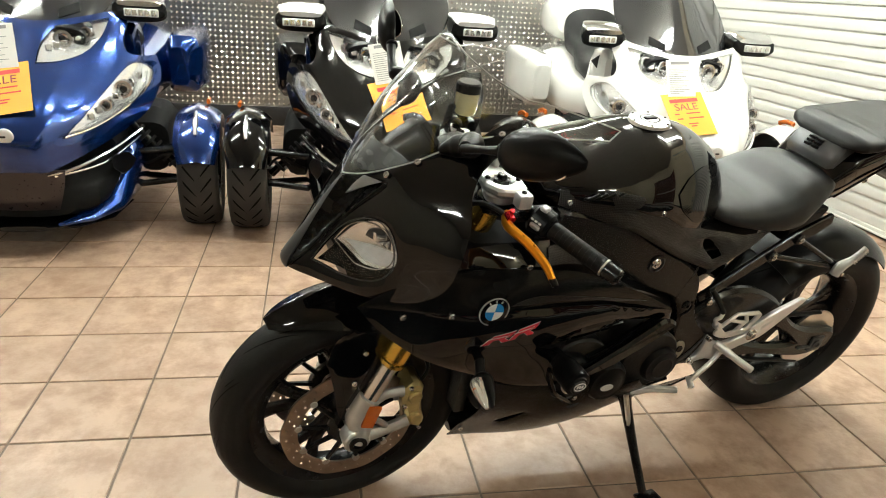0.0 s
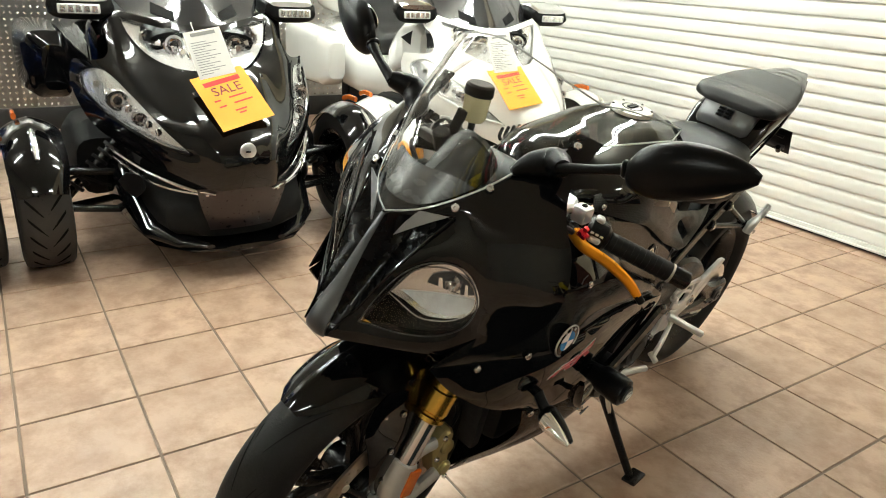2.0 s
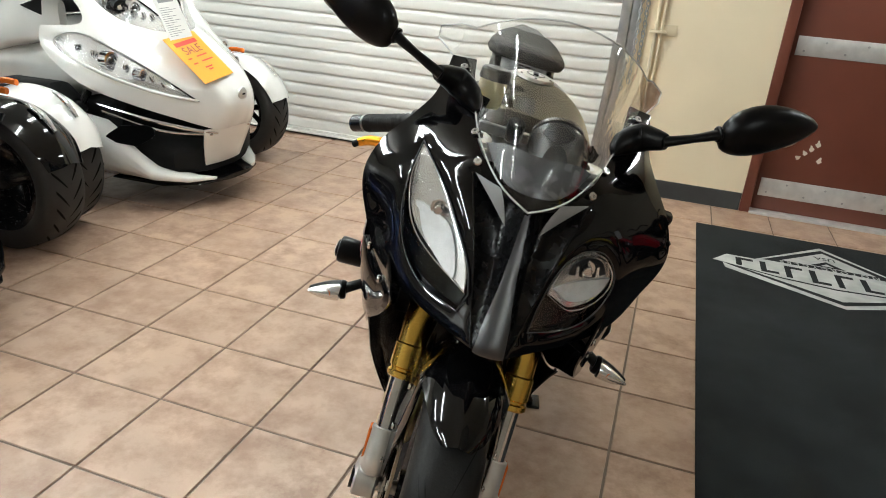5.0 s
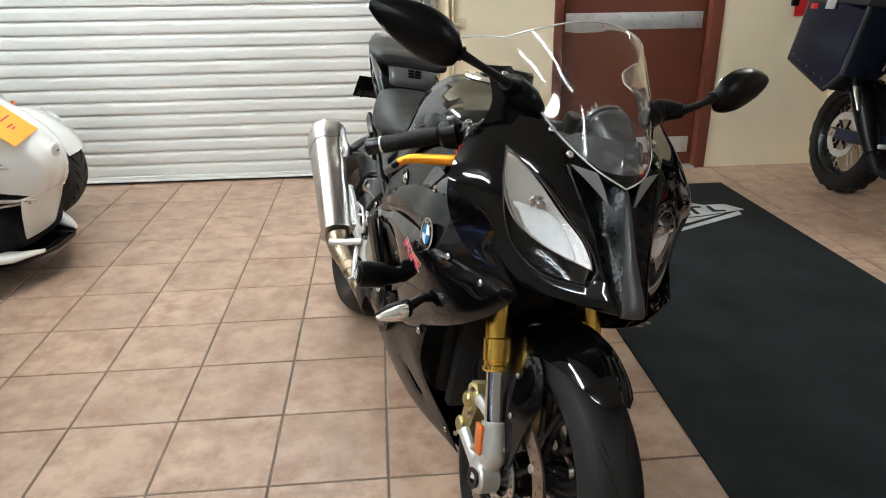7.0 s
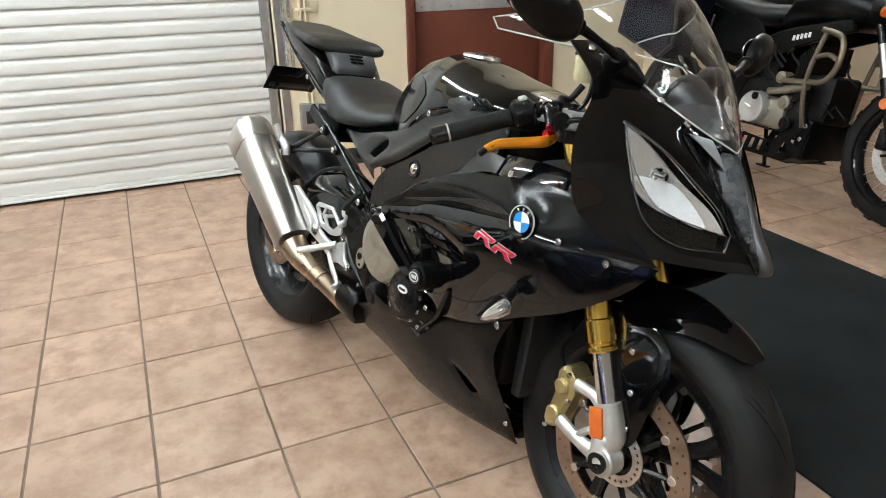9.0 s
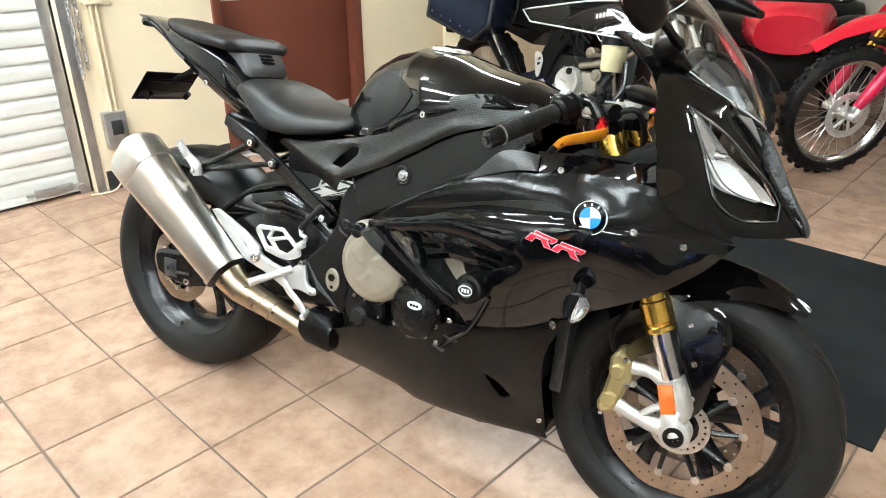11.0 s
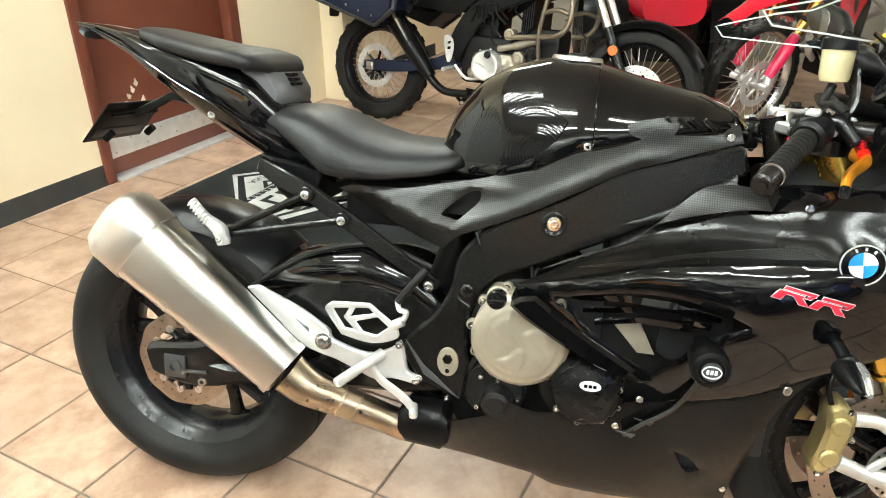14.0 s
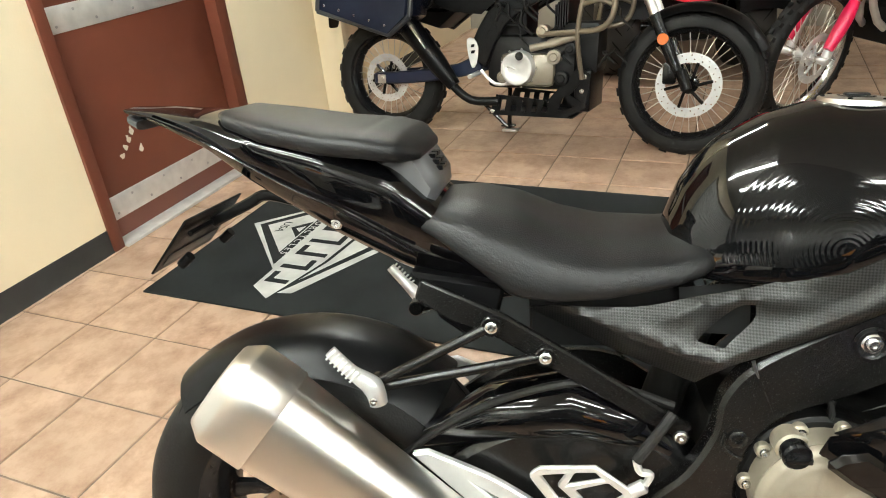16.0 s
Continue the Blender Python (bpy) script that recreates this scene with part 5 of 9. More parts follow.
        rings.append([Vector((1.258 + 0.020 * k * math.cos(a) + 0.008 * t, s * (0.268 + 0.062 * t), 0.566 - 0.012 * t + 0.018 * k * math.sin(a))) for a in [2 * math.pi * q / 16 for q in range(16)]])
    part("indicator_shell", skin([[v_ + Vector((-0.006, 0, 0.001)) for v_ in rg_] for rg_ in rings]), M_SATIN, ind)
    ln = part("indicator_lens", skin([[v_ + Vector((0.005, 0, -0.001)) for v_ in rg_] for rg_ in rings]), M_REFLECT, ind, "clear indicator lens")
    part("indicator_bulb", rod((1.262, s * 0.275, 0.566), (1.279, s * 0.290, 0.563), 0.008, n=8), M_AMBER, ln)


both(fairing)
part("lower_keel", skin([oval((x, 0, z), w, 0.014, 20, 2.5) for x, z, w in ((0.50, 0.238, 0.080), (0.70, 0.218, 0.085), (0.80, 0.200, 0.080), (0.84, 0.168, 0.076), (1.0, 0.145, 0.060), (1.165, 0.168, 0.040))]), M_BELLY, bike)
part("radiator", block(1.175, 1.205, -0.105, 0.105, 0.30, 0.68, 0.006), M_MESHM, bike, "black mesh-covered radiator")
part("nose_duct", join(skin([oval((x, 0, z), w, h, 20, 2.6) for x, z, w, h in ((1.50, 0.725, 0.11, 0.018), (1.38, 0.735, 0.165, 0.035), (1.26, 0.72, 0.18, 0.05))])), M_SATIN, bike)


# instruments and bars
M_SHROUD = mat("grey_shroud_plastic", (0.045, 0.046, 0.048), 0.26, var=0.08, spec=0.6)
M_POD = mat("dark_grey_gloss_plastic", (0.022, 0.0225, 0.023), 0.22, var=0.1, spec=0.7)
cl = part("instrument_pod", skin([oval((x, 0.005, z), w, h, 24, 2.8, tilt=-0.5) for x, z, w, h in ((1.35, 0.930, 0.040, 0.010), (1.30, 0.942, 0.066, 0.018), (1.25, 0.952, 0.080, 0.020), (1.235, 0.952, 0.076, 0.017))]), M_SATIN, bike, "black instrument pod")
dome = lathe([(0.036, -0.032), (0.0445, -0.030), (0.0455, -0.022), (0.0420, -0.020), (0.0420, -0.016), (0.0465, -0.014), (0.0470, 0.0), (0.0445, 0.003), (0.0425, 0.030), (0.0365, 0.058), (0.0250, 0.082), (0.0120, 0.096), (0.0, 0.100)], 40, "x")
dome.transform(Matrix.Translation((1.362, 0.026, 0.983)) @ Matrix.Rotation(radians(30), 4, "Y"))
part("tachometer_back", dome, M_POD, cl, "dark grey domed tachometer housing", 45)
shroud_line = [(0, 0.919, 1), (-0.055, 0.943), (-0.086, 0.972, 1), (-0.055, 0.984), (0.0, 0.984), (0.055, 0.984), (0.086, 0.972, 1), (0.055, 0.943)]
part("screen_shroud", panel(shroud_line, lambda u, v: scr_h(u, v) - 0.014 - 0.25 * max(0.0, v - 0.935), "x", 0.010, 0.003, 0.0), M_SHROUD, cl, "grey satin shroud below the windscreen")
part("pod_mount", block(1.328, 1.346, -0.105, -0.020, 0.974, 0.990, 0.003), M_GREYPL, cl)
part("pod_sensor", rod((1.338, -0.046, 0.975), (1.352, -0.046, 1.008), 0.015, n=16, bev=0.003), M_SATIN, cl)
part("pod_box", block(1.36, 1.40, -0.062, -0.030, 0.925, 0.955, 0.006), M_SATIN, cl)


M_PALEPL = mat("pale_grey_switch_plastic", (0.42, 0.42, 0.41), 0.35, var=0.06)


def bar(s):
    a, b = (Vector((1.198, -0.143, 0.943)), Vector((1.073, -0.346, 0.850))) if s < 0 else (Vector((1.182, 0.118, 0.894)), Vector((1.054, 0.354, 0.841)))
    d = (b - a).normalized()
    br = part("handlebar", join(rod(a, a + d * 0.14, 0.011, n=14), lathe([(0.027, 0.872), (0.037, 0.874), (0.037, 0.900), (0.027, 0.902), (0.027, 0.872)], 24, "z", (1.213, s * 0.104, 0))), M_FRAME, bike, "black clip-on handlebar")
    gp_ = part("grip", rod(a + d * 0.10, a + d * 0.222, 0.0175, n=20, bev=0.002), M_RUBBER, br, "black ribbed rubber grip")
    for i in range(10):
        part("grip_rib", rod(a + d * (0.112 + 0.011 * i), a + d * (0.117 + 0.011 * i), 0.0183, n=16), M_RUBBER, gp_)
    part("bar_end", join(rod(a + d * 0.224, a + d * 0.258, 0.0172, n=20, bev=0.003), rod(a + d * 0.2575, a + d * 0.2605, 0.008, n=12)), M_FRAME, br)
    part("bar_end_ring", rod(a + d * 0.222, a + d * 0.2255, 0.0180, n=20), M_STEEL, br)
    sw = part("switchgear", join(rod(a + d * 0.055, a + d * 0.098, 0.029, 0.026, 20, 0.006), block(-0.022, 0.022, -0.024, 0.024, -0.030, 0.026, 0.008, 2, Matrix.Translation(a + d * 0.066 + Vector((-0.008, 0, -0.004))))), M_SATIN, br, "black switch housing")
    for i in range(3):
        part("switch_button", block(-0.006, 0.006, -0.004, 0.004, -0.005, 0.005, 0.002, 1, Matrix.Translation(a + d * 0.066 + Vector((-0.031, s * (0.004 + 0.0 * i), -0.018 + 0.014 * i)))), M_GREYPL if i else M_REDANO, sw)
    ms = Matrix.Translation(a + d * 0.074) @ Matrix((d, d.cross(Vector((0, 0, 1))).normalized(), d.cross(Vector((0, 0, 1))).normalized().cross(d) * -1)).transposed().to_4x4()
    part("rocker_switch", block(-0.010, 0.012, 0.018, 0.031, -0.006, 0.006, 0.003, 1, ms), M_PALEPL, sw, "pale grey rocker")
    part("mode_button", block(-0.012, 0.004, -0.010, 0.010, -0.034, -0.024, 0.003, 1, ms), M_PALEPL, sw, "pale grey button")
    for i in range(3):
        part("switch_mark", block(-0.012 + 0.009 * i, -0.006 + 0.009 * i, 0.028, 0.0298, -0.014, -0.0105, 0, 1, ms), M_WHITE, sw)
    part("perch_bolt", bolt(a + d * 0.040 + Vector((0.010, s * 0.006, 0.016)), 0.008, 0.005, (0.3, s * 0.3, 1)), M_SCREW, br)
    part("lever_perch", join(rod(a + d * 0.030, a + d * 0.050, 0.017, n=16, bev=0.002), hose([a + d * 0.04, a + d * 0.045 + Vector((0.028, 0, 0.004)), Vector((1.228, s * 0.190, 0.903))], 0.012, 10, 4)), M_FRAME, br)
    dz_ = -0.018 if s < 0 else 0.0
    lv = part("lever", hose([(1.232, s * 0.186, 0.905 + dz_), (1.240, s * 0.212, 0.896 + dz_), (1.216, s * 0.250, 0.880 + dz_ * 0.6), (1.196, s * 0.288, 0.858 - dz_ * 0.2), (1.188, s * 0.312, 0.838 - dz_ * 0.6)], 0.008, 10, 6, 1.25, radii=[0.0105, 0.009, 0.0085, 0.0078, 0.0062]), M_ORANGE, br, "orange anodised folding lever")
    part("lever_tip", rod((1.189, s * 0.309, 0.841 - dz_ * 0.6), (1.184, s * 0.322, 0.829 - dz_ * 0.6), 0.0068, n=10, bev=0.002), M_SATIN, lv)
    part("lever_adjuster", join(rod((1.236, s * 0.196, 0.913 + dz_), (1.236, s * 0.212, 0.907 + dz_), 0.009, n=10), rod((1.234, s * 0.200, 0.905 + dz_), (1.234, s * 0.206, 0.925 + dz_), 0.005, n=8)), M_REDANO, lv, "red anodised adjuster")


both(bar)
part("master_cylinder", join(hose([(1.205, -0.150, 0.915), (1.232, -0.175, 0.918), (1.255, -0.195, 0.918)], 0.016, 12, 4), rod((1.215, -0.165, 0.92), (1.215, -0.165, 0.945), 0.008, n=10)), M_FRAME, bike, "black brake master cylinder")
rv = part("brake_fluid_reservoir", lathe([(0.0, 0.990), (0.020, 0.990), (0.0235, 0.996), (0.025, 1.040), (0.0, 1.040)], 24, "z", (1.208, -0.099, 0)), M_FLUID, bike, "cloudy yellow brake fluid pot")
part("reservoir_cap", lathe([(0.0, 1.060), (0.022, 1.060), (0.0265, 1.056), (0.0275, 1.039), (0.0, 1.039)], 28, "z", (1.208, -0.099, 0)), M_SATIN, rv, "black screw cap")
part("reservoir_bracket", join(hose([(1.235, -0.104, 1.01), (1.238, -0.115, 0.96), (1.215, -0.13, 0.92)], 0.005, 8, 4, 2.0)), M_FRAME, rv)
part("fluid_hose", hose([(1.208, -0.099, 0.985), (1.195, -0.115, 0.955), (1.205, -0.150, 0.955), (1.215, -0.165, 0.945)], 0.007, 10), M_RUBBER, bike)
for s in (-1, 1):
    part("bar_cable", hose([(1.225, s * 0.19, 0.90), (1.285, s * 0.17, 0.925), (1.292, s * 0.10, 0.86), (1.255, s * 0.06, 0.78)], 0.0055, 8), M_RUBBER, bike)
part("wiring_loom", hose([(1.14, 0.17, 0.885), (1.18, 0.13, 0.86), (1.22, 0.06, 0.83), (1.20, 0.02, 0.76)], 0.007, 8), M_RUBBER, bike)
part("ignition_lock", lathe([(0.0, 0.935), (0.014, 0.935), (0.018, 0.928), (0.018, 0.905)], 20, "z", (1.168, 0, 0)), M_STEEL, bike)
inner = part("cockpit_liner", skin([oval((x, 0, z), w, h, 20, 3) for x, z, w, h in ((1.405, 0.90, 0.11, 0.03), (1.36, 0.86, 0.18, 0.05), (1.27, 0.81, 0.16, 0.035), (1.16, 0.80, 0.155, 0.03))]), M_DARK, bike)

# tank
TX = [0.556, 0.577, 0.600, 0.625, 0.680, 0.747, 0.813, 0.870, 0.918, 0.970, 1.020, 1.071, 1.095]
TOPZ = [0.850, 0.903, 0.937, 0.963, 0.993, 1.010, 1.006, 0.991, 0.977, 0.966, 0.956, 0.937, 0.912]
LOWZ = [0.800, 0.800, 0.798, 0.795, 0.800, 0.820, 0.858, 0.872, 0.885, 0.895, 0.900, 0.900, 0.895]
WID = [0.060, 0.090, 0.105, 0.118, 0.142, 0.160, 0.170, 0.172, 0.170, 0.164, 0.150, 0.122, 0.090]


def tank_ring(x, grow=0.0, n=40):
    zt, zl, w = np.interp(x, TX, TOPZ) + grow, np.interp(x, TX, LOWZ), np.interp(x, TX, WID) + grow
    ring = []
    for i in range(n):
        a = 2 * math.pi * i / n
        ca, sa = math.cos(a), math.sin(a)
        p = 2.35
        y = w * math.copysign(abs(ca) ** (2 / p), ca)
        z = (zt - zl) * abs(sa) ** (2 / p) if sa > 0 else -0.02 * abs(sa)
        if sa > 0:
            y *= 1 - 0.06 * sa
        ring.append(Vector((x, y, zl + z)))
    return ring


def grid(a, b, n):
    return [a + (b - a) * i / n for i in range(n + 1)]


tank = part("fuel_tank", skin([tank_ring(x) for x in [0.556, 0.560, 0.566] + grid(0.577, 0.90, 30)]), M_GLOSS, bike, "gloss black fuel tank", 50)
part("tank_cover", skin([tank_ring(x, 0.0035 - (0.0035 if i in (0,) else 0)) for i, x in enumerate([0.838, 0.840, 0.846] + grid(0.86, 1.085, 22) + [1.091, 1.095])]), M_GLOSS, tank, "gloss black front tank cover", 50)
cap_m = Matrix.Translation((0.795, 0, 1.0085)) @ Matrix.Rotation(radians(3), 4, "Y")
cap = lathe([(0.0, 0.006), (0.022, 0.006), (0.026, 0.0045), (0.040, 0.0045), (0.046, 0.003), (0.048, -0.004)], 40, "z")
cap.transform(cap_m)
cp = part("filler_cap", cap, M_STEEL, tank, "brushed steel filler cap")
kb = join(block(-0.016, 0.016, -0.007, 0.007, 0.005, 0.010, 0.003), lathe([(0.020, 0.0062), (0.0235, 0.0062), (0.0235, 0.0052), (0.020, 0.0052), (0.020, 0.0062)], 32, "z"))
kb.transform(cap_m)
part("cap_flap", kb, M_SATIN, cp)
for i in range(6):
    a = math.pi / 3 * i
    bb = bolt((0.042 * math.cos(a), 0.042 * math.sin(a), 0.004), 0.003, 0.002, (0, 0, 1))
    bb.transform(cap_m)
    part("cap_screw", bb, M_FRAME, cp)
# side pads on the tank
for s in (-1, 1):
    def pad_h(u, v, q=0.0):
        zt, zl, w = np.interp(u, TX, TOPZ), np.interp(u, TX, LOWZ), np.interp(u, TX, WID)
        t = min(0.98, max(0.0, (v - zl) / (zt - zl)))
        sa = t ** (2.35 / 2)
        return w * (max(0.0, 1 - sa * sa)) ** (1 / 2.35) * (1 - 0.06 * sa)
    part("knee_pad", panel([(0.612, 0.818, 1), (0.622, 0.87), (0.650, 0.925), (0.690, 0.945), (0.755, 0.935), (0.795, 0.905, 1), (0.775, 0.870), (0.740, 0.842), (0.700, 0.822)], pad_h, "y", 0.012, 0.002, 0.0, mirror=s < 0, lift=0.0022),
         M_KNEE, tank, "ribbed clear-coated knee pad")
    cov_h = thin_plate([(0.407, 0.755, 0.118), (0.504, 0.75, 0.140), (0.579, 0.775, 0.138), (0.664, 0.794, 0.142), (0.735, 0.825, 0.156), (0.813, 0.880, 0.165), (0.949, 0.915, 0.170), (1.071, 0.908, 0.128), (1.079, 0.885, 0.140), (0.922, 0.842, 0.172), (0.816, 0.788, 0.168), (0.665, 0.702, 0.160), (0.60, 0.70, 0.160), (0.832, 0.855, 0.168), (0.585, 0.657, 0.156), (0.448, 0.703, 0.132), (0.36, 0.748, 0.116)])

    def cover_relief(u, v):
        """A fold that runs under the vent, with the part below it turned inwards, and a soft ridge above the vent."""
        d = v - np.interp(u, [0.36, 0.489, 0.567, 0.61, 0.70, 0.92], [0.775, 0.731, 0.706, 0.700, 0.738, 0.850])
        e = v - np.interp(u, [0.50, 0.542, 0.583, 0.66, 0.732], [0.72, 0.747, 0.771, 0.779, 0.777])
        low_ = max(0.0, -d) * np.interp(u, [0.55, 0.66], [0.55, 0.0])
        return cov_h(u, v) + 0.007 * math.exp(-(d / 0.015) ** 2) - low_ + 0.0045 * math.exp(-(e / 0.009) ** 2) * np.interp(u, [0.52, 0.56, 0.68, 0.74], [0, 1, 1, 0])

    cv = part("tank_side_cover", panel([(0.395, 0.757, 1), (0.50, 0.762), (0.579, 0.778), (0.664, 0.797), (0.735, 0.828), (0.790, 0.868), (0.830, 0.890), (0.890, 0.908), (0.950, 0.922), (1.018, 0.924), (1.075, 0.912, 1), (1.082, 0.886, 1), (0.922, 0.838), (0.816, 0.783), (0.742, 0.742), (0.665, 0.708), (0.622, 0.690), (0.600, 0.672), (0.584, 0.653, 1), (0.532, 0.669), (0.448, 0.703), (0.362, 0.744, 1)],
                                       cover_relief, "y", 0.009, 0.003, 0.004, 0.006, mirror=s < 0, holes=([(0.580, 0.722, 1), (0.594, 0.738), (0.630, 0.767), (0.651, 0.770, 1), (0.648, 0.750), (0.613, 0.716, 1)],)), M_CARBON, bike, "carbon-look side cover below the tank")
    # dark sheet set back behind the hole, in place of the shade there
    part("hole_shade_sheet", panel([(0.565, 0.718, 1), (0.565, 0.775, 1), (0.655, 0.785, 1), (0.655, 0.715, 1)], lambda u, v: cov_h(u, v) - 0.045, "y", 0.03, 0.002, 0, mirror=s < 0), M_DARK, cv)
    for px, pz in ((0.832, 0.866), (1.060, 0.893)):
        part("cover_screw", bolt((px, s * (cov_h(px, pz) + 0.0005), pz), 0.0072, 0.004, (0, s, 0)), M_SCREW, cv)
    for i in range(4):
        part("vent_slat", hose([(0.952 + 0.020 * i, s * 0.166, 0.922), (0.966 + 0.020 * i, s * 0.160, 0.910), (0.985 + 0.016 * i, s * 0.150, 0.905)], 0.004, 6, 3), M_SATIN, cv)
    # frame
    fr = part("frame_spar", plate(outline2([(1.082, 0.884, 1), (0.91, 0.836), (0.804, 0.776), (0.666, 0.700), (0.618, 0.645), (0.607, 0.587), (0.575, 0.525), (0.528, 0.478), (0.519, 0.440), (0.553, 0.385, 1), (0.641, 0.352, 1), (0.648, 0.42), (0.642, 0.49), (0.650, 0.555), (0.690, 0.612), (0.771, 0.649), (0.94, 0.733), (1.028, 0.80), (1.095, 0.84, 1)], 4), s * 0.118, s * 0.157, "y", 0.006), M_FRAME, bike, "satin black alloy frame spar")
    part("bolt_recess", lathe([(0.013, s * 0.1565), (0.0225, s * 0.1565), (0.0235, s * 0.1590), (0.0195, s * 0.1600), (0.0165, s * 0.1582), (0.013, s * 0.1575), (0.013, s * 0.1565)], 28, centre=(0.787, 0, 0.725)), M_SCOOP, fr)
    part("frame_bolt", join(rod((0.787, s * 0.150, 0.725), (0.787, s * 0.160, 0.725), 0.0135, n=24, bev=0.002), bolt((0.787, s * 0.160, 0.725), 0.0085, 0.004, (0, s, 0))), M_SCREW, fr)
    # weld seam in paler grey than the frame, which paints in its highlight
    part("weld_seam", hose([(0.6495, s * 0.1565, 0.698), (0.653, s * 0.1572, 0.686), (0.658, s * 0.157, 0.674)], 0.002, 6, 4, radii=[0.0028, 0.0020, 0.0010]), M_GREYPL, fr, "weld seam with its highlight in paler grey")
    part("seam_line", hose([(0.657, s * 0.157, 0.676), (0.670, s * 0.1568, 0.646), (0.684, s * 0.1568, 0.611)], 0.0009, 5, 4), M_SCOOP, fr)
    part("spar_rib", skin([[Vector((x_, s * (0.150 + h_ * math.sin(a_)), z_ + 0.45 * w_ * math.cos(a_) + (0.0 if a_ < 1.6 else -0.3 * w_))) for a_ in grid(0.0, math.pi, 9)] for x_, z_, w_, h_ in ((0.905, 0.737, 0.003, 0.0075), (0.950, 0.752, 0.020, 0.012), (1.000, 0.772, 0.036, 0.016), (1.045, 0.796, 0.050, 0.019), (1.075, 0.815, 0.058, 0.019))]), M_FRAME, fr)
    part("pivot_lug", hose([(0.622, s * 0.157, 0.592), (0.619, s * 0.158, 0.575), (0.628, s * 0.158, 0.562), (0.645, s * 0.157, 0.553)], 0.0032, 8, 5), M_FRAME, fr)
    for px, pz, r_ in ((0.565, 0.584, 0.011), (0.638, 0.584, 0.013), (0.512, 0.459, 0.008), (0.552, 0.393, 0.008), (0.610, 0.359, 0.006)):
        part("frame_screw", bolt((px, s * 0.157, pz), r_, 0.005, (0, s, 0)), M_SCREW if r_ < 0.011 else M_FRAME, fr)
    part("pivot_plate", plate(ring2d(0.609, 0.437, 0.021, 20, 0.030), s * 0.157, s * 0.163, "y", 0.002), M_CAST, fr)
    part("pivot_nut", rod((0.609, s * 0.160, 0.444), (0.609, s * 0.167, 0.444), 0.010, n=6), M_FRAME, fr)
    part("pivot_hole", rod((0.609, s * 0.1625, 0.419), (0.609, s * 0.1638, 0.419), 0.0045, n=10), M_FRAME, fr)
    part("frame_gusset", plate([(0.522, 0.474), (0.560, 0.425), (0.635, 0.362), (0.562, 0.404)], s * 0.157, s * 0.1605, "y", 0.001), M_GREYPL, fr)
    sub = part("subframe_rail", plate([(0.215, 0.800), (0.325, 0.750), (0.402, 0.703), (0.560, 0.600), (0.585, 0.585), (0.572, 0.566), (0.540, 0.578), (0.394, 0.668), (0.322, 0.712), (0.250, 0.742), (0.205, 0.772)], s * 0.122, s * 0.136, "y", 0.003), M_FRAME, bike, "black subframe rail")
    for px, pz in ((0.312, 0.735), (0.385, 0.691), (0.565, 0.584)):
        part("subframe_bolt", bolt((px, s * 0.1362 if px < 0.5 else s * 0.158, pz), 0.009, 0.006, (0, s, 0)), M_SCREW, sub)
    hang = part("peg_hanger", join(rod((0.312, s * 0.140, 0.735), (0.150, s * 0.152, 0.651), 0.0075, n=10), rod((0.385, s * 0.140, 0.691), (0.150, s * 0.152, 0.643), 0.0075, n=10), rod((0.312, s * 0.134, 0.735), (0.312, s * 0.146, 0.735), 0.015, n=18, bev=0.002), rod((0.385, s * 0.134, 0.691), (0.385, s * 0.146, 0.691), 0.015, n=18, bev=0.002), rod((0.145, s * 0.135, 0.646), (0.145, s * 0.170, 0.646), 0.014, n=14, bev=0.002)), M_FRAME, bike, "black passenger peg hanger")
    for px, pz in ((0.312, 0.735), (0.385, 0.691)):
        part("hanger_bolt", bolt((px, s * 0.1462, pz), 0.0088, 0.004, (0, s, 0)), M_SCREW, hang)
    peg_ = part("passenger_peg", hose([(0.152, s * 0.172, 0.628), (0.146, s * 0.174, 0.655), (0.120, s * 0.180, 0.680), (0.092, s * 0.182, 0.712)], 0.011, 10, 5, 1.1, radii=[0.012, 0.0140, 0.0090, 0.0080]), M_SILVER, hang, "folded serrated silver passenger peg")
    for i in range(7):
        q_ = Vector((0.126 - 0.0050 * i, s * 0.1825, 0.676 + 0.0056 * i))
        part("peg_tooth", rod(q_ + Vector((-0.008, s * 0.0068, -0.007)), q_ + Vector((0.008, s * 0.0068, 0.007)), 0.0018, n=5), M_SILVER, peg_)
    part("peg_pivot", bolt((0.150, s * 0.1885, 0.640), 0.006, 0.004, (0, s, 0)), M_SCREW, peg_)
    # rearset
    rs = part("rearset", plate(outline2([(0.190, 0.540, 1), (0.215, 0.545, 1), (0.305, 0.507), (0.368, 0.468, 1), (0.377, 0.449), (0.446, 0.431), (0.495, 0.449), (0.512, 0.468, 1), (0.522, 0.445), (0.530, 0.405), (0.556, 0.395, 1), (0.550, 0.378, 1), (0.500, 0.385), (0.465, 0.378), (0.440, 0.385), (0.384, 0.408), (0.345, 0.418), (0.298, 0.440)], 4), s * 0.148, s * 0.162, "y", 0.003,
                               ([(0.292, 0.486), (0.323, 0.468), (0.324, 0.456)],)), M_SILVER, bike, "cast silver rearset plate")
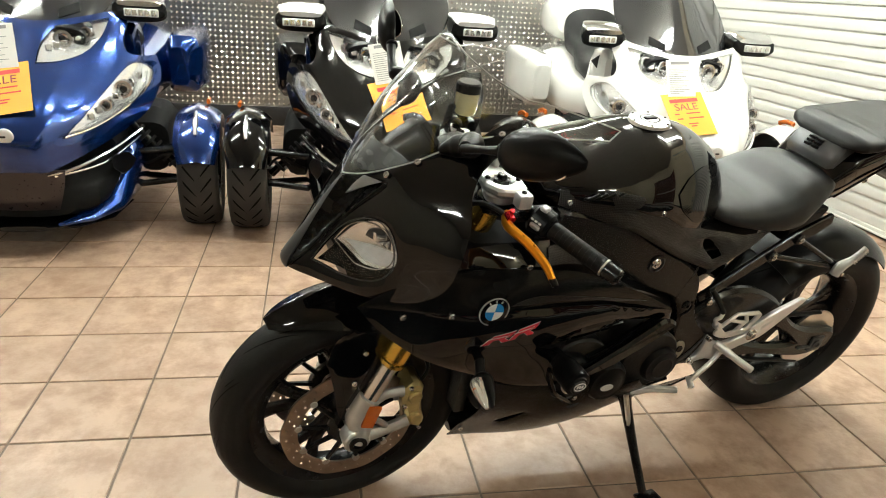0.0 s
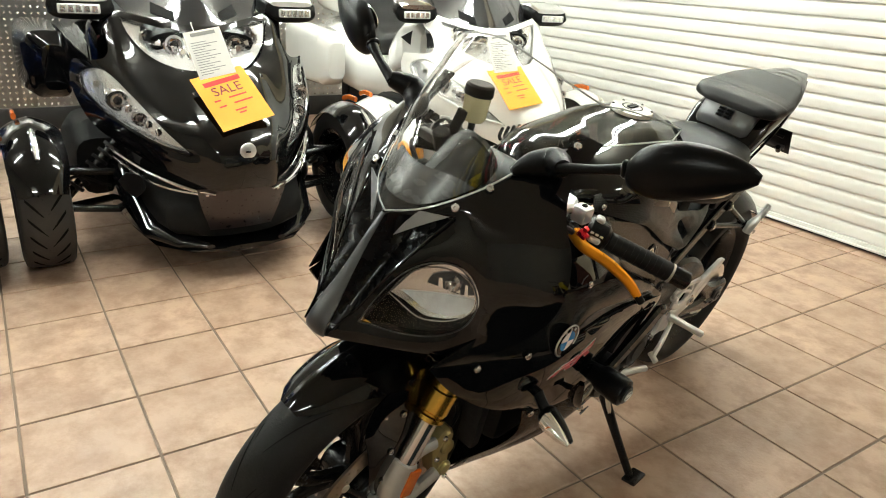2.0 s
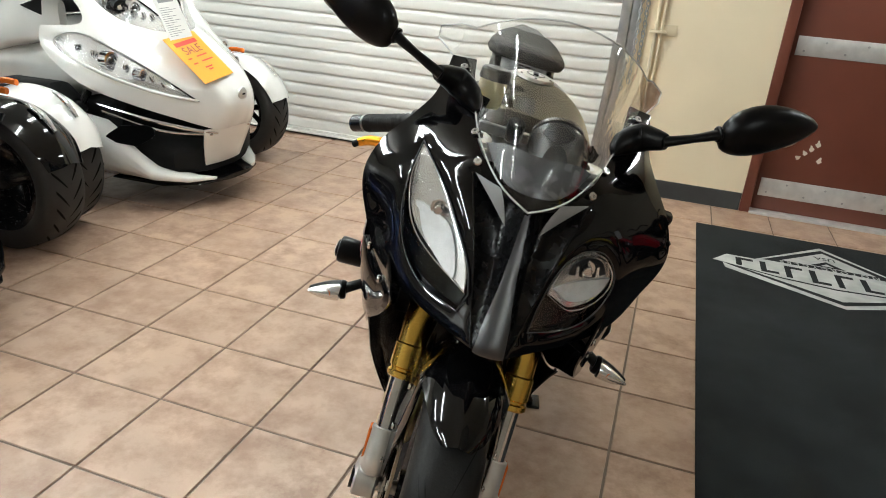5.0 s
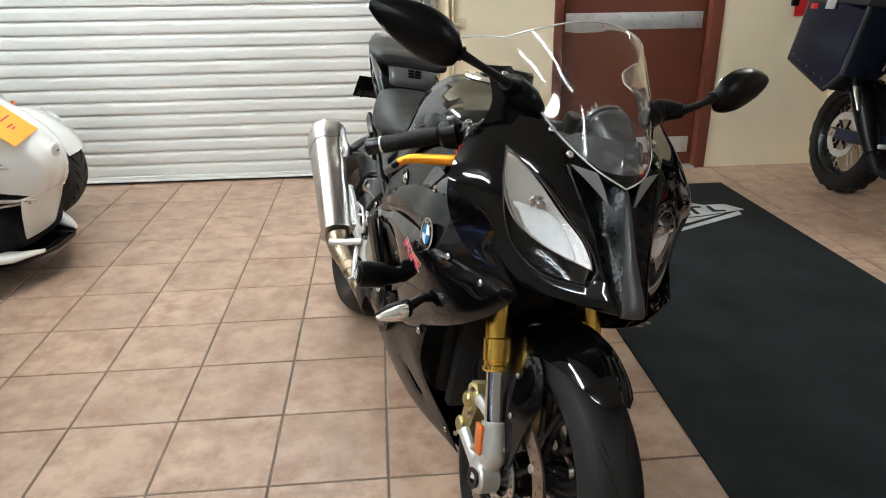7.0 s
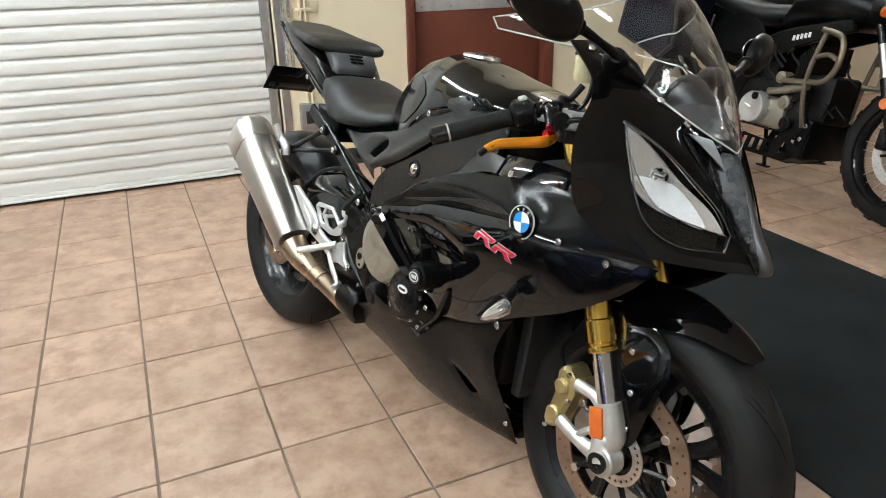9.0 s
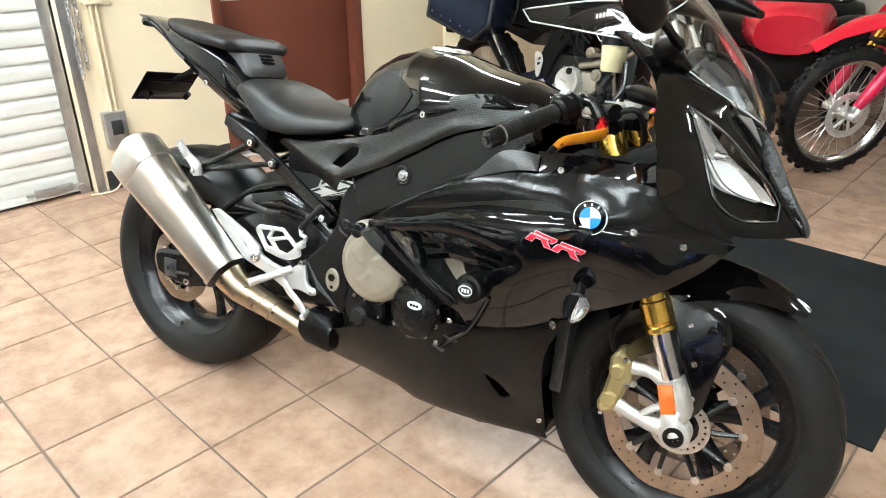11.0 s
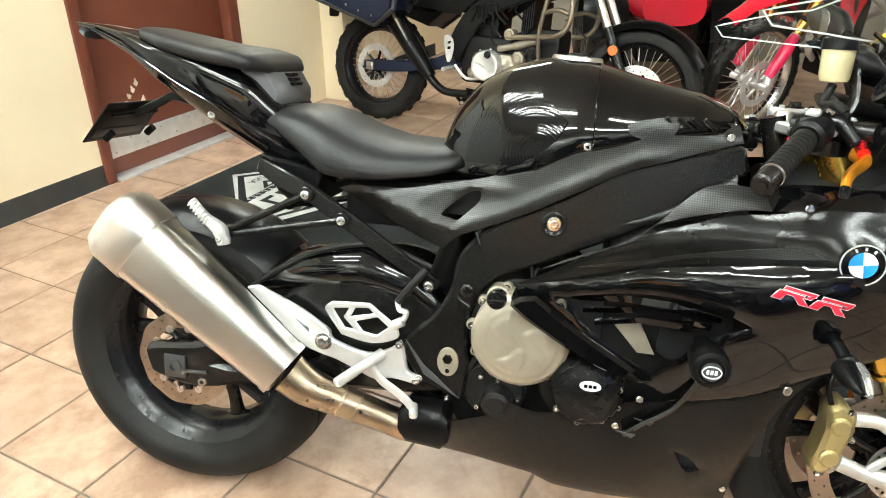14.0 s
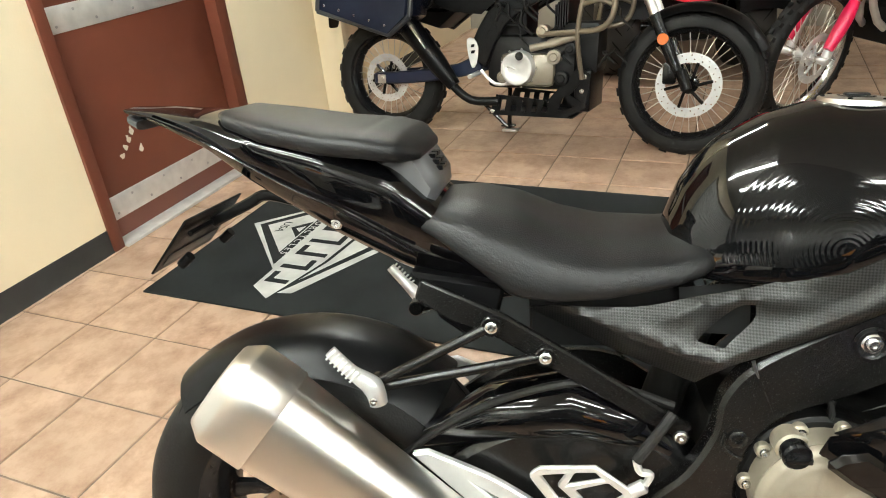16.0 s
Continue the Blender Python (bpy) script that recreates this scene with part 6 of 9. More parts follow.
    part("heel_guard", plate(outline2([(0.362, 0.522), (0.376, 0.535, 1), (0.453, 0.540, 1), (0.507, 0.500, 1), (0.510, 0.476), (0.46, 0.459), (0.396, 0.469, 1), (0.370, 0.505)], 4), s * 0.164, s * 0.172, "y", 0.002, ([(0.377, 0.522), (0.412, 0.526), (0.400, 0.506), (0.424, 0.482), (0.402, 0.484)], [(0.424, 0.528), (0.452, 0.530), (0.462, 0.520), (0.414, 0.508)], [(0.470, 0.514), (0.492, 0.496), (0.468, 0.476), (0.440, 0.480), (0.424, 0.500)])), M_SILVER, rs)
    for px, pz in ((0.355, 0.446), (0.512, 0.459), (0.548, 0.388), (0.501, 0.489)):
        part("rearset_bolt", join(bolt((px, s * 0.164, pz), 0.0125, 0.007, (0, s, 0)), rod((px, s * 0.160, pz), (px, s * 0.165, pz), 0.0185, n=24, bev=0.0015)) if px < 0.4 else bolt((px, s * 0.162, pz), 0.008, 0.006, (0, s, 0)), M_SCREW, rs)
    fp_ = part("foot_peg", join(hose([(0.478, s * 0.160, 0.436), (0.455, s * 0.190, 0.424), (0.440, s * 0.210, 0.416)], 0.011, 12, 5, 0.9, radii=[0.012, 0.0115, 0.0095]), rod((0.446, s * 0.202, 0.419), (0.415, s * 0.250, 0.404), 0.0098, n=14, bev=0.0025)), M_SILVER, rs, "silver foot peg with a fine knurl")
    for i in range(9):
        part("peg_rib", rod((0.439 - 0.0025 * i, s * (0.213 + 0.0040 * i), 0.4155 - 0.00125 * i), (0.438 - 0.0025 * i, s * (0.2148 + 0.0040 * i), 0.415 - 0.00125 * i), 0.0104, n=14), M_SILVER, fp_)
    part("foot_lever", join(hose([(0.452, s * 0.168, 0.414), (0.482, s * 0.176, 0.386), (0.512, s * 0.184, 0.372), (0.535, s * 0.188, 0.358), (0.550, s * 0.190, 0.343)], 0.007, 8, 5, 1.3), rod((0.548, s * 0.178, 0.346), (0.556, s * 0.206, 0.334), 0.0085, n=10, bev=0.002)), M_SILVER, rs, "silver foot lever")
    part("brake_switch", join(rod((0.500, s * 0.168, 0.500), (0.520, s * 0.168, 0.512), 0.010, n=12, bev=0.002), hose([(0.520, s * 0.168, 0.514), (0.526, s * 0.168, 0.530), (0.512, s * 0.168, 0.534), (0.507, s * 0.166, 0.550)], 0.0055, 8, 5)), M_SILVER, rs, "silver hose elbow")
    part("reservoir_hose", hose([(0.507, s * 0.166, 0.548), (0.520, s * 0.162, 0.566), (0.540, s * 0.155, 0.592), (0.556, s * 0.146, 0.612)], 0.0075, 9, 5), M_RUBBER, rs)
    # swingarm
    part("swingarm", plate(outline2([(-0.065, 0.300, 1), (-0.070, 0.365), (0.05, 0.385), (0.15, 0.43), (0.26, 0.525), (0.38, 0.578), (0.50, 0.575), (0.60, 0.50), (0.635, 0.42), (0.60, 0.355), (0.45, 0.335), (0.25, 0.325), (0.05, 0.280)], 4), s * 0.100, s * 0.132, "y", 0.010, (outline2([(0.10, 0.345), (0.20, 0.41), (0.30, 0.455), (0.34, 0.40), (0.22, 0.355)], 3),)), M_FRAME, bike, "satin black alloy swingarm")
    part("axle_block", join(block(-0.026, 0.026, s * 0.134 - 0.004, s * 0.134 + 0.004, 0.300, 0.354, 0.004), lathe([(0.008, s * 0.137), (0.017, s * 0.137), (0.018, s * 0.142), (0.008, s * 0.143), (0.008, s * 0.137)], 24, centre=(0, 0, 0.327)), rod((0.02, s * 0.134, 0.318), (0.075, s * 0.134, 0.322), 0.004)), M_GREYPL, bike, "dark grey chain adjuster block")

# seats and tail
SX = [0.185, 0.20, 0.24, 0.285, 0.342, 0.40, 0.463, 0.552, 0.60, 0.618]
ST = [0.880, 0.888, 0.894, 0.896, 0.884, 0.858, 0.842, 0.838, 0.842, 0.840]
SB = [0.870, 0.862, 0.845, 0.812, 0.768, 0.764, 0.768, 0.782, 0.797, 0.812]
SW = [0.060, 0.090, 0.118, 0.136, 0.152, 0.156, 0.150, 0.134, 0.118, 0.085]


def seat_ring(x, n=36):
    t, b, w = np.interp(x, SX, ST), np.interp(x, SX, SB), np.interp(x, SX, SW)
    ring = []
    for i in range(n):
        a = 2 * math.pi * i / n
        ca, sa = math.cos(a), math.sin(a)
        y = w * math.copysign(abs(ca) ** 0.62, ca)
        zc = b + 0.3 * (t - b)
        z = zc + ((t - zc) * abs(sa) ** 0.55 if sa > 0 else -(zc - b) * abs(sa) ** 0.45)
        ring.append(Vector((x, y * (1 - 0.20 * max(0, sa)), z)))
    return ring


part("rider_seat", skin([seat_ring(x) for x in grid(0.185, 0.618, 34)]), M_LEATHER, bike, "smooth black vinyl rider seat", 55)
PX = [-0.090, -0.07, -0.01, 0.08, 0.15, 0.190, 0.214]
PT = [1.030, 1.034, 1.024, 1.008, 1.002, 0.992, 0.970]
PB = [1.018, 1.004, 0.984, 0.966, 0.958, 0.952, 0.955]
PW = [0.050, 0.082, 0.110, 0.128, 0.132, 0.122, 0.078]


def pad_ring(x, n=30):
    t, b, w = np.interp(x, PX, PT), np.interp(x, PX, PB), np.interp(x, PX, PW)
    dip = 0.004 * math.exp(-((x - 0.140) / 0.006) ** 2)
    return [Vector((x, w * math.copysign(abs(math.cos(a)) ** 0.6, math.cos(a)), (t + b) / 2 + (t - b - dip) / 2 * math.copysign(abs(math.sin(a)) ** 0.6, math.sin(a)))) for a in [2 * math.pi * i / n for i in range(n)]]


part("pillion_pad", skin([pad_ring(x) for x in grid(-0.090, 0.214, 44)]), M_LEATHER, bike, "black vinyl passenger pad", 50)
LX = [-0.252, -0.20, -0.112, -0.044, 0.074, 0.177, 0.26, 0.33]
LT = [1.038, 1.036, 1.026, 1.008, 0.986, 0.950, 0.870, 0.790]
LB = [1.028, 1.010, 0.966, 0.914, 0.836, 0.782, 0.752, 0.740]
LW = [0.042, 0.064, 0.104, 0.128, 0.142, 0.142, 0.122, 0.106]


def tail_ring(x, n=26):
    t, b, w = np.interp(x, LX, LT), np.interp(x, LX, LB), np.interp(x, LX, LW)
    return [Vector((x, w * math.copysign(abs(math.cos(a)) ** 0.7, math.cos(a)) * (1 - 0.58 * (0.5 - 0.5 * math.sin(a))), (t + b) / 2 + (t - b) / 2 * math.copysign(abs(math.sin(a)) ** 0.55, math.sin(a)))) for a in [2 * math.pi * i / n for i in range(n)]]


tail = part("tail_cowl", skin([tail_ring(x) for x in grid(-0.252, 0.33, 40)]), M_GLOSS, bike, "gloss black tail cowl", 45)
for s in (-1, 1):
    part("tail_strake", hose([(-0.20, s * 0.052, 1.024), (-0.10, s * 0.082, 0.990), (0.02, s * 0.098, 0.928), (0.10, s * 0.104, 0.892), (0.20, s * 0.100, 0.83)], 0.0035, 8, 5, 0.6), M_GLOSS, tail)
    part("tail_screw", bolt((0.088, s * 0.086, 0.868), 0.009, 0.005, (0, s, 0)), M_SCREW, tail)
part("tail_light", skin([oval((-0.256 + 0.012 * i, 0, 1.020 - 0.004 * i), 0.022 + 0.008 * i, 0.008, 14, 3) for i in range(3)]), M_GREYPL, tail, "smoked grey tail light")
M_BRIDGE = mat("grey_satin_bridge", (0.10, 0.102, 0.106), 0.34, 0.3, var=0.10, bump=0.08, bscale=400)
hump = part("seat_bridge", plate([(0.110, 0.956), (0.205, 0.972), (0.240, 0.915), (0.228, 0.890), (0.195, 0.880), (0.130, 0.900)], -0.078, 0.078, "y", 0.012), M_BRIDGE, tail, "dark grey bridge between the seats")
for q in range(2):
    for i in range(3):
        part("bridge_mark", block(0.2160 + 0.005 * i, 0.2260 + 0.005 * i, -0.022 + 0.024 * q, -0.004 + 0.024 * q, 0.949 - 0.009 * i, 0.955 - 0.009 * i), M_SATIN, hump)
ph = part("plate_holder", join(hose([(0.02, 0, 0.875), (-0.05, 0, 0.893), (-0.085, 0, 0.880), (-0.150, 0, 0.850)], 0.0065, 8, 4, 1.4), rod((-0.150, -0.075, 0.852), (-0.150, 0.075, 0.852), 0.0045, n=8)), M_SATIN, tail, "black tail tidy plate holder")
pb = block(-0.002, 0.002, -0.095, 0.095, -0.055, 0.055, 0.0015)
pb.transform(Matrix.Translation((-0.178, 0, 0.835)) @ Matrix.Rotation(radians(40), 4, "Y"))
np_ = part("number_plate_board", pb, M_SATIN, ph, "black plate board with a grey strip")
pb = block(-0.0045, -0.0025, -0.080, 0.080, -0.040, -0.018, 0.0005)
pb.transform(Matrix.Translation((-0.178, 0, 0.835)) @ Matrix.Rotation(radians(40), 4, "Y"))
part("plate_strip", pb, M_GREYPL, np_)
pb = block(0.0022, 0.004, -0.080, 0.080, -0.040, -0.018, 0.0005)
pb.transform(Matrix.Translation((-0.178, 0, 0.835)) @ Matrix.Rotation(radians(40), 4, "Y"))
part("plate_strip", pb, M_GREYPL, np_)
for s in (-1, 1):
    part("plate_screw", rod((-0.176, s * 0.07, 0.80), (-0.158, s * 0.07, 0.815), 0.008, n=10), M_SATIN, np_)
# hugger over the rear tyre
rings = []
for i in range(18):
    a = radians(48 + 82 * i / 17)
    rings.append([Vector((RA.x + (0.352 - 0.05 * abs(u) ** 3) * math.cos(a), u * 0.104, RA.z + (0.352 - 0.05 * abs(u) ** 3) * math.sin(a))) for u in [-1 + 2 * q / 10 for q in range(11)]])
bm = skin(rings, False, False)
bmesh.ops.solidify(bm, geom=bm.faces[:], thickness=0.003)
part("rear_hugger", bm, M_SATIN, bike, "satin black rear hugger")
part("chain_hump", skin([oval((x, y, z), w, h, 16, 2.4) for x, y, z, w, h in ((0.20, -0.10, 0.535, 0.020, 0.018), (0.30, -0.095, 0.575, 0.040, 0.045), (0.42, -0.09, 0.590, 0.050, 0.050), (0.52, -0.09, 0.565, 0.045, 0.040), (0.60, -0.09, 0.50, 0.03, 0.03))]), M_GLOSS, bike, "gloss black swingarm hump", 50)
part("rear_brake_hose", hose([(0.03, -0.12, 0.42), (0.12, -0.125, 0.47), (0.22, -0.125, 0.555), (0.33, -0.13, 0.62), (0.45, -0.125, 0.645), (0.56, -0.12, 0.61)], 0.006, 8), M_RUBBER, bike)
rc = part("rear_caliper", join(plate([(0.055, 0.405), (0.09, 0.42), (0.115, 0.385), (0.10, 0.35), (0.06, 0.365)], -0.125, -0.085, "y", 0.006)), M_FRAME, bike, "black rear brake caliper")
part("caliper_pin", bolt((0.062, -0.126, 0.297), 0.012, 0.010, (0, -1, 0)), M_SCREW, rc)
part("chain", join(hose([(0.62, 0.101, 0.455), (0.30, 0.101, 0.443), (0.0, 0.101, 0.423)], 0.008, 8, 4, 0.6), hose([(0.62, 0.101, 0.385), (0.30, 0.101, 0.300), (0.0, 0.101, 0.231)], 0.008, 8, 4, 0.6)), M_ENGINE, bike, "dark roller chain")

# exhaust
mu0, mu1 = Vector((0.282, -0.200, 0.396)), Vector((-0.062, -0.212, 0.672))
md = (mu1 - mu0).normalized()
mn = Vector((-md.z, 0, md.x)).normalized()
mb = md.cross(mn)


def muffler_ring(t, hh, hw, n=28, shear=0.0):
    c = mu0 + (mu1 - mu0) * t
    loop = [(1.0, -0.45), (1.0, 0.45), (0.62, 1.0), (-0.62, 1.0), (-1.0, 0.45), (-1.0, -0.45), (-0.72, -0.93), (-0.08, -1.0), (0.0, -0.965), (0.08, -1.0), (0.66, -0.98)]
    for _ in range(2):
        loop = [(p[0] * k_ + q[0] * (1 - k_), p[1] * k_ + q[1] * (1 - k_)) for p, q in zip(loop, loop[1:] + loop[:1]) for k_ in (0.86, 0.14)]
    return [c + mn * (hh * u) + mb * (hw * v) + md * (shear * u) for u, v in loop]


mf = part("silencer", skin([muffler_ring(t, 0.056 + 0.026 * t, 0.046 + 0.014 * t) for t in grid(0.0, 0.80, 10)]), M_STEEL, bike, "brushed steel silencer", 50)
part("silencer_end", skin([muffler_ring(0.795, 0.0785, 0.0590), muffler_ring(0.80, 0.080, 0.0605), muffler_ring(0.945, 0.0800, 0.0605), muffler_ring(0.955, 0.0785, 0.0590), muffler_ring(1.00, 0.064, 0.048), muffler_ring(1.006, 0.059, 0.044), muffler_ring(1.006, 0.043, 0.032), muffler_ring(0.93, 0.040, 0.030)]), M_BLAST, mf, "bead-blasted steel end cap", 50)
part("silencer_ring", skin([muffler_ring(-0.02, 0.050, 0.041), muffler_ring(-0.02, 0.058, 0.048), muffler_ring(0.012, 0.0585, 0.0485), muffler_ring(0.012, 0.050, 0.041)]), M_STEEL, mf)
ex = part("exhaust_pipe", hose([(0.295, -0.198, 0.386), (0.335, -0.190, 0.356), (0.40, -0.170, 0.325), (0.46, -0.152, 0.298), (0.53, -0.135, 0.268)], 0.03, 20, 6, 1.0, radii=[0.042, 0.039, 0.032, 0.030, 0.029]), M_TAN, bike, "heat-tinted exhaust link pipe")
part("exhaust_clamp", join(*[rod(Vector((0.395, -0.171, 0.327)) + Vector((q, -0.28 * q * -1, -0.45 * q)), Vector((0.401, -0.170, 0.324)) + Vector((q, -0.28 * q * -1, -0.45 * q)), 0.0338, n=24, bev=0.0015) for q in (0.0, 0.03)]), M_TAN, ex)
part("valve_cover", skin([oval((x, -0.125, z), 0.045, h, 16, 3) for x, z, h in ((0.515, 0.292, 0.030), (0.53, 0.290, 0.048), (0.60, 0.285, 0.050), (0.615, 0.285, 0.030))]), M_SATIN, bike, "black exhaust valve cover")
part("collector_box", skin([oval((x, 0, z), w, h, 20, 3) for x, z, w, h in ((0.58, 0.285, 0.11, 0.03), (0.70, 0.285, 0.122, 0.035), (0.80, 0.275, 0.115, 0.03))]), M_TAN, bike)

# engine
eng = part("engine", join(block(0.60, 0.98, -0.115, 0.115, 0.24, 0.60, 0.03), block(0.88, 1.16, -0.130, 0.130, 0.30, 0.74, 0.03)), M_ENGINE, bike, "dark cast engine block")
for ex_, ez_, er_, es_ in ((0.745, 0.512, 0.103, -0.150), (0.862, 0.430, 0.080, -0.165), (0.700, 0.385, 0.060, -0.150), (0.93, 0.430, 0.10, 0.165), (0.70, 0.42, 0.09, 0.165)):
    part("case_flange", rod((ex_, es_, ez_), (ex_, math.copysign(0.10, es_), ez_), er_, n=36, bev=0.005), M_ENGINE, eng)
random.seed(5)
for i in range(9):
    hx, hz = 0.64 + 0.012 * i, 0.40 + 0.022 * i
    part("engine_hose", hose([(hx, -0.135, hz), (hx + 0.02, -0.145, hz + 0.03 + 0.02 * random.random()), (hx + 0.05 * random.random(), -0.125, hz + 0.08)], 0.004 + 0.003 * random.random(), 7, 4), M_RUBBER, eng)
def cover(x, z, r, y0, y1, m, name, lab):
    sgn = 1 if y1 > y0 else -1
    return part(name, lathe([(0.0, y1), (r * 0.55, y1), (r * 0.62, y1 - sgn * 0.003), (r * 0.86, y1 - sgn * 0.005), (r * 0.97, y1 - sgn * 0.014), (r, y1 - sgn * 0.022), (r, y0), (0.0, y0)], 40, centre=(x, 0, z)), m, eng, lab)
CX, CZ, CR = 0.745, 0.512, 0.090


def clutch_relief(u, v):
    """A shallow dome with a stepped rim, three swept vanes and a raised hub line."""
    r, a = math.hypot(u - CX, v - CZ), math.atan2(v - CZ, u - CX)
    k = lambda lo_, hi_, q: max(0.0, min(1.0, (q - lo_) / (hi_ - lo_)))
    dome = 0.2035 - 0.0045 * k(0.066, 0.072, r) - 0.012 * k(0.078, 0.090, r) ** 2
    vane = k(0.10, 0.45, math.cos(3 * (a - 0.5) + 38 * (r - 0.03))) * k(0.010, 0.018, r) * (1 - k(0.050, 0.060, r))
    return dome + 0.0032 * vane


cc = part("clutch_cover", join(rod((CX, -0.150, CZ), (CX, -0.188, CZ), CR, n=44), *[rod((CX + (CR + 0.004) * math.cos(0.2 + 2 * math.pi * i / 11), -0.150, CZ + (CR + 0.004) * math.sin(0.2 + 2 * math.pi * i / 11)), (CX + (CR + 0.004) * math.cos(0.2 + 2 * math.pi * i / 11), -0.164, CZ + (CR + 0.004) * math.sin(0.2 + 2 * math.pi * i / 11)), 0.0105, n=12, bev=0.002) for i in range(11)], rod((0.700, -0.150, 0.586), (0.700, -0.182, 0.586), 0.0215, n=20, bev=0.003)), M_CAST, eng, "champagne clutch cover")
part("cover_face", panel([(CX + CR * math.cos(a), CZ + CR * math.sin(a)) for a in [2 * math.pi * i / 20 for i in range(20)]], clutch_relief, "y", 0.005, 0.003, 0.002, 0.004, mirror=True), M_CAST, cc)
part("oil_filler", join(rod((0.700, -0.180, 0.586), (0.700, -0.201, 0.586), 0.0185, n=20, bev=0.003), block(0.684, 0.716, -0.209, -0.200, 0.5815, 0.5905, 0.002)), M_SCOOP, cc, "black oil filler cap")
sc = cover(0.872, 0.432, 0.066, -0.150, -0.212, M_SCOOP, "starter_cover", "black engine protector")
part("protector_badge", plate(ring2d(0.878, 0.452, 0.019, 24, 0.0095), -0.2140, -0.2118, "y"), M_WHITE, sc)
part("badge_bars", join(*[block(0.867 + 0.008 * i, 0.873 + 0.008 * i, -0.2155, -0.2141, 0.449, 0.455) for i in range(3)]), M_GLOSS, sc)
for i in range(11):
    a = 2 * math.pi * i / 11 + 0.2
    part("cover_bolt", bolt((CX + (CR + 0.004) * math.cos(a), -0.164, CZ + (CR + 0.004) * math.sin(a)), 0.0065, 0.006, (0, -1, 0)), M_SCREW, cc)
for px, pz in ((0.822, 0.392), (0.862, 0.372), (0.905, 0.382), (0.930, 0.412), (0.930, 0.446), (0.830, 0.452)):
    part("protector_bolt", bolt((px, -0.197, pz), 0.0068, 0.006, (0, -1, 0)), M_SCREW, sc)
cover(0.708, 0.372, 0.030, -0.140, -0.188, M_ENGINE, "oil_cap_cover", "")
for px, pz in ((0.669, 0.348), (0.674, 0.413), (0.707, 0.408), (0.748, 0.374), (0.742, 0.414)):
    part("engine_bolt", bolt((px, -0.150, pz), 0.006, 0.008, (0, -1, 0)), M_SCREW, eng)
lc = cover(0.965, 0.440, 0.062, 0.150, 0.205, M_ENGINE, "generator_cover", "dark generator cover")
part("cover_ring", lathe([(0.018, 0.206), (0.030, 0.206), (0.030, 0.210), (0.018, 0.210), (0.018, 0.206)], 28, centre=(0.965, 0, 0.440)), M_STEEL, lc)
pc = cover(0.845, 0.405, 0.058, 0.150, 0.205, M_SATIN, "left_protector", "black engine protector")
part("protector_badge", plate(ring2d(0.852, 0.400, 0.019, 24, 0.0095), 0.2050, 0.2072, "y"), M_WHITE, pc)
cover(0.665, 0.405, 0.055, 0.150, 0.185, M_ENGINE, "sprocket_cover", "")

# side stand on the left
st = part("side_stand", join(hose([(0.715, 0.130, 0.305), (0.712, 0.165, 0.255), (0.706, 0.235, 0.165), (0.698, 0.305, 0.078)], 0.012, 10, 5, 1.0, radii=[0.022, 0.015, 0.012, 0.011]), rod((0.715, 0.10, 0.31), (0.715, 0.16, 0.30), 0.022, n=14, bev=0.003)), M_FRAME, bike, "black steel side stand")
ft = block(-0.035, 0.030, -0.020, 0.020, -0.005, 0.005, 0.004)
ft.transform(Matrix.Translation((0.690, 0.316, 0.0712)) @ Matrix.Rotation(lean, 4, "X"))
part("stand_foot", ft, M_FRAME, st)
part("stand_spring", hose([(0.735, 0.165, 0.315), (0.722, 0.175, 0.27), (0.712, 0.205, 0.20)], 0.007, 8, 4), M_STEEL, st, "coiled steel return spring")
part("stand_lug", hose([(0.72, 0.16, 0.315), (0.66, 0.175, 0.325), (0.60, 0.20, 0.330)], 0.009, 8, 4), M_SILVER, st)
part("shock_absorber", join(rod((0.52, 0.0, 0.42), (0.60, 0, 0.68), 0.032, n=18), hose([(0.51 + 0.0 * i, 0, 0.42) for i in range(1)] + [(0.60, 0, 0.68)], 0.02, 8, 1)), M_ENGINE, bike, "dark coil shock absorber")
part("battery_box", block(0.36, 0.60, -0.060, 0.060, 0.665, 0.765, 0.015), M_DARK, bike)
part("undertail_tray", plate([(0.190, 0.80), (0.215, 0.762), (0.234, 0.728), (0.270, 0.702), (0.310, 0.700), (0.330, 0.78)], -0.104, 0.104, "y", 0.006), M_SATIN, bike, "black undertail tray")


# ---- three-wheeled roadsters along the west wall ----
M_PEARL = mat("pearl_white_paint", (0.80, 0.79, 0.75), 0.10, var=0.02, coat=1.0, rvar=0.03)
M_BLUEP = mat("metallic_blue_paint", (0.002, 0.030, 0.17), 0.20, 0.75, var=0.10, scale=4, coat=1.0, bump=0.05, bscale=900)
M_PLUM = mat("dark_bronze_panel", (0.030, 0.022, 0.022), 0.30, 0.2, var=0.1, coat=0.3)
M_TAGW = mat("white_card", (0.80, 0.79, 0.76), 0.6, var=0.03)
M_TAGO = mat("orange_card", (0.90, 0.36, 0.02), 0.55, var=0.03)
M_INK = mat("dark_red_ink", (0.20, 0.02, 0.03), 0.6)
M_REDINK = mat("red_ink", (0.60, 0.03, 0.02), 0.6)
M_GREYINK = mat("grey_ink", (0.30, 0.30, 0.30), 0.6)
M_SMOKEP = mat("smoked_screen", (0.02, 0.02, 0.022), 0.06, var=0.05, coat=0.6)


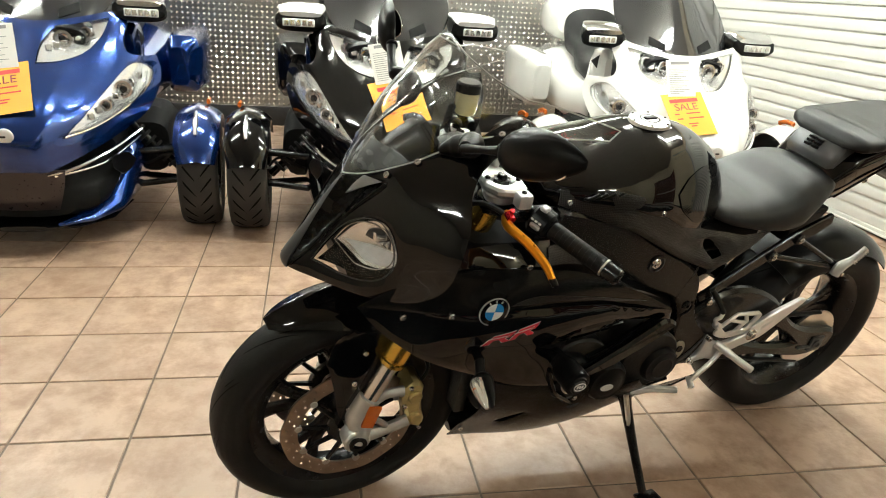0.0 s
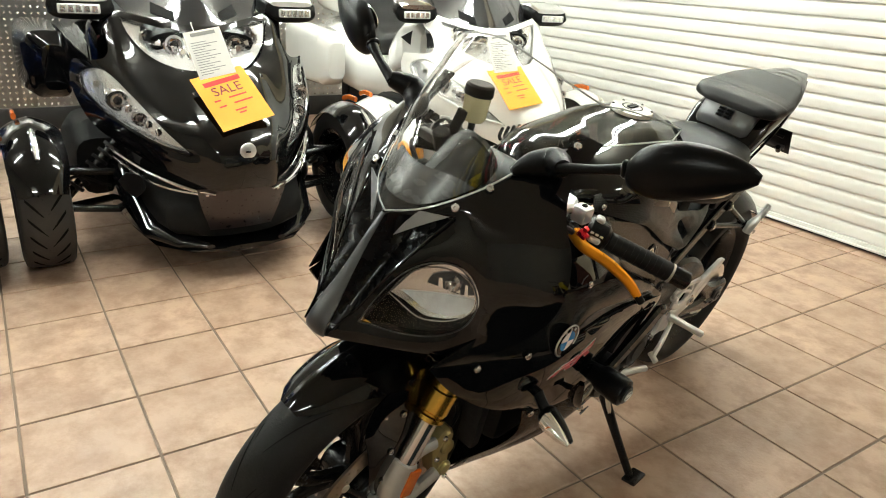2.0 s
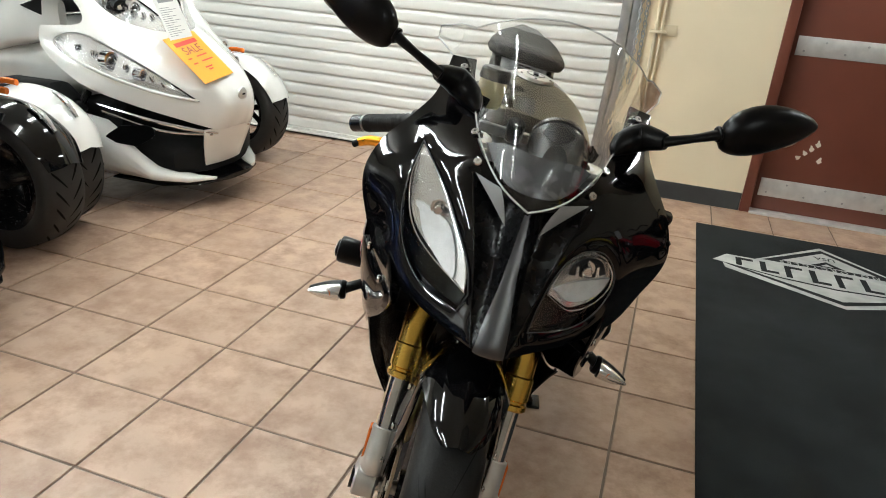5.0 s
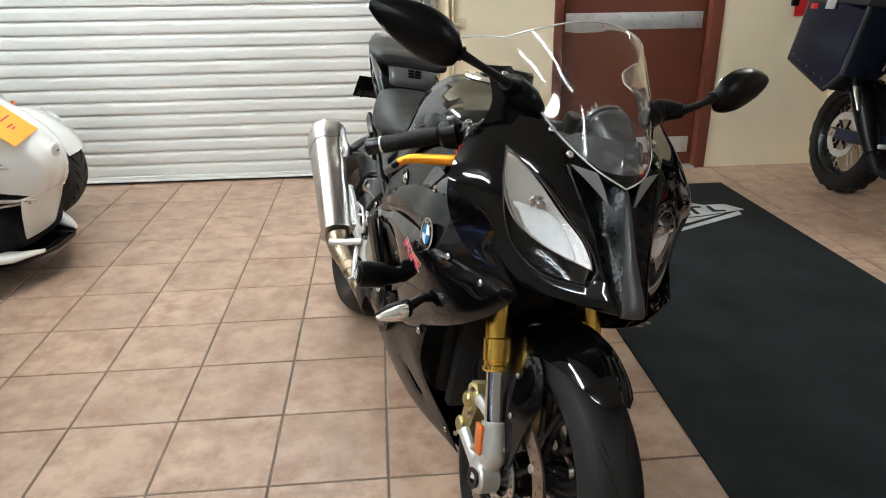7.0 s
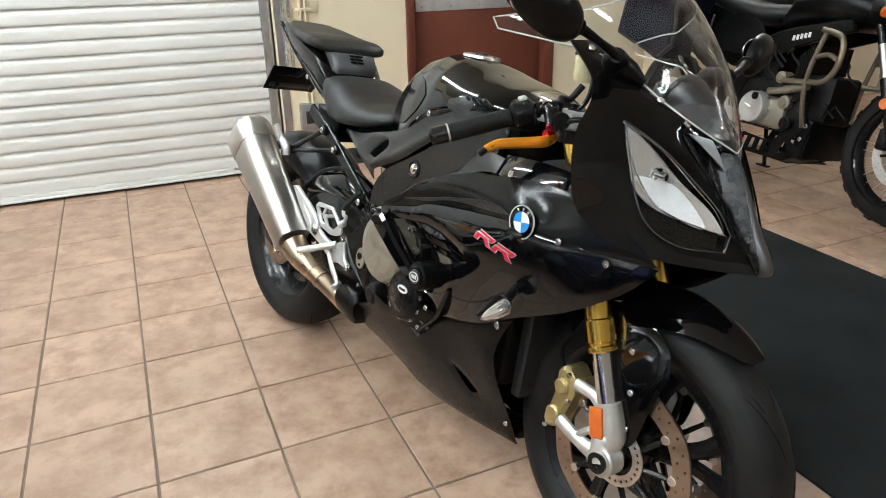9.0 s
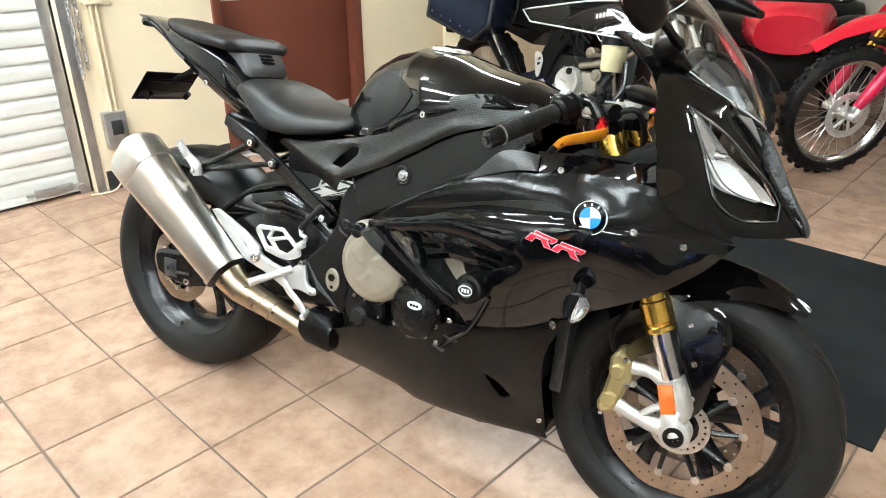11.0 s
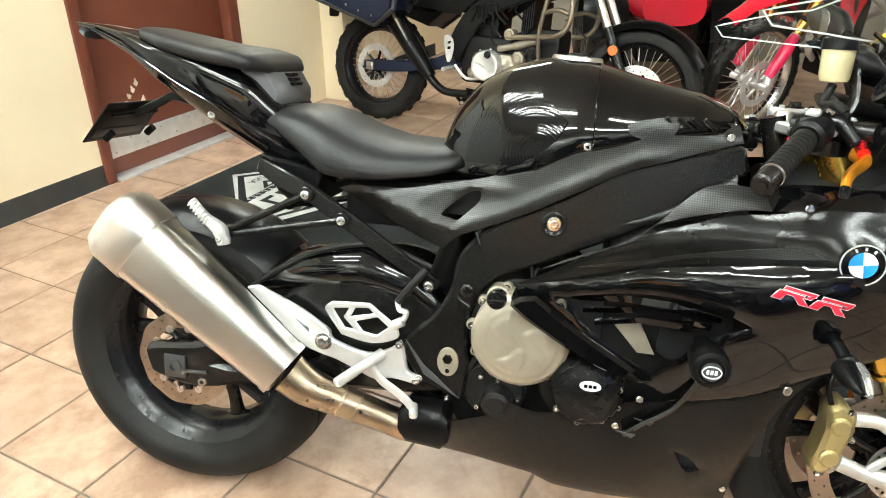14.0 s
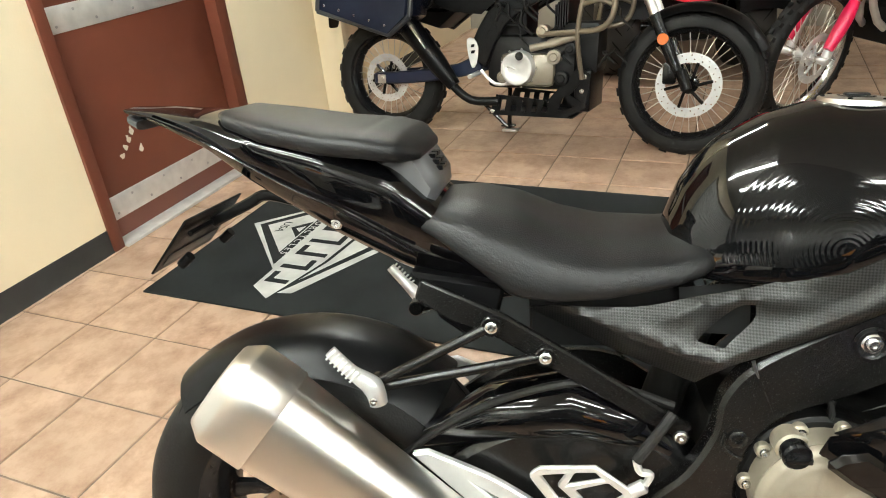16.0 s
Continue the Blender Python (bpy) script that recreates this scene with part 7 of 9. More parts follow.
def text_bm(body, size, m):
    cu = bpy.data.curves.new("tmp_text", "FONT")
    cu.body, cu.size, cu.extrude = body, size, 0.0003
    cu.align_x, cu.align_y = "CENTER", "CENTER"
    ob = bpy.data.objects.new("tmp_text", cu)
    me = bpy.data.meshes.new_from_object(ob)
    bm = bmesh.new()
    bm.from_mesh(me)
    bm.transform(m)
    bpy.data.objects.remove(ob)
    bpy.data.curves.remove(cu)
    bpy.data.meshes.remove(me)
    return bm


# mat emblem, upright for someone at the door: a diamond shield, a lettered band and a ribbon of plain bars
def emblem():
    z0, z1, z2 = 0.0068, 0.0080, 0.0090
    cx = 1.455

    def tri(k, low):
        return [(cx, 2.045 + 0.325 * k), (cx - 0.335 * k, low), (cx + 0.335 * k, low)]
    part("emblem_border", plate(tri(1.0, 2.042), z0, z1, "z", 0, (tri(0.90, 2.062),)), M_MATPRINT, mat_thing, "pale grey shield outline")
    fill = part("emblem_field", plate([(cx, 2.295), (cx - 0.205, 2.100), (cx + 0.205, 2.100)], z0, z1, "z"), M_MATPRINT, mat_thing, "pale grey shield field")
    part("emblem_peak", plate([(cx, 2.175), (cx - 0.075, 2.105), (cx + 0.075, 2.105)], z1, z2, "z", 0, ([(cx, 2.150), (cx - 0.030, 2.115), (cx + 0.030, 2.115)],)), M_MAT, fill)
    turned = Matrix.Rotation(math.pi, 4, "Z")
    part("emblem_word", text_bm("USA", 0.052, Matrix.Translation((cx, 2.215, z1 + 0.0006)) @ turned), M_MAT, fill, "the word USA")
    part("emblem_word", text_bm("M O T O R C Y C L E S", 0.044, Matrix.Translation((cx, 2.078, z1)) @ turned), M_MATPRINT, mat_thing, "the word MOTORCYCLES")
    ribbon = part("emblem_ribbon", plate([(0.931, 1.945), (0.995, 2.045), (1.915, 2.045), (1.979, 1.945), (1.690, 1.872), (cx, 1.850), (1.220, 1.872)], z0, z1, "z"), M_MATPRINT, mat_thing, "pale grey name ribbon")
    for i in range(8):
        x_ = 1.035 + 0.108 * i
        low = np.interp(x_ + 0.04, [0.95, 1.22, cx, 1.69, 1.96], [1.958, 1.892, 1.872, 1.892, 1.958])
        part("ribbon_bar", join(block(x_, x_ + 0.026, low, 2.025, z1 - 0.0002, z2), block(x_ + 0.026, x_ + 0.078, low if i % 2 else 2.000, low + 0.025 if i % 2 else 2.025, z1 - 0.0002, z2)), M_MAT, ribbon)
    part("emblem_border", plate([(0.975, 1.925), (0.985, 1.870), (cx, 1.640), (1.925, 1.870), (1.935, 1.925), (1.900, 1.905), (cx, 1.672), (1.010, 1.905)], z0, z1, "z"), M_MATPRINT, mat_thing)
    part("emblem_field", plate([(1.075, 1.895), (1.225, 1.855), (cx, 1.832), (1.685, 1.855), (1.835, 1.895), (cx, 1.715)], z0, z1, "z"), M_MATPRINT, mat_thing)


emblem()


def road_tyre(c, R, half, ri, n, name, parent, axis_m=None):
    """A square-shouldered car tyre with swept grooves, and its alloy wheel."""
    w = part(name, lathe([(ri - 0.02, -half * 0.8), (ri + 0.004, -half * 0.9), (ri - 0.012, -half * 0.5), (ri - 0.03, 0.0), (ri - 0.012, half * 0.5), (ri + 0.004, half * 0.9), (ri - 0.02, half * 0.8), (ri - 0.04, 0.0), (ri - 0.02, -half * 0.8)], 48, centre=c), M_RIM, parent)
    prof = [(ri, -half * 0.86), (ri + 0.02, -half * 0.98), (R - 0.045, -half * 1.0), (R - 0.016, -half * 0.94), (R - 0.005, -half * 0.82), (R, -half * 0.4), (R + 0.001, 0), (R, half * 0.4), (R - 0.005, half * 0.82), (R - 0.016, half * 0.94), (R - 0.045, half), (ri + 0.02, half * 0.98), (ri, half * 0.86), (ri, -half * 0.86)]
    part("tyre", lathe(prof, 64, centre=c), M_TREAD, w, "black road tyre with arrow tread", 50)
    strips = []
    flat = lambda y: 0.0 if abs(y) < half * 0.45 else 0.016 * ((abs(y) - half * 0.45) / (half * 0.5)) ** 2
    for i in range(n):
        a = 2 * math.pi * i / n
        for s in (-1, 1):
            strips.append(arc_strip(Vector(c) + Vector((0, 0, 0)), R, a + (0.5 if s > 0 else 0) * math.pi / n, a + 0.36 + (0.5 if s > 0 else 0) * math.pi / n, s * half * 0.06, s * half * 0.90, 0.0075, flat, 6))
    bm = join(*strips)
    for v in bm.verts:
        v.co.y += c[1]
    tagged(part("tread", bm, M_GROOVE, w), kind="stuff")
    for i in range(7):
        a = 2 * math.pi * i / 7
        part("spoke", hose([(c[0] + 0.03 * math.cos(a), c[1] + math.copysign(half * 0.55, c[1]), c[2] + 0.03 * math.sin(a)), (c[0] + (ri - 0.02) * math.cos(a + 0.15), c[1] + math.copysign(half * 0.62, c[1]), c[2] + (ri - 0.02) * math.sin(a + 0.15))], 0.013, 8, 2, 1.3), M_RIM, w)
    part("hub", rod((c[0], c[1] - half * 0.6, c[2]), (c[0], c[1] + half * 0.6, c[2]), 0.04, n=18, bev=0.005), M_FRAME, w)
    return w


road_pts = [(0, 0.55, 0.595), (0, 0.46, 0.600), (0, 0.38, 0.570), (0, 0.63, 0.520), (0, 0.75, 0.370), (0, 0.84, 0.225), (0, 0.95, 0.08)]
for y_, z_, x_ in [(0.13, 0.37, 0.530), (0.19, 0.530, 0.500), (0.458, 0.807, 0.0), (0.36, 0.66, 0.265), (0.30, 0.60, 0.375), (0.40, 0.52, 0.220), (0.48, 0.65, 0.06), (0.30, 0.985, -0.005), (0.20, 0.90, 0.070), (0.136, 0.90, 0.100), (0.25, 0.75, 0.245), (0.15, 0.60, 0.505), (0.50, 0.78, -0.06), (0.10, 0.52, 0.570)]:
    road_pts += [(y_, z_, x_), (-y_, z_, x_)]
road_tp = thin_plate(road_pts)


def road_h(u, v):
    """The hood with its raised centre and the crease beside the badge."""
    return road_tp(u, v) + 0.016 * math.exp(-((abs(u) - 0.11 - 0.18 * max(0, v - 0.5)) / 0.035) ** 2) * (1 if v < 0.80 else 0.3)


half_hood = [(0, 0.392, 1), (-0.13, 0.385, 1), (-0.24, 0.435), (-0.37, 0.505), (-0.475, 0.59), (-0.518, 0.72), (-0.50, 0.825, 1), (-0.40, 0.838), (-0.37, 0.90), (-0.385, 0.985), (-0.345, 1.03, 1), (-0.20, 0.995), (-0.10, 0.975)]
hood_line = half_hood + [(0, 0.97)] + [(-p[0], *p[1:]) for p in reversed(half_hood[1:])]
low_lamp = [(-0.186, 0.522, 1), (-0.255, 0.600), (-0.325, 0.700), (-0.395, 0.788), (-0.445, 0.800), (-0.485, 0.765), (-0.478, 0.700), (-0.408, 0.618), (-0.300, 0.552)]
up_lamp = [(-0.050, 0.806, 1), (-0.050, 0.88), (-0.085, 0.940, 1), (-0.190, 0.966), (-0.312, 0.995, 1), (-0.282, 0.915), (-0.225, 0.848), (-0.140, 0.812)]


def roadster(y0, paint, label, side_paint, x0=-1.93, turn=0.0):
    r = thing("three_wheel_roadster", pose(x0, y0, 0, 0, 0, turn), label, "trike", "roadsters along the wall")
    flipl = lambda L: [(-p[0], *p[1:]) for p in L]
    hood = part("hood", panel(hood_line, road_h, "x", 0.024, 0.004, 0.008, 0.012, holes=(low_lamp, up_lamp, flipl(low_lamp), flipl(up_lamp))), paint, r)
    for o_, nm in ((low_lamp, "headlamp"), (up_lamp, "upper_lamp")):
        for L in (o_, flipl(o_)):
            cu, cv = sum(p[0] for p in L) / len(L), sum(p[1] for p in L) / len(L)
            hb = part(nm, panel(L, lambda u, v: road_h(u, v) - 0.030 - 0.03 * math.exp(-((u - cu) ** 2 + (v - cv) ** 2) / 0.004), "x", 0.018, 0.003, 0.0), M_REFLECT, hood, "clear twin-element headlamp")
            for k_, (q, rr_) in enumerate(((0.20, 0.040), (-0.35, 0.026))):
                uu, vv = (cu + math.copysign(0.10, cu) * q, cv + 0.10 * q) if nm == "headlamp" else (math.copysign((0.128, 0.215)[k_], cu), (0.896, 0.925)[k_])
                xx = road_h(uu, vv)
                part("projector", lathe([(0.0, xx - 0.012), (rr_ * 0.45, xx - 0.014), (rr_ * 0.6, xx - 0.022), (rr_ * 0.75, xx - 0.012), (rr_, xx - 0.012), (rr_ * 1.05, xx - 0.05)], 24, "x", (0, uu, vv)), M_CHROME, hb)
                part("projector_eye", lathe([(0.0, xx - 0.006), (rr_ * 0.35, xx - 0.009), (rr_ * 0.5, xx - 0.018)], 20, "x", (0, uu, vv)), M_SMOKEP, hb)
            for q in range(7):
                fu_ = cu + math.copysign(1, cu) * (-0.085 + 0.026 * q)
                fv_ = cv - 0.075 + 0.024 * q if nm == "headlamp" else cv - 0.035 + 0.010 * q
                if inside((fu_, fv_), [(p[0], p[1]) for p in L]):
                    fx_ = road_h(fu_, fv_) - 0.022
                    part("lamp_facet", block(-0.006, 0.006, -0.013, 0.013, -0.014, 0.014, 0.003, 1, Matrix.Translation((fx_, fu_, fv_)) @ Matrix.Rotation(0.5 - 0.17 * q, 4, "Z") @ Matrix.Rotation(-0.5 + 0.2 * (q % 4), 4, "Y")), M_CHROME, hb)
            ln = part("lamp_cover", panel(L, road_h, "x", 0.024, 0.002, 0.0, lift=-0.004), M_LENS, hb)
            ln.visible_shadow = False
    # badge, chrome lips, mouth
    part("nose_badge", lathe([(0.0, 0.006), (0.020, 0.006), (0.030, 0.003), (0.033, -0.004)], 28, "x", (road_h(0, 0.55) + 0.003, 0, 0.55)), M_SILVER, hood, "round silver badge")
    part("badge_bar", block(0.008, 0.012, -0.014, 0.006, -0.004, 0.004, 0.001, 1, Matrix.Translation((road_h(0, 0.55) + 0.003, 0, 0.55))), M_SMOKEP, hood)
    for s in (-1, 1):
        lip = [(0.535, s * 0.118, 0.368), (0.465, s * 0.22, 0.392), (0.320, s * 0.34, 0.440), (0.13, s * 0.44, 0.500)]
        part("chrome_lip", join(hose(lip, 0.010, 8, 5, 0.7, radii=[0.006, 0.013, 0.013, 0.005]), hose([(0.520, s * 0.14, 0.362), (0.365, s * 0.31, 0.388), (0.150, s * 0.435, 0.470)], 0.006, 8, 4)), M_CHROME, hood, "chrome lip below the headlamp")
        part("side_intake", panel([(0.20, 0.40, 1), (0.335, 0.415), (0.36, 0.37), (0.27, 0.31, 1), (0.12, 0.33)], lambda u, v: s * (0.345 + 0.25 * (0.36 - u)), "y", 0.03, 0.004, 0.0), M_SATIN, r)
        part("lower_wing", skin([oval((x, s * y, z), w, h, 14, 2.4) for x, y, z, w, h in ((-0.05, 0.385, 0.30, 0.045, 0.13), (0.10, 0.370, 0.285, 0.050, 0.125), (0.20, 0.345, 0.24, 0.055, 0.09), (0.34, 0.300, 0.175, 0.070, 0.030), (0.46, 0.220, 0.150, 0.050, 0.016), (0.53, 0.150, 0.148, 0.016, 0.008))]), side_paint, r)
    part("chin_plate", panel([(-0.185, 0.388, 1), (0.185, 0.388, 1), (0.165, 0.30), (0.130, 0.195, 1), (-0.130, 0.195, 1), (-0.165, 0.30)], lambda u, v: 0.545 - 0.35 * (0.382 - v) - 0.9 * u * u, "x", 0.03, 0.006, 0.004), M_PLUM if paint is not M_PEARL else M_PEARL, r)
    # near-black solid fills the mouth; its colour carries the shade of the opening
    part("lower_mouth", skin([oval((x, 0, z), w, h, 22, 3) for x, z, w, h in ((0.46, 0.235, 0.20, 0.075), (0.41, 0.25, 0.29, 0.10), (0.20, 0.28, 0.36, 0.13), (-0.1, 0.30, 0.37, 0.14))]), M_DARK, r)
    part("chin_splitter", skin([oval((x, 0, z), w, 0.012, 22, 3) for x, z, w in ((0.55, 0.135, 0.10), (0.50, 0.128, 0.22), (0.36, 0.125, 0.33), (0.10, 0.13, 0.37))]), M_GLOSS, r)
    # body, seat, rear
    part("main_body", skin([oval((x, 0, z), w, h, 26, 2.7) for x, z, w, h in ((0.10, 0.62, 0.20, 0.10), (-0.06, 0.64, 0.33, 0.17), (-0.22, 0.62, 0.38, 0.22), (-0.55, 0.60, 0.30, 0.21), (-0.85, 0.55, 0.25, 0.18), (-1.15, 0.55, 0.34, 0.18), (-1.5, 0.64, 0.46, 0.22), (-1.85, 0.70, 0.40, 0.20), (-1.95, 0.72, 0.25, 0.12))]), paint, r, "", 50)
    # black block whose colour gives the shadow under the body
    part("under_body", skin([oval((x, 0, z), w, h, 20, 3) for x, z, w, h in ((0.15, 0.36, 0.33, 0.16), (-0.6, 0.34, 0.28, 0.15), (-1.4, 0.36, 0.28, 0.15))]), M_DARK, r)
    for s in (-1, 1):
        part("side_case", skin([oval((x, s * y, z), w, h, 24, 4.5) for x, y, z, w, h in ((-1.16, 0.47, 0.64, 0.06, 0.12), (-1.22, 0.49, 0.65, 0.105, 0.18), (-1.50, 0.51, 0.66, 0.125, 0.20), (-1.84, 0.50, 0.68, 0.115, 0.17), (-1.90, 0.48, 0.68, 0.07, 0.11))]), paint, r, "", 40)
        sh = part("shoulder", skin([oval((x, s * y, z), w, h, 20, 3.2) for x, y, z, w, h in ((-0.08, 0.38, 0.86, 0.02, 0.06), (-0.13, 0.38, 0.86, 0.04, 0.11), (-0.30, 0.36, 0.84, 0.05, 0.13), (-0.50, 0.31, 0.79, 0.05, 0.12), (-0.70, 0.25, 0.72, 0.05, 0.10))]), paint, r, "", 40)
        part("shoulder_vent", plate([(-0.15, 0.935), (-0.30, 0.885), (-0.16, 0.850)], s * 0.395, s * 0.418, "y", 0.003), M_DARK, sh, "black triangular vent")
        part("lamp_brow", hose([(road_h(s * q[0], q[1]) + 0.002, s * q[0], q[1]) for q in ((0.196, 0.528), (0.30, 0.558), (0.405, 0.622), (0.472, 0.700), (0.480, 0.76))], 0.006, 8, 4), M_CHROME if paint is M_BLUEP else paint, hood)
        # hand deflector with its long clear indicator
        dn = part("hand_deflector", skin([oval((x, s * y, z), w, h, 18, 3) for x, y, z, w, h in ((-0.03, 0.45, 1.020, 0.11, 0.022), (-0.05, 0.445, 1.030, 0.125, 0.050), (-0.14, 0.43, 1.052, 0.12, 0.060), (-0.24, 0.41, 1.06, 0.08, 0.04))]), M_SATIN, r, "black hand deflector")
        part("deflector_trim", skin([oval((x, s * y, z), w, h, 18, 3) for x, y, z, w, h in ((-0.035, 0.445, 1.063, 0.10, 0.012), (-0.10, 0.44, 1.090, 0.118, 0.018), (-0.22, 0.42, 1.10, 0.10, 0.014))]), M_CHROME if paint is not M_GLOSS else M_SILVER, dn)
        part("deflector_lamp", block(-0.032, -0.018, s * 0.455 - 0.078, s * 0.455 + 0.078, 1.005, 1.043, 0.006), M_PRISM, dn, "clear indicator strip")
        for q in range(5):
            part("lamp_cell", block(-0.0195, -0.016, s * 0.455 - 0.070 + 0.029 * q, s * 0.455 - 0.048 + 0.029 * q, 1.010, 1.038, 0.002, 1), M_REFLECT, dn)
        part("deflector_arm", hose([(-0.12, s * 0.42, 1.03), (-0.16, s * 0.34, 1.00), (-0.20, s * 0.25, 0.96)], 0.022, 8, 4), M_SATIN, dn)
        gp = part("grip", hose([(-0.32, s * 0.20, 1.08), (-0.36, s * 0.30, 1.085), (-0.42, s * 0.40, 1.06)], 0.017, 10, 4), M_RUBBER, r)
        # wheel, guard, arms
        wc = (0.05, s * 0.70, 0.285)
        road_tyre(wc, 0.285, 0.095, 0.195, 24, "front_wheel", r)
        rings = []
        for i in range(20):
            a = radians(18 + 128 * i / 19)
            t = i / 19
            hw = 0.106 * min(1.0, 0.80 + 1.2 * t)
            rings.append([Vector((0.05 + 0.325 * math.cos(a) - (0.03 * abs(u) ** 2.5) * math.cos(a), s * 0.70 + hw * u, 0.285 + (0.322 - 0.045 * abs(u) ** 2.5) * math.sin(a) + 0.008 * math.exp(-(u / 0.25) ** 2))) for u in [-1 + 2 * q / 10 for q in range(11)]])
        bm = skin(rings, False, False)
        bmesh.ops.solidify(bm, geom=bm.faces[:], thickness=0.004)
        fd = part("wheel_guard", bm, paint, r)
        part("guard_lamp", hose([(0.302, s * 0.70, 0.508), (0.255, s * 0.70, 0.560), (0.19, s * 0.70, 0.596)], 0.010, 8, 4, 1.0, radii=[0.008, 0.013, 0.008]), M_REFLECT, fd, "clear guard lamp strip")
        part("guard_reflector", hose([(0.04, s * 0.745, 0.622), (-0.04, s * 0.745, 0.622), (-0.10, s * 0.745, 0.606)], 0.010, 8, 4, 1.4), M_AMBER, fd)
        for dz, dx in ((0.20, 0.10), (0.20, -0.16), (0.36, 0.06), (0.36, -0.12)):
            part("suspension_arm", rod((0.05, s * 0.63, dz + 0.03), (dx, s * 0.30, dz), 0.016, n=10), M_FRAME, r)
        dm = part("damper", rod((0.0, s * 0.60, 0.26), (-0.03, s * 0.34, 0.52), 0.020, n=12), M_FRAME, r)
        for q in range(7):
            k_ = 0.15 + 0.1 * q
            c_ = Vector((-0.03 * k_, s * (0.60 - 0.26 * k_), 0.26 + 0.26 * k_))
            part("spring_coil", rod(c_, c_ + Vector((-0.001, s * -0.010, 0.010)), 0.036, n=14), M_RUBBER, dm)
        # black block added as the shade between wheel and body
        part("wheel_well_shade", skin([oval((x, s * 0.44, z), 0.10, h, 18, 3) for x, z, h in ((-0.02, 0.40, 0.10), (-0.10, 0.40, 0.17), (-0.40, 0.38, 0.18), (-0.60, 0.36, 0.12))]), M_DARK, r)
        part("brake_hose", hose([(-0.02, s * 0.61, 0.30), (0.04, s * 0.55, 0.36), (0.03, s * 0.42, 0.30), (0.0, s * 0.32, 0.34)], 0.007, 7, 4), M_RUBBER, r)
        part("track_rod", rod((-0.11, s * 0.63, 0.27), (-0.09, s * 0.28, 0.27), 0.010, n=8), M_STEEL, r)
    seat = skin([oval((x, 0, z), w, h, 24, 2.6) for x, z, w, h in ((-0.72, 0.83, 0.10, 0.04), (-0.80, 0.80, 0.19, 0.08), (-1.00, 0.76, 0.235, 0.10), (-1.18, 0.80, 0.24, 0.11), (-1.28, 0.87, 0.23, 0.11), (-1.50, 0.90, 0.23, 0.10), (-1.62, 1.00, 0.22, 0.14), (-1.70, 1.05, 0.20, 0.15))])
    part("saddle", seat, M_LEATHER, r, "black two-up saddle", 50)
    part("top_case", skin([oval((x, 0, z), w, h, 24, 3.2) for x, z, w, h in ((-1.64, 1.06, 0.27, 0.12), (-1.72, 1.08, 0.32, 0.18), (-1.98, 1.08, 0.33, 0.18), (-2.14, 1.06, 0.27, 0.13))]), paint, r, "", 50)
    part("rear_wheel", lathe([(0.19, -0.09), (0.26, -0.11), (0.295, -0.10), (0.312, 0), (0.295, 0.10), (0.26, 0.11), (0.19, 0.09), (0.19, -0.09)], 48, centre=(-1.71, 0, 0.312)), M_RUBBER, r)
    part("console", skin([oval((x, 0, z), w, h, 20, 2.6) for x, z, w, h in ((0.06, 0.90, 0.22, 0.05), (-0.10, 0.97, 0.28, 0.07), (-0.30, 0.96, 0.20, 0.07), (-0.45, 0.88, 0.12, 0.06))]), M_SATIN, r)
    # dark windscreen with its vents
    sh_ = thin_plate([(0, 0.93, 0.06), (0, 1.12, -0.10), (0, 1.40, -0.34), (0.26, 0.97, -0.02), (-0.26, 0.97, -0.02), (0.24, 1.35, -0.42), (-0.24, 1.35, -0.42), (0.32, 1.15, -0.24), (-0.32, 1.15, -0.24)])
    wsn = part("windscreen", panel([(-0.16, 0.945, 1), (0.16, 0.945, 1), (0.29, 1.03), (0.33, 1.16), (0.27, 1.36), (0.12, 1.42), (-0.12, 1.42), (-0.27, 1.36), (-0.33, 1.16), (-0.29, 1.03)], sh_, "x", 0.03, 0.004, 0.003), M_SMOKEP, r, "dark smoked windscreen")
    for s in (-1, 1):
        part("screen_vent", panel([(s * 0.10, 0.985, 1), (s * 0.185, 1.015, 1), (s * 0.175, 1.055, 1), (s * 0.095, 1.02, 1)], sh_, "x", 0.03, 0.003, 0.0, lift=0.006), M_DARK, wsn)
    return r


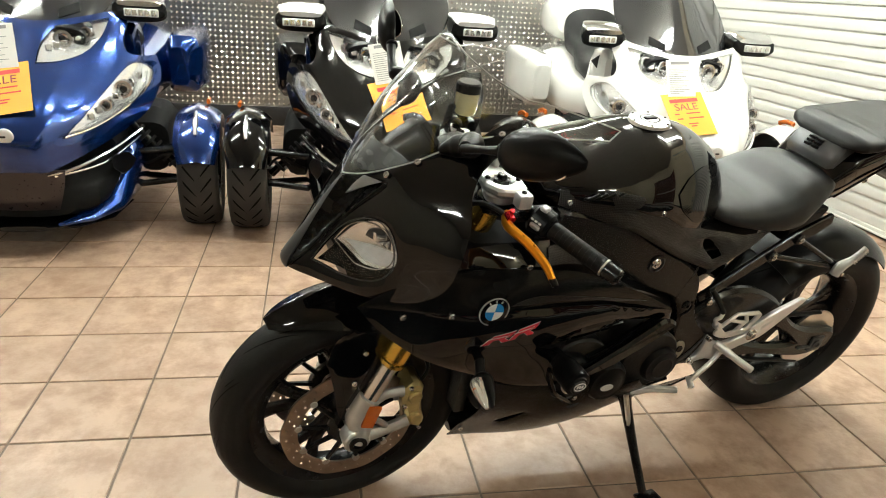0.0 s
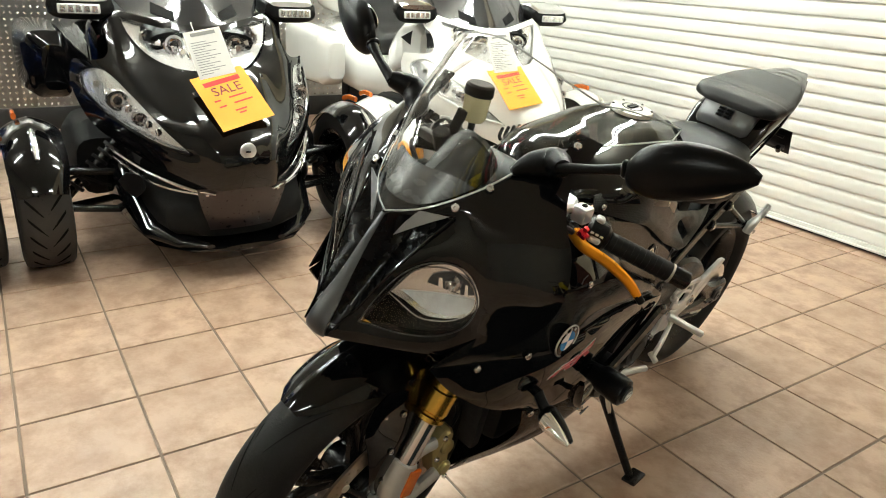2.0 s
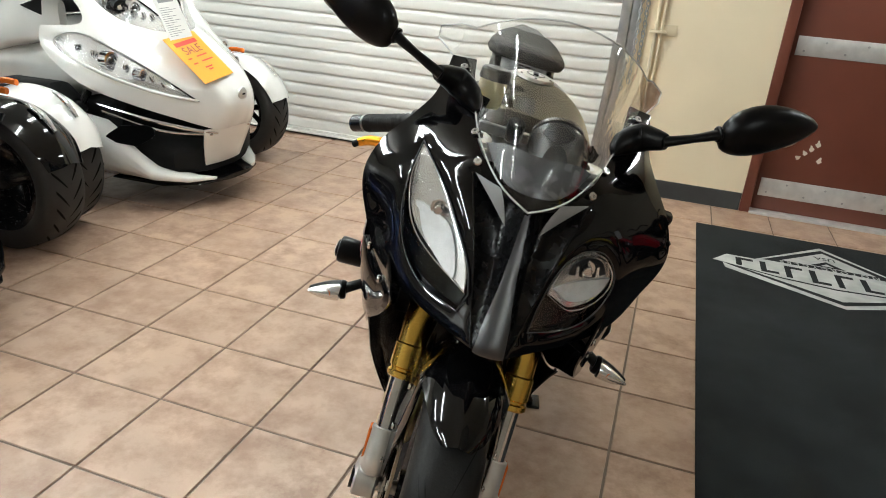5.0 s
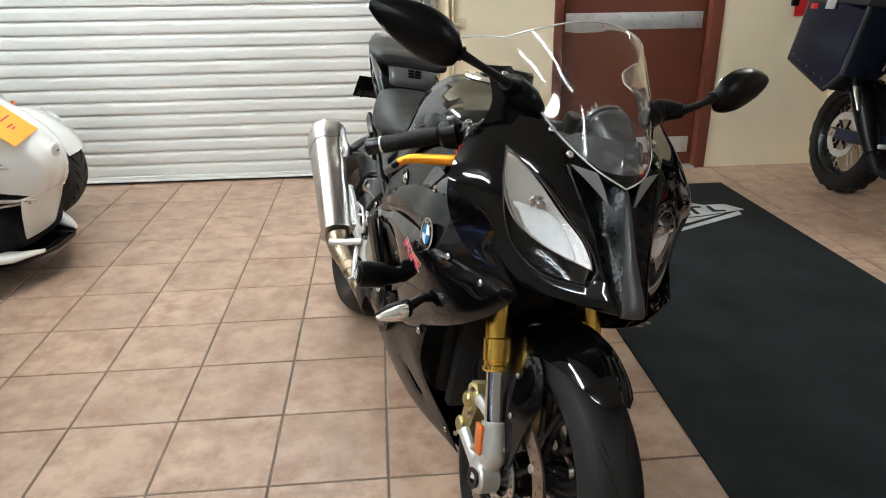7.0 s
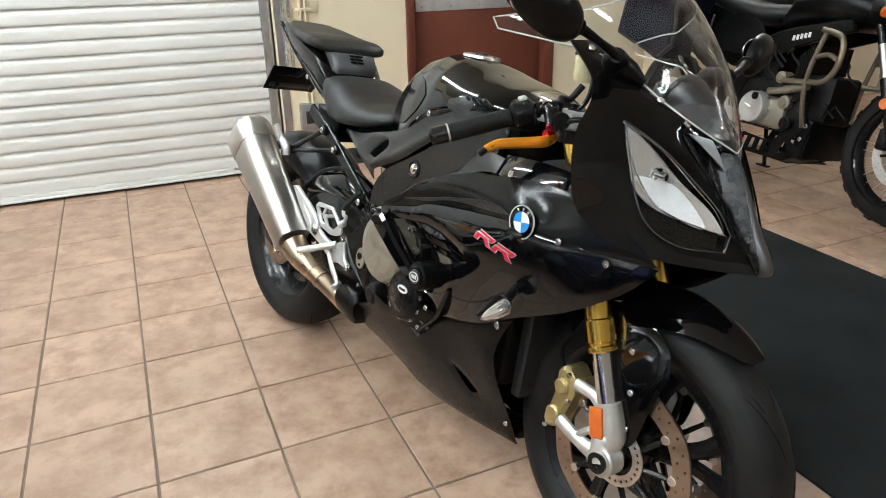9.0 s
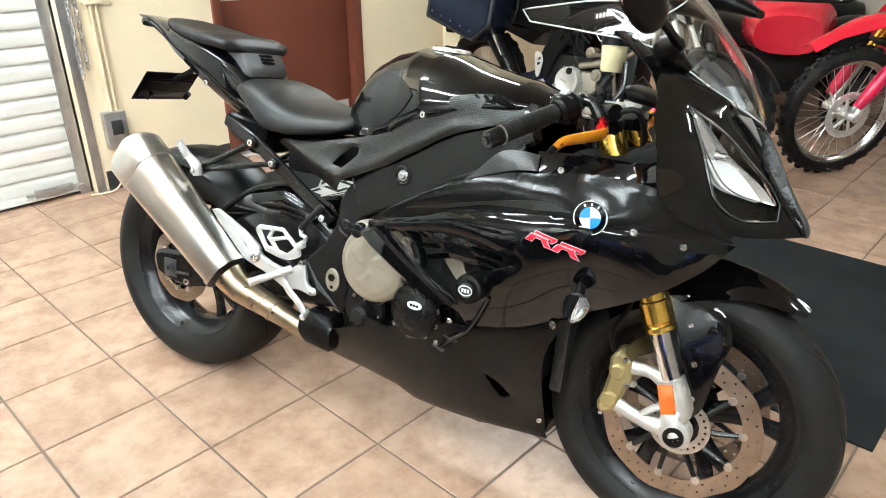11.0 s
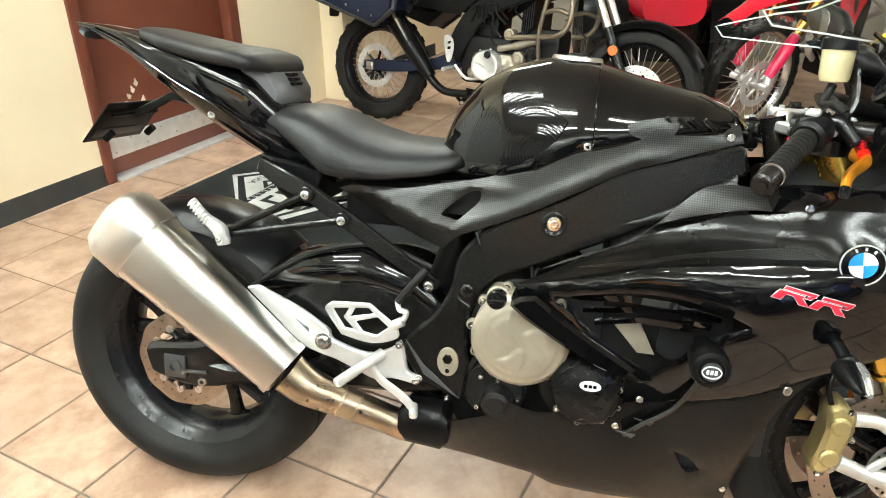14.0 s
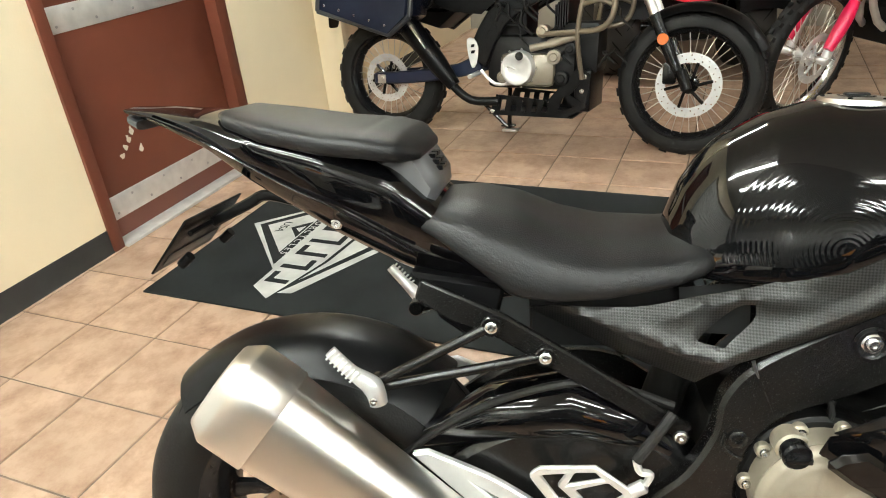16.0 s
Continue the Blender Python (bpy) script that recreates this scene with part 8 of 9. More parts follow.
def price_tag(m, name_lab):
    """A white card and an orange card hung from a loop over the nose; the orange one lies on the hood."""
    t = thing("price_tag", m, name_lab, "price tag", "tags on the roadsters")
    lie = Matrix.Rotation(radians(-24), 4, "Y") @ Matrix.Rotation(radians(4), 4, "X")

    def laid(bm):
        bm.transform(lie)
        return bm
    part("white_card", block(-0.002, 0.0, -0.075, 0.075, 0.0, 0.19, 0.0, 1), M_TAGW, t, "white printed card")
    part("card_lines", join(*[block(0.0002, 0.0008, -0.062, -0.062 + 0.05 + 0.07 * ((i * 7) % 5) / 5, 0.015 + 0.0098 * i, 0.0175 + 0.0098 * i) for i in range(14)]), M_GREYINK, t)
    part("card_head", block(0.0002, 0.0010, -0.050, 0.050, 0.168, 0.182), M_GREYINK, t)
    oc = part("orange_card", laid(block(-0.004, -0.002, -0.112, 0.112, -0.245, 0.022, 0.0, 1)), M_TAGO, t, "orange sale card")
    part("banner", laid(block(-0.0019, -0.0010, -0.078, 0.076, -0.036, -0.014, 0.0)), M_REDINK, oc)
    part("sale_word", laid(text_bm("SALE", 0.060, Matrix(((0, 0, 1, -0.0012), (1, 0, 0, 0.0), (0, 1, 0, -0.068), (0, 0, 0, 1))))), M_INK, oc, "the word SALE in dark red")
    part("price_bars", laid(join(*[block(-0.0019, -0.0012, y_, y_ + w_, z_, z_ + 0.007) for y_, w_, z_ in ((-0.075, 0.026, -0.112), (-0.012, 0.075, -0.110), (-0.070, 0.030, -0.142), (-0.006, 0.080, -0.140), (-0.02, 0.05, -0.175), (-0.01, 0.03, -0.190))])), M_REDINK, oc)
    part("loop", hose([(0.0, -0.03, 0.185), (-0.03, -0.02, 0.23), (-0.08, 0.0, 0.245)], 0.0018, 6), M_TAGW, t)
    return t


ROADSTERS = [("blue", -1.904, -1.695, 2.9, M_BLUEP, -0.06, 0.79, 8), ("black", -1.887, -0.049, 0.6, M_GLOSS, -0.030, 0.805, 11), ("white", -1.960, 1.585, -3.5, M_PEARL, -0.125, 0.79, 4)]
LOOKS = {"blue": "metallic blue three-wheel roadster with a sale tag", "black": "gloss black three-wheel roadster with a sale tag", "white": "pearl white three-wheel roadster with a sale tag"}
for colour, rx_, ry_, turn_, rp_, tag_y, tag_z, tag_roll in ROADSTERS:
    roadster(ry_, rp_, LOOKS[colour], rp_, rx_, turn_)
    price_tag(pose(rx_, ry_, 0, 0, 0, turn_) @ Matrix.Translation((0.362, tag_y, tag_z)) @ Matrix.Rotation(radians(-24), 4, "Y") @ Matrix.Rotation(radians(tag_roll), 4, "X"), "white and orange sale tag hung on the " + colour + " roadster")


# ---- the touring enduro and the dirt bikes along the east side ----
M_BLUEGREY = mat("blue_grey_alloy", (0.014, 0.020, 0.045), 0.35, 0.4, var=0.12)
M_OLIVE = mat("bronze_tube", (0.20, 0.165, 0.12), 0.38, 0.6, var=0.12, scale=15)
M_CASE = mat("black_case_plastic", (0.018, 0.019, 0.022), 0.45, var=0.2, bump=0.1, bscale=500)
# black case with the blue reflection on its outer side put into the colour
M_CASEB = mat("black_case_blue_sheen", (0.012, 0.017, 0.034), 0.22, 0.4, var=0.12)
M_RED2 = mat("red_plastic", (0.58, 0.012, 0.030), 0.24, var=0.06, coat=0.4)
M_PINK = mat("red_fork_guard", (0.66, 0.012, 0.075), 0.30, var=0.05)
M_YELLOW = mat("yellow_plastic", (0.78, 0.58, 0.01), 0.28, var=0.05, coat=0.3)
M_RIMSIL = mat("silver_rim", (0.62, 0.60, 0.57), 0.24, 1.0, var=0.08)
M_REDC = mat("red_reflector", (0.50, 0.01, 0.01), 0.25, coat=0.5)


def spoked_wheel(name, c, R, half, ri, rim_m, parent, knobs, disc_r, ysign, nsp=18):
    c = Vector(c)
    w = part(name, lathe([(ri - 0.004, -half * 0.55), (ri + 0.012, -half * 0.72), (ri + 0.014, -half * 0.60), (ri - 0.008, -half * 0.2), (ri - 0.010, half * 0.2), (ri + 0.014, half * 0.60), (ri + 0.012, half * 0.72), (ri - 0.004, half * 0.55), (ri - 0.020, 0), (ri - 0.004, -half * 0.55)], 64, centre=c), rim_m, parent)
    Rb = R - (0.012 if knobs else 0.0)
    prof = [(ri + 0.006, -half * 0.6)]
    for i in range(13):
        t = -1 + 2 * i / 12
        prof.append((Rb - (Rb - ri - 0.012) * abs(t) ** 2.6, half * math.sin(t * 1.62) if abs(t) < 0.9 else half * 0.93 * math.copysign(1, t)))
    prof += [(ri + 0.006, half * 0.6), (ri + 0.006, -half * 0.6)]
    part("tyre", lathe(prof, 64, centre=c), M_RUBBER, w, "black knobbly tyre" if knobs else "black dual-sport tyre", 60)
    kb = []
    n = 30 if knobs else 22
    for i in range(n):
        for row, (yy, da) in enumerate(((-0.82, 0.0), (-0.30, 0.5), (0.30, 0.0), (0.82, 0.5))):
            a = 2 * math.pi * (i + da) / n
            r_ = Rb - (Rb - ri) * abs(yy) ** 2.6 * 0.62
            ww = R * math.pi / n * (0.62 if knobs else 0.80)
            hh = 0.011 if knobs else 0.004
            m = Matrix.Translation(c) @ Matrix.Rotation(-a, 4, "Y") @ Matrix.Translation((r_ + hh * 0.4, half * yy * 0.93, 0)) @ Matrix.Rotation(-yy * 0.9, 4, "Z")
            kb.append(block(-hh, hh, -half * 0.17, half * 0.17, -ww / 2, ww / 2, 0, 1, m))
    tagged(part("tread", join(*kb), M_RUBBER, w), kind="stuff")
    hub = part("hub", lathe([(0.0, -0.055), (0.020, -0.055), (0.024, -0.04), (0.042, -0.036), (0.030, -0.02), (0.028, 0.02), (0.042, 0.036), (0.024, 0.04), (0.020, 0.055), (0.0, 0.055)], 28, centre=c), M_SILVER if rim_m is M_RIMSIL else M_FRAME, w)
    for i in range(nsp):
        a = 2 * math.pi * i / nsp
        s = 1 if i % 2 else -1
        for k_ in (-1, 1):
            part("spoke", rod(c + Vector((0.038 * math.cos(a), s * 0.034, 0.038 * math.sin(a))), c + Vector(((ri - 0.01) * math.cos(a + k_ * 0.26), s * 0.006, (ri - 0.01) * math.sin(a + k_ * 0.26))), 0.0022, n=5), M_STEEL, w)
    holes_ = [ring2d(c.x + disc_r * q * math.cos(2 * math.pi * i / 20 + q), c.z + disc_r * q * math.sin(2 * math.pi * i / 20 + q), 0.004, 5) for i in range(20) for q in (0.80, 0.92)]
    dk = part("brake_disc", plate(ring2d(c.x, c.z, disc_r, 48), ysign * 0.058, ysign * 0.062, "y", 0, holes_ + [ring2d(c.x, c.z, disc_r * 0.70, 32)]), M_SILVER, w, "drilled steel brake disc")
    for q in range(6):
        a = 2 * math.pi * q / 6
        part("disc_arm", rod((c.x + 0.03 * math.cos(a), ysign * 0.06, c.z + 0.03 * math.sin(a)), (c.x + disc_r * 0.73 * math.cos(a + 0.2), ysign * 0.06, c.z + disc_r * 0.73 * math.sin(a + 0.2)), 0.008, n=6), M_FRAME if rim_m is not M_RIMSIL else M_SILVER, dk)
    return w


def lean_pose(x, y, head, lean_deg):
    h = Vector((head[0], head[1], 0)).normalized()
    l0 = Vector((-h.y, h.x, 0))
    a = radians(lean_deg)
    l1, u1 = math.cos(a) * l0 - math.sin(a) * Vector((0, 0, 1)), math.sin(a) * l0 + math.cos(a) * Vector((0, 0, 1))
    return Matrix.Translation((x, y, 0)) @ Matrix((h, l1, u1)).transposed().to_4x4()


def touring_enduro():
    b = thing("touring_enduro_motorcycle", lean_pose(2.69, 2.26, (-0.03, -1), 9), "black touring enduro motorcycle with side cases and crash bars", "motorcycle")
    RA_, FA_ = Vector((0, 0, 0.325)), Vector((1.60, 0, 0.332))
    spoked_wheel("rear_wheel", RA_, 0.325, 0.072, 0.225, M_RIM, b, False, 0.130, -1)
    fw = spoked_wheel("front_wheel", FA_, 0.335, 0.055, 0.252, M_RIM, b, False, 0.150, -1)
    for s in (-1, 1):
        part("swingarm", plate(outline2([(-0.05, 0.30, 1), (-0.05, 0.355, 1), (0.15, 0.372), (0.40, 0.40), (0.55, 0.45), (0.58, 0.38), (0.40, 0.335), (0.15, 0.305)], 3), s * 0.085, s * 0.125, "y", 0.008), M_BLUEGREY, b, "blue-grey box swingarm")
        part("axle_plate", join(block(-0.025, 0.025, s * 0.127 - 0.003, s * 0.127 + 0.003, 0.302, 0.350, 0.003), rod((0, s * 0.125, 0.325), (0, s * 0.140, 0.325), 0.013, n=6)), M_STEEL, b)
        top, low = Vector((1.295, s * 0.105, 0.93)), Vector((1.545, s * 0.105, 0.40))
        part("fork_leg", join(rod(top, low, 0.021, n=14), rod(top + (low - top) * 0.52, low, 0.027, n=14, bev=0.004), rod((1.56, s * 0.105, 0.41), (1.60, s * 0.105, 0.315), 0.026, n=12, bev=0.006)), M_FRAME, b)
        part("fork_chrome", rod(top + (low - top) * 0.25, top + (low - top) * 0.53, 0.0215, n=14), M_STEEL, b)
        part("side_reflector", rod((1.475, s * 0.128, 0.545), (1.475, s * 0.138, 0.545), 0.026, n=22, bev=0.003), M_AMBER, b, "round amber reflector")
        part("turn_signal", join(rod((1.40, s * 0.12, 0.92), (1.41, s * 0.20, 0.93), 0.010, n=8), rod((1.385, s * 0.215, 0.93), (1.43, s * 0.215, 0.93), 0.026, 0.030, 14, 0.006)), M_AMBER, b, "amber turn signal")
        part("frame_spar", plate(outline2([(0.52, 0.47, 1), (0.62, 0.66), (0.80, 0.80), (1.20, 0.90, 1), (1.24, 0.84, 1), (0.90, 0.72), (0.72, 0.60), (0.62, 0.40, 1)], 3), s * 0.125, s * 0.155, "y", 0.008), M_SATIN, b, "black frame spar")
        for q in range(5):
            part("frame_label_bar", block(0.90 + 0.022 * q, 0.915 + 0.022 * q, s * 0.1555 - 0.0006, s * 0.1555 + 0.0006, 0.765 + 0.006 * q, 0.790 + 0.006 * q), M_WHITE, b)
        part("side_panel", panel([(0.30, 0.74, 1), (0.45, 0.86), (0.62, 0.86), (0.72, 0.78), (0.60, 0.66, 1), (0.42, 0.68)], lambda u, v: s * 0.165, "y", 0.03, 0.006, 0.004, flip=s), M_SATIN, b)
        part("tail_panel", panel([(-0.28, 0.95, 1), (0.10, 0.94), (0.48, 0.86, 1), (0.40, 0.74), (0.15, 0.82), (-0.15, 0.90)], lambda u, v: s * (0.13 + 0.03 * max(0, u)), "y", 0.03, 0.006, 0.004, flip=s), M_SATIN, b)
        hg = part("heel_bracket", plate(outline2([(0.52, 0.54), (0.56, 0.545), (0.585, 0.50), (0.575, 0.42), (0.55, 0.40), (0.53, 0.46)], 2), s * 0.160, s * 0.166, "y", 0.002, ([(0.545, 0.515), (0.565, 0.518), (0.560, 0.502), (0.542, 0.500)], [(0.545, 0.485), (0.567, 0.488), (0.562, 0.472), (0.543, 0.470)])), M_SILVER, b, "silver heel guard")
        part("foot_peg", join(rod((0.58, s * 0.15, 0.375), (0.57, s * 0.25, 0.365), 0.012, n=8), hose([(0.60, s * 0.165, 0.39), (0.68, s * 0.172, 0.325), (0.78, s * 0.178, 0.335)], 0.009, 8, 4)), M_SILVER, b)
        bars = [[(0.90, s * 0.17, 0.565), (1.10, s * 0.21, 0.580), (1.22, s * 0.24, 0.60), (1.27, s * 0.245, 0.68), (1.25, s * 0.24, 0.80), (1.12, s * 0.22, 0.83)], [(1.14, s * 0.22, 0.82), (1.10, s * 0.215, 0.58), (1.12, s * 0.17, 0.36)], [(1.12, s * 0.22, 0.70), (1.20, s * 0.235, 0.72), (1.26, s * 0.243, 0.70)]]
        cbar = part("crash_bar", hose(bars[0], 0.014, 10, 5), M_OLIVE, b, "bronze tubular crash bar")
        for q in bars[1:]:
            part("crash_bar_tube", hose(q, 0.012, 10, 5), M_OLIVE, cbar)
        # side case
        cs = thing("side_case", b.matrix_world.copy(), "black hard side case hung on the touring motorcycle", "side case", "side cases")
        case = skin([[Vector((x, s * yy, z)) for x, z in ((-0.20 + k_, 0.69 + k_ * 0.3), (0.21 - k_ * 0.4, 0.575 + k_ * 0.3), (0.32 - k_, 0.66), (0.36 - k_, 1.00 - k_), (-0.16 + k_, 1.06 - k_))] for yy, k_ in ((0.19, 0.012), (0.205, 0.0), (0.39, 0.0), (0.42, 0.02))])
        part("case_body", case, M_CASEB if s < 0 else M_CASE, cs)
        part("case_edge", join(hose([(-0.20, s * 0.402, 0.69), (0.21, s * 0.402, 0.575), (0.32, s * 0.402, 0.66)], 0.016, 8, 1), hose([(-0.20, s * 0.205, 0.69), (-0.20, s * 0.402, 0.69)], 0.014, 8, 1), hose([(-0.20, s * 0.402, 0.69), (-0.16, s * 0.402, 1.05)], 0.014, 8, 1), hose([(0.32, s * 0.402, 0.66), (0.36, s * 0.402, 1.0)], 0.014, 8, 1)), M_CASE, cs)
        part("case_lid", block(-0.19, 0.38, s * 0.305 - 0.125, s * 0.305 + 0.125, 1.00, 1.07, 0.015), M_CASE, cs)
        part("case_latch", block(0.04, 0.12, s * 0.432 - 0.006, s * 0.432 + 0.006, 0.97, 1.04, 0.004), M_SILVER, cs, "silver latch")
        part("case_reflector", block(-0.125, -0.055, s * 0.4205 - 0.002, s * 0.4205 + 0.002, 0.965, 0.995, 0.001), M_REDC, cs, "red reflector")
        for i in range(5):
            part("case_rivet", bolt((-0.15 + 0.085 * i, s * 0.419, 0.715 - 0.024 * i), 0.006, 0.003, (0, s, 0)), M_SCREW, cs)
        part("case_rack", hose([(-0.10, s * 0.19, 0.70), (0.30, s * 0.19, 0.68), (0.36, s * 0.19, 0.85)], 0.010, 8, 4), M_FRAME, b)
    part("engine_block", join(block(0.62, 1.08, -0.14, 0.14, 0.30, 0.56, 0.03), block(0.95, 1.18, -0.10, 0.10, 0.38, 0.62, 0.02), block(0.62, 0.82, -0.10, 0.10, 0.52, 0.76, 0.02)), M_ENGINE, b)
    part("crankcase", join(block(0.70, 0.98, -0.160, -0.12, 0.315, 0.475, 0.03), rod((0.95, -0.165, 0.52), (1.08, -0.165, 0.56), 0.022, n=12), rod((0.86, -0.17, 0.50), (1.00, -0.17, 0.53), 0.018, n=10)), M_CAST, b, "silver-grey crankcase")
    cc_ = part("clutch_cover", lathe([(0.0, -0.205), (0.055, -0.205), (0.062, -0.208), (0.078, -0.206), (0.084, -0.195), (0.086, -0.15), (0.0, -0.15)], 36, centre=(0.80, 0, 0.405)), M_SILVER, b, "round silver clutch cover")
    part("oil_cap", rod((0.815, -0.20, 0.465), (0.815, -0.216, 0.465), 0.020, n=16, bev=0.003), M_FRAME, cc_)
    part("cover_mark", hose([(0.80, -0.207, 0.40), (0.77, -0.209, 0.412), (0.75, -0.206, 0.415)], 0.005, 6, 3), M_SILVER, cc_)
    for i in range(9):
        a = 2 * math.pi * i / 9
        part("cover_bolt", bolt((0.80 + 0.092 * math.cos(a), -0.168, 0.405 + 0.092 * math.sin(a)), 0.007, 0.008, (0, -1, 0)), M_SCREW, cc_)
    random.seed(11)
    for i in range(16):
        p0 = Vector((0.62 + 0.60 * random.random(), -0.13 - 0.03 * random.random(), 0.42 + 0.30 * random.random()))
        p1 = p0 + Vector((0.10 * random.random(), -0.02, -0.08 + 0.16 * random.random()))
        part("engine_hose", hose([p0, (p0 + p1) / 2 + Vector((0.03, -0.015, 0.03)), p1, p1 + Vector((0.05, 0.02, -0.05))], 0.004 + 0.004 * random.random(), 7, 4), M_RUBBER if i % 5 else M_ENGINE, b)
    for px, pz, r_ in ((0.98, 0.46, 0.035), (1.06, 0.50, 0.028), (0.72, 0.36, 0.030), (1.02, 0.36, 0.034), (0.92, 0.58, 0.03)):
        part("engine_boss", lathe([(0.0, -0.190), (r_ * 0.5, -0.190), (r_ * 0.6, -0.184), (r_, -0.182), (r_, -0.12), (0.0, -0.12)], 18, centre=(px, 0, pz)), M_CAST if px < 1 else M_ENGINE, b)
    for i in range(6):
        part("cylinder_fin", block(0.97 + 0.012 * i, 0.975 + 0.012 * i, -0.145, 0.145, 0.56 + 0.012 * i, 0.70 + 0.012 * i), M_ENGINE, b)
    sk = [(0.64, 0.17, 1), (0.68, 0.27, 1), (0.95, 0.25, 1), (1.10, 0.42, 1), (1.16, 0.38, 1), (1.14, 0.22), (1.05, 0.17, 1)]
    slots = [[(0.70 + 0.055 * i, 0.19), (0.725 + 0.055 * i, 0.19), (0.735 + 0.055 * i, 0.245), (0.71 + 0.055 * i, 0.245)] for i in range(5)] + [[(1.00, 0.20), (1.08, 0.22), (1.03, 0.27)], [(1.06, 0.28), (1.12, 0.25), (1.11, 0.34)]]
    skp = part("skid_plate", join(*[plate([(p[0], p[1]) for p in sk], s * 0.150, s * 0.155, "y", 0, slots) for s in (-1, 1)], block(0.66, 1.08, -0.15, 0.15, 0.165, 0.171), block(1.08, 1.16, -0.15, 0.15, 0.20, 0.40, 0.01)), M_SATIN, b, "black slotted skid plate")
    for px, pz in ((0.66, 0.185), (0.67, 0.245), (1.12, 0.30), (1.13, 0.37)):
        part("skid_bolt", bolt((px, -0.156, pz), 0.012, 0.006, (0, -1, 0)), M_SCREW, skp)
    part("silencer", join(hose([(0.70, -0.17, 0.24), (0.55, -0.18, 0.24), (0.44, -0.185, 0.32)], 0.022, 12, 4)), M_ENGINE, b)
    part("silencer_can", hose([(0.46, -0.185, 0.31), (0.36, -0.19, 0.43), (0.20, -0.195, 0.62), (0.06, -0.195, 0.78)], 0.05, 16, 5, 1.0, radii=[0.034, 0.052, 0.060, 0.058]), M_SATIN, b, "black silencer under the side case")
    part("silencer_shield", hose([(0.33, -0.245, 0.50), (0.25, -0.252, 0.62), (0.22, -0.252, 0.68)], 0.022, 10, 4, 0.5, radii=[0.012, 0.028, 0.012]), M_STEEL, b)
    part("saddle", skin([oval((x, 0, z), w, h, 22, 2.6) for x, z, w, h in ((-0.22, 0.985, 0.09, 0.03), (0.0, 0.98, 0.13, 0.045), (0.28, 0.945, 0.145, 0.05), (0.42, 0.905, 0.145, 0.06), (0.62, 0.880, 0.13, 0.06), (0.80, 0.90, 0.09, 0.05), (0.84, 0.92, 0.05, 0.03))]), M_LEATHER, b, "black stepped saddle", 50)
    part("fuel_tank", skin([oval((x, 0, z), w, h, 24, 2.4) for x, z, w, h in ((0.76, 0.86, 0.10, 0.06), (0.85, 0.93, 0.15, 0.11), (1.05, 0.97, 0.18, 0.13), (1.22, 0.95, 0.18, 0.11), (1.34, 0.92, 0.12, 0.07))]), M_SATIN, b, "", 50)
    part("beak", skin([oval((x, 0, z), w, h, 18, 2.4) for x, z, w, h in ((1.28, 0.96, 0.16, 0.12), (1.42, 0.96, 0.14, 0.11), (1.55, 0.92, 0.09, 0.06), (1.75, 0.86, 0.05, 0.02))]), M_SATIN, b)
    mg = []
    for i in range(14):
        a = radians(28 + 98 * i / 13)
        mg.append([Vector((1.60 + (0.375 - 0.04 * abs(u) ** 3) * math.cos(a), 0.080 * u, 0.332 + (0.372 - 0.04 * abs(u) ** 3) * math.sin(a))) for u in [-1 + 2 * q / 8 for q in range(9)]])
    bm = skin(mg, False, False)
    bmesh.ops.solidify(bm, geom=bm.faces[:], thickness=0.004)
    part("front_mudguard", bm, M_SATIN, b)
    part("handlebar", hose([(1.18, -0.42, 1.10), (1.22, -0.25, 1.12), (1.25, 0, 1.08), (1.22, 0.25, 1.12), (1.18, 0.42, 1.10)], 0.012, 10, 5), M_FRAME, b)
    part("rear_fender", skin([oval((x, 0, z), w, 0.012, 14, 3) for x, z, w in ((-0.10, 0.90, 0.09), (-0.28, 0.80, 0.075), (-0.36, 0.66, 0.065), (-0.37, 0.60, 0.05))]), M_SATIN, b)
    part("side_stand", join(rod((0.66, 0.12, 0.27), (0.62, 0.235, 0.050), 0.012, n=10), block(0.575, 0.655, 0.215, 0.255, 0.036, 0.048, 0.004)), M_FRAME, b)
    part("centre_stand", hose([(0.60, -0.13, 0.22), (0.72, -0.14, 0.12), (0.755, -0.15, 0.10)], 0.010, 8, 4), M_FRAME, b)
    part("stand_foot", block(0.72, 0.80, -0.18, -0.13, 0.085, 0.10, 0.004), M_STEEL, b)
    part("brake_hose", hose([(1.50, -0.09, 0.43), (1.46, -0.10, 0.60), (1.36, -0.09, 0.78)], 0.006, 6), M_RUBBER, b)
    part("front_caliper", block(1.485, 1.545, -0.125, -0.055, 0.34, 0.44, 0.012), M_FRAME, b)
    return b


touring_enduro()


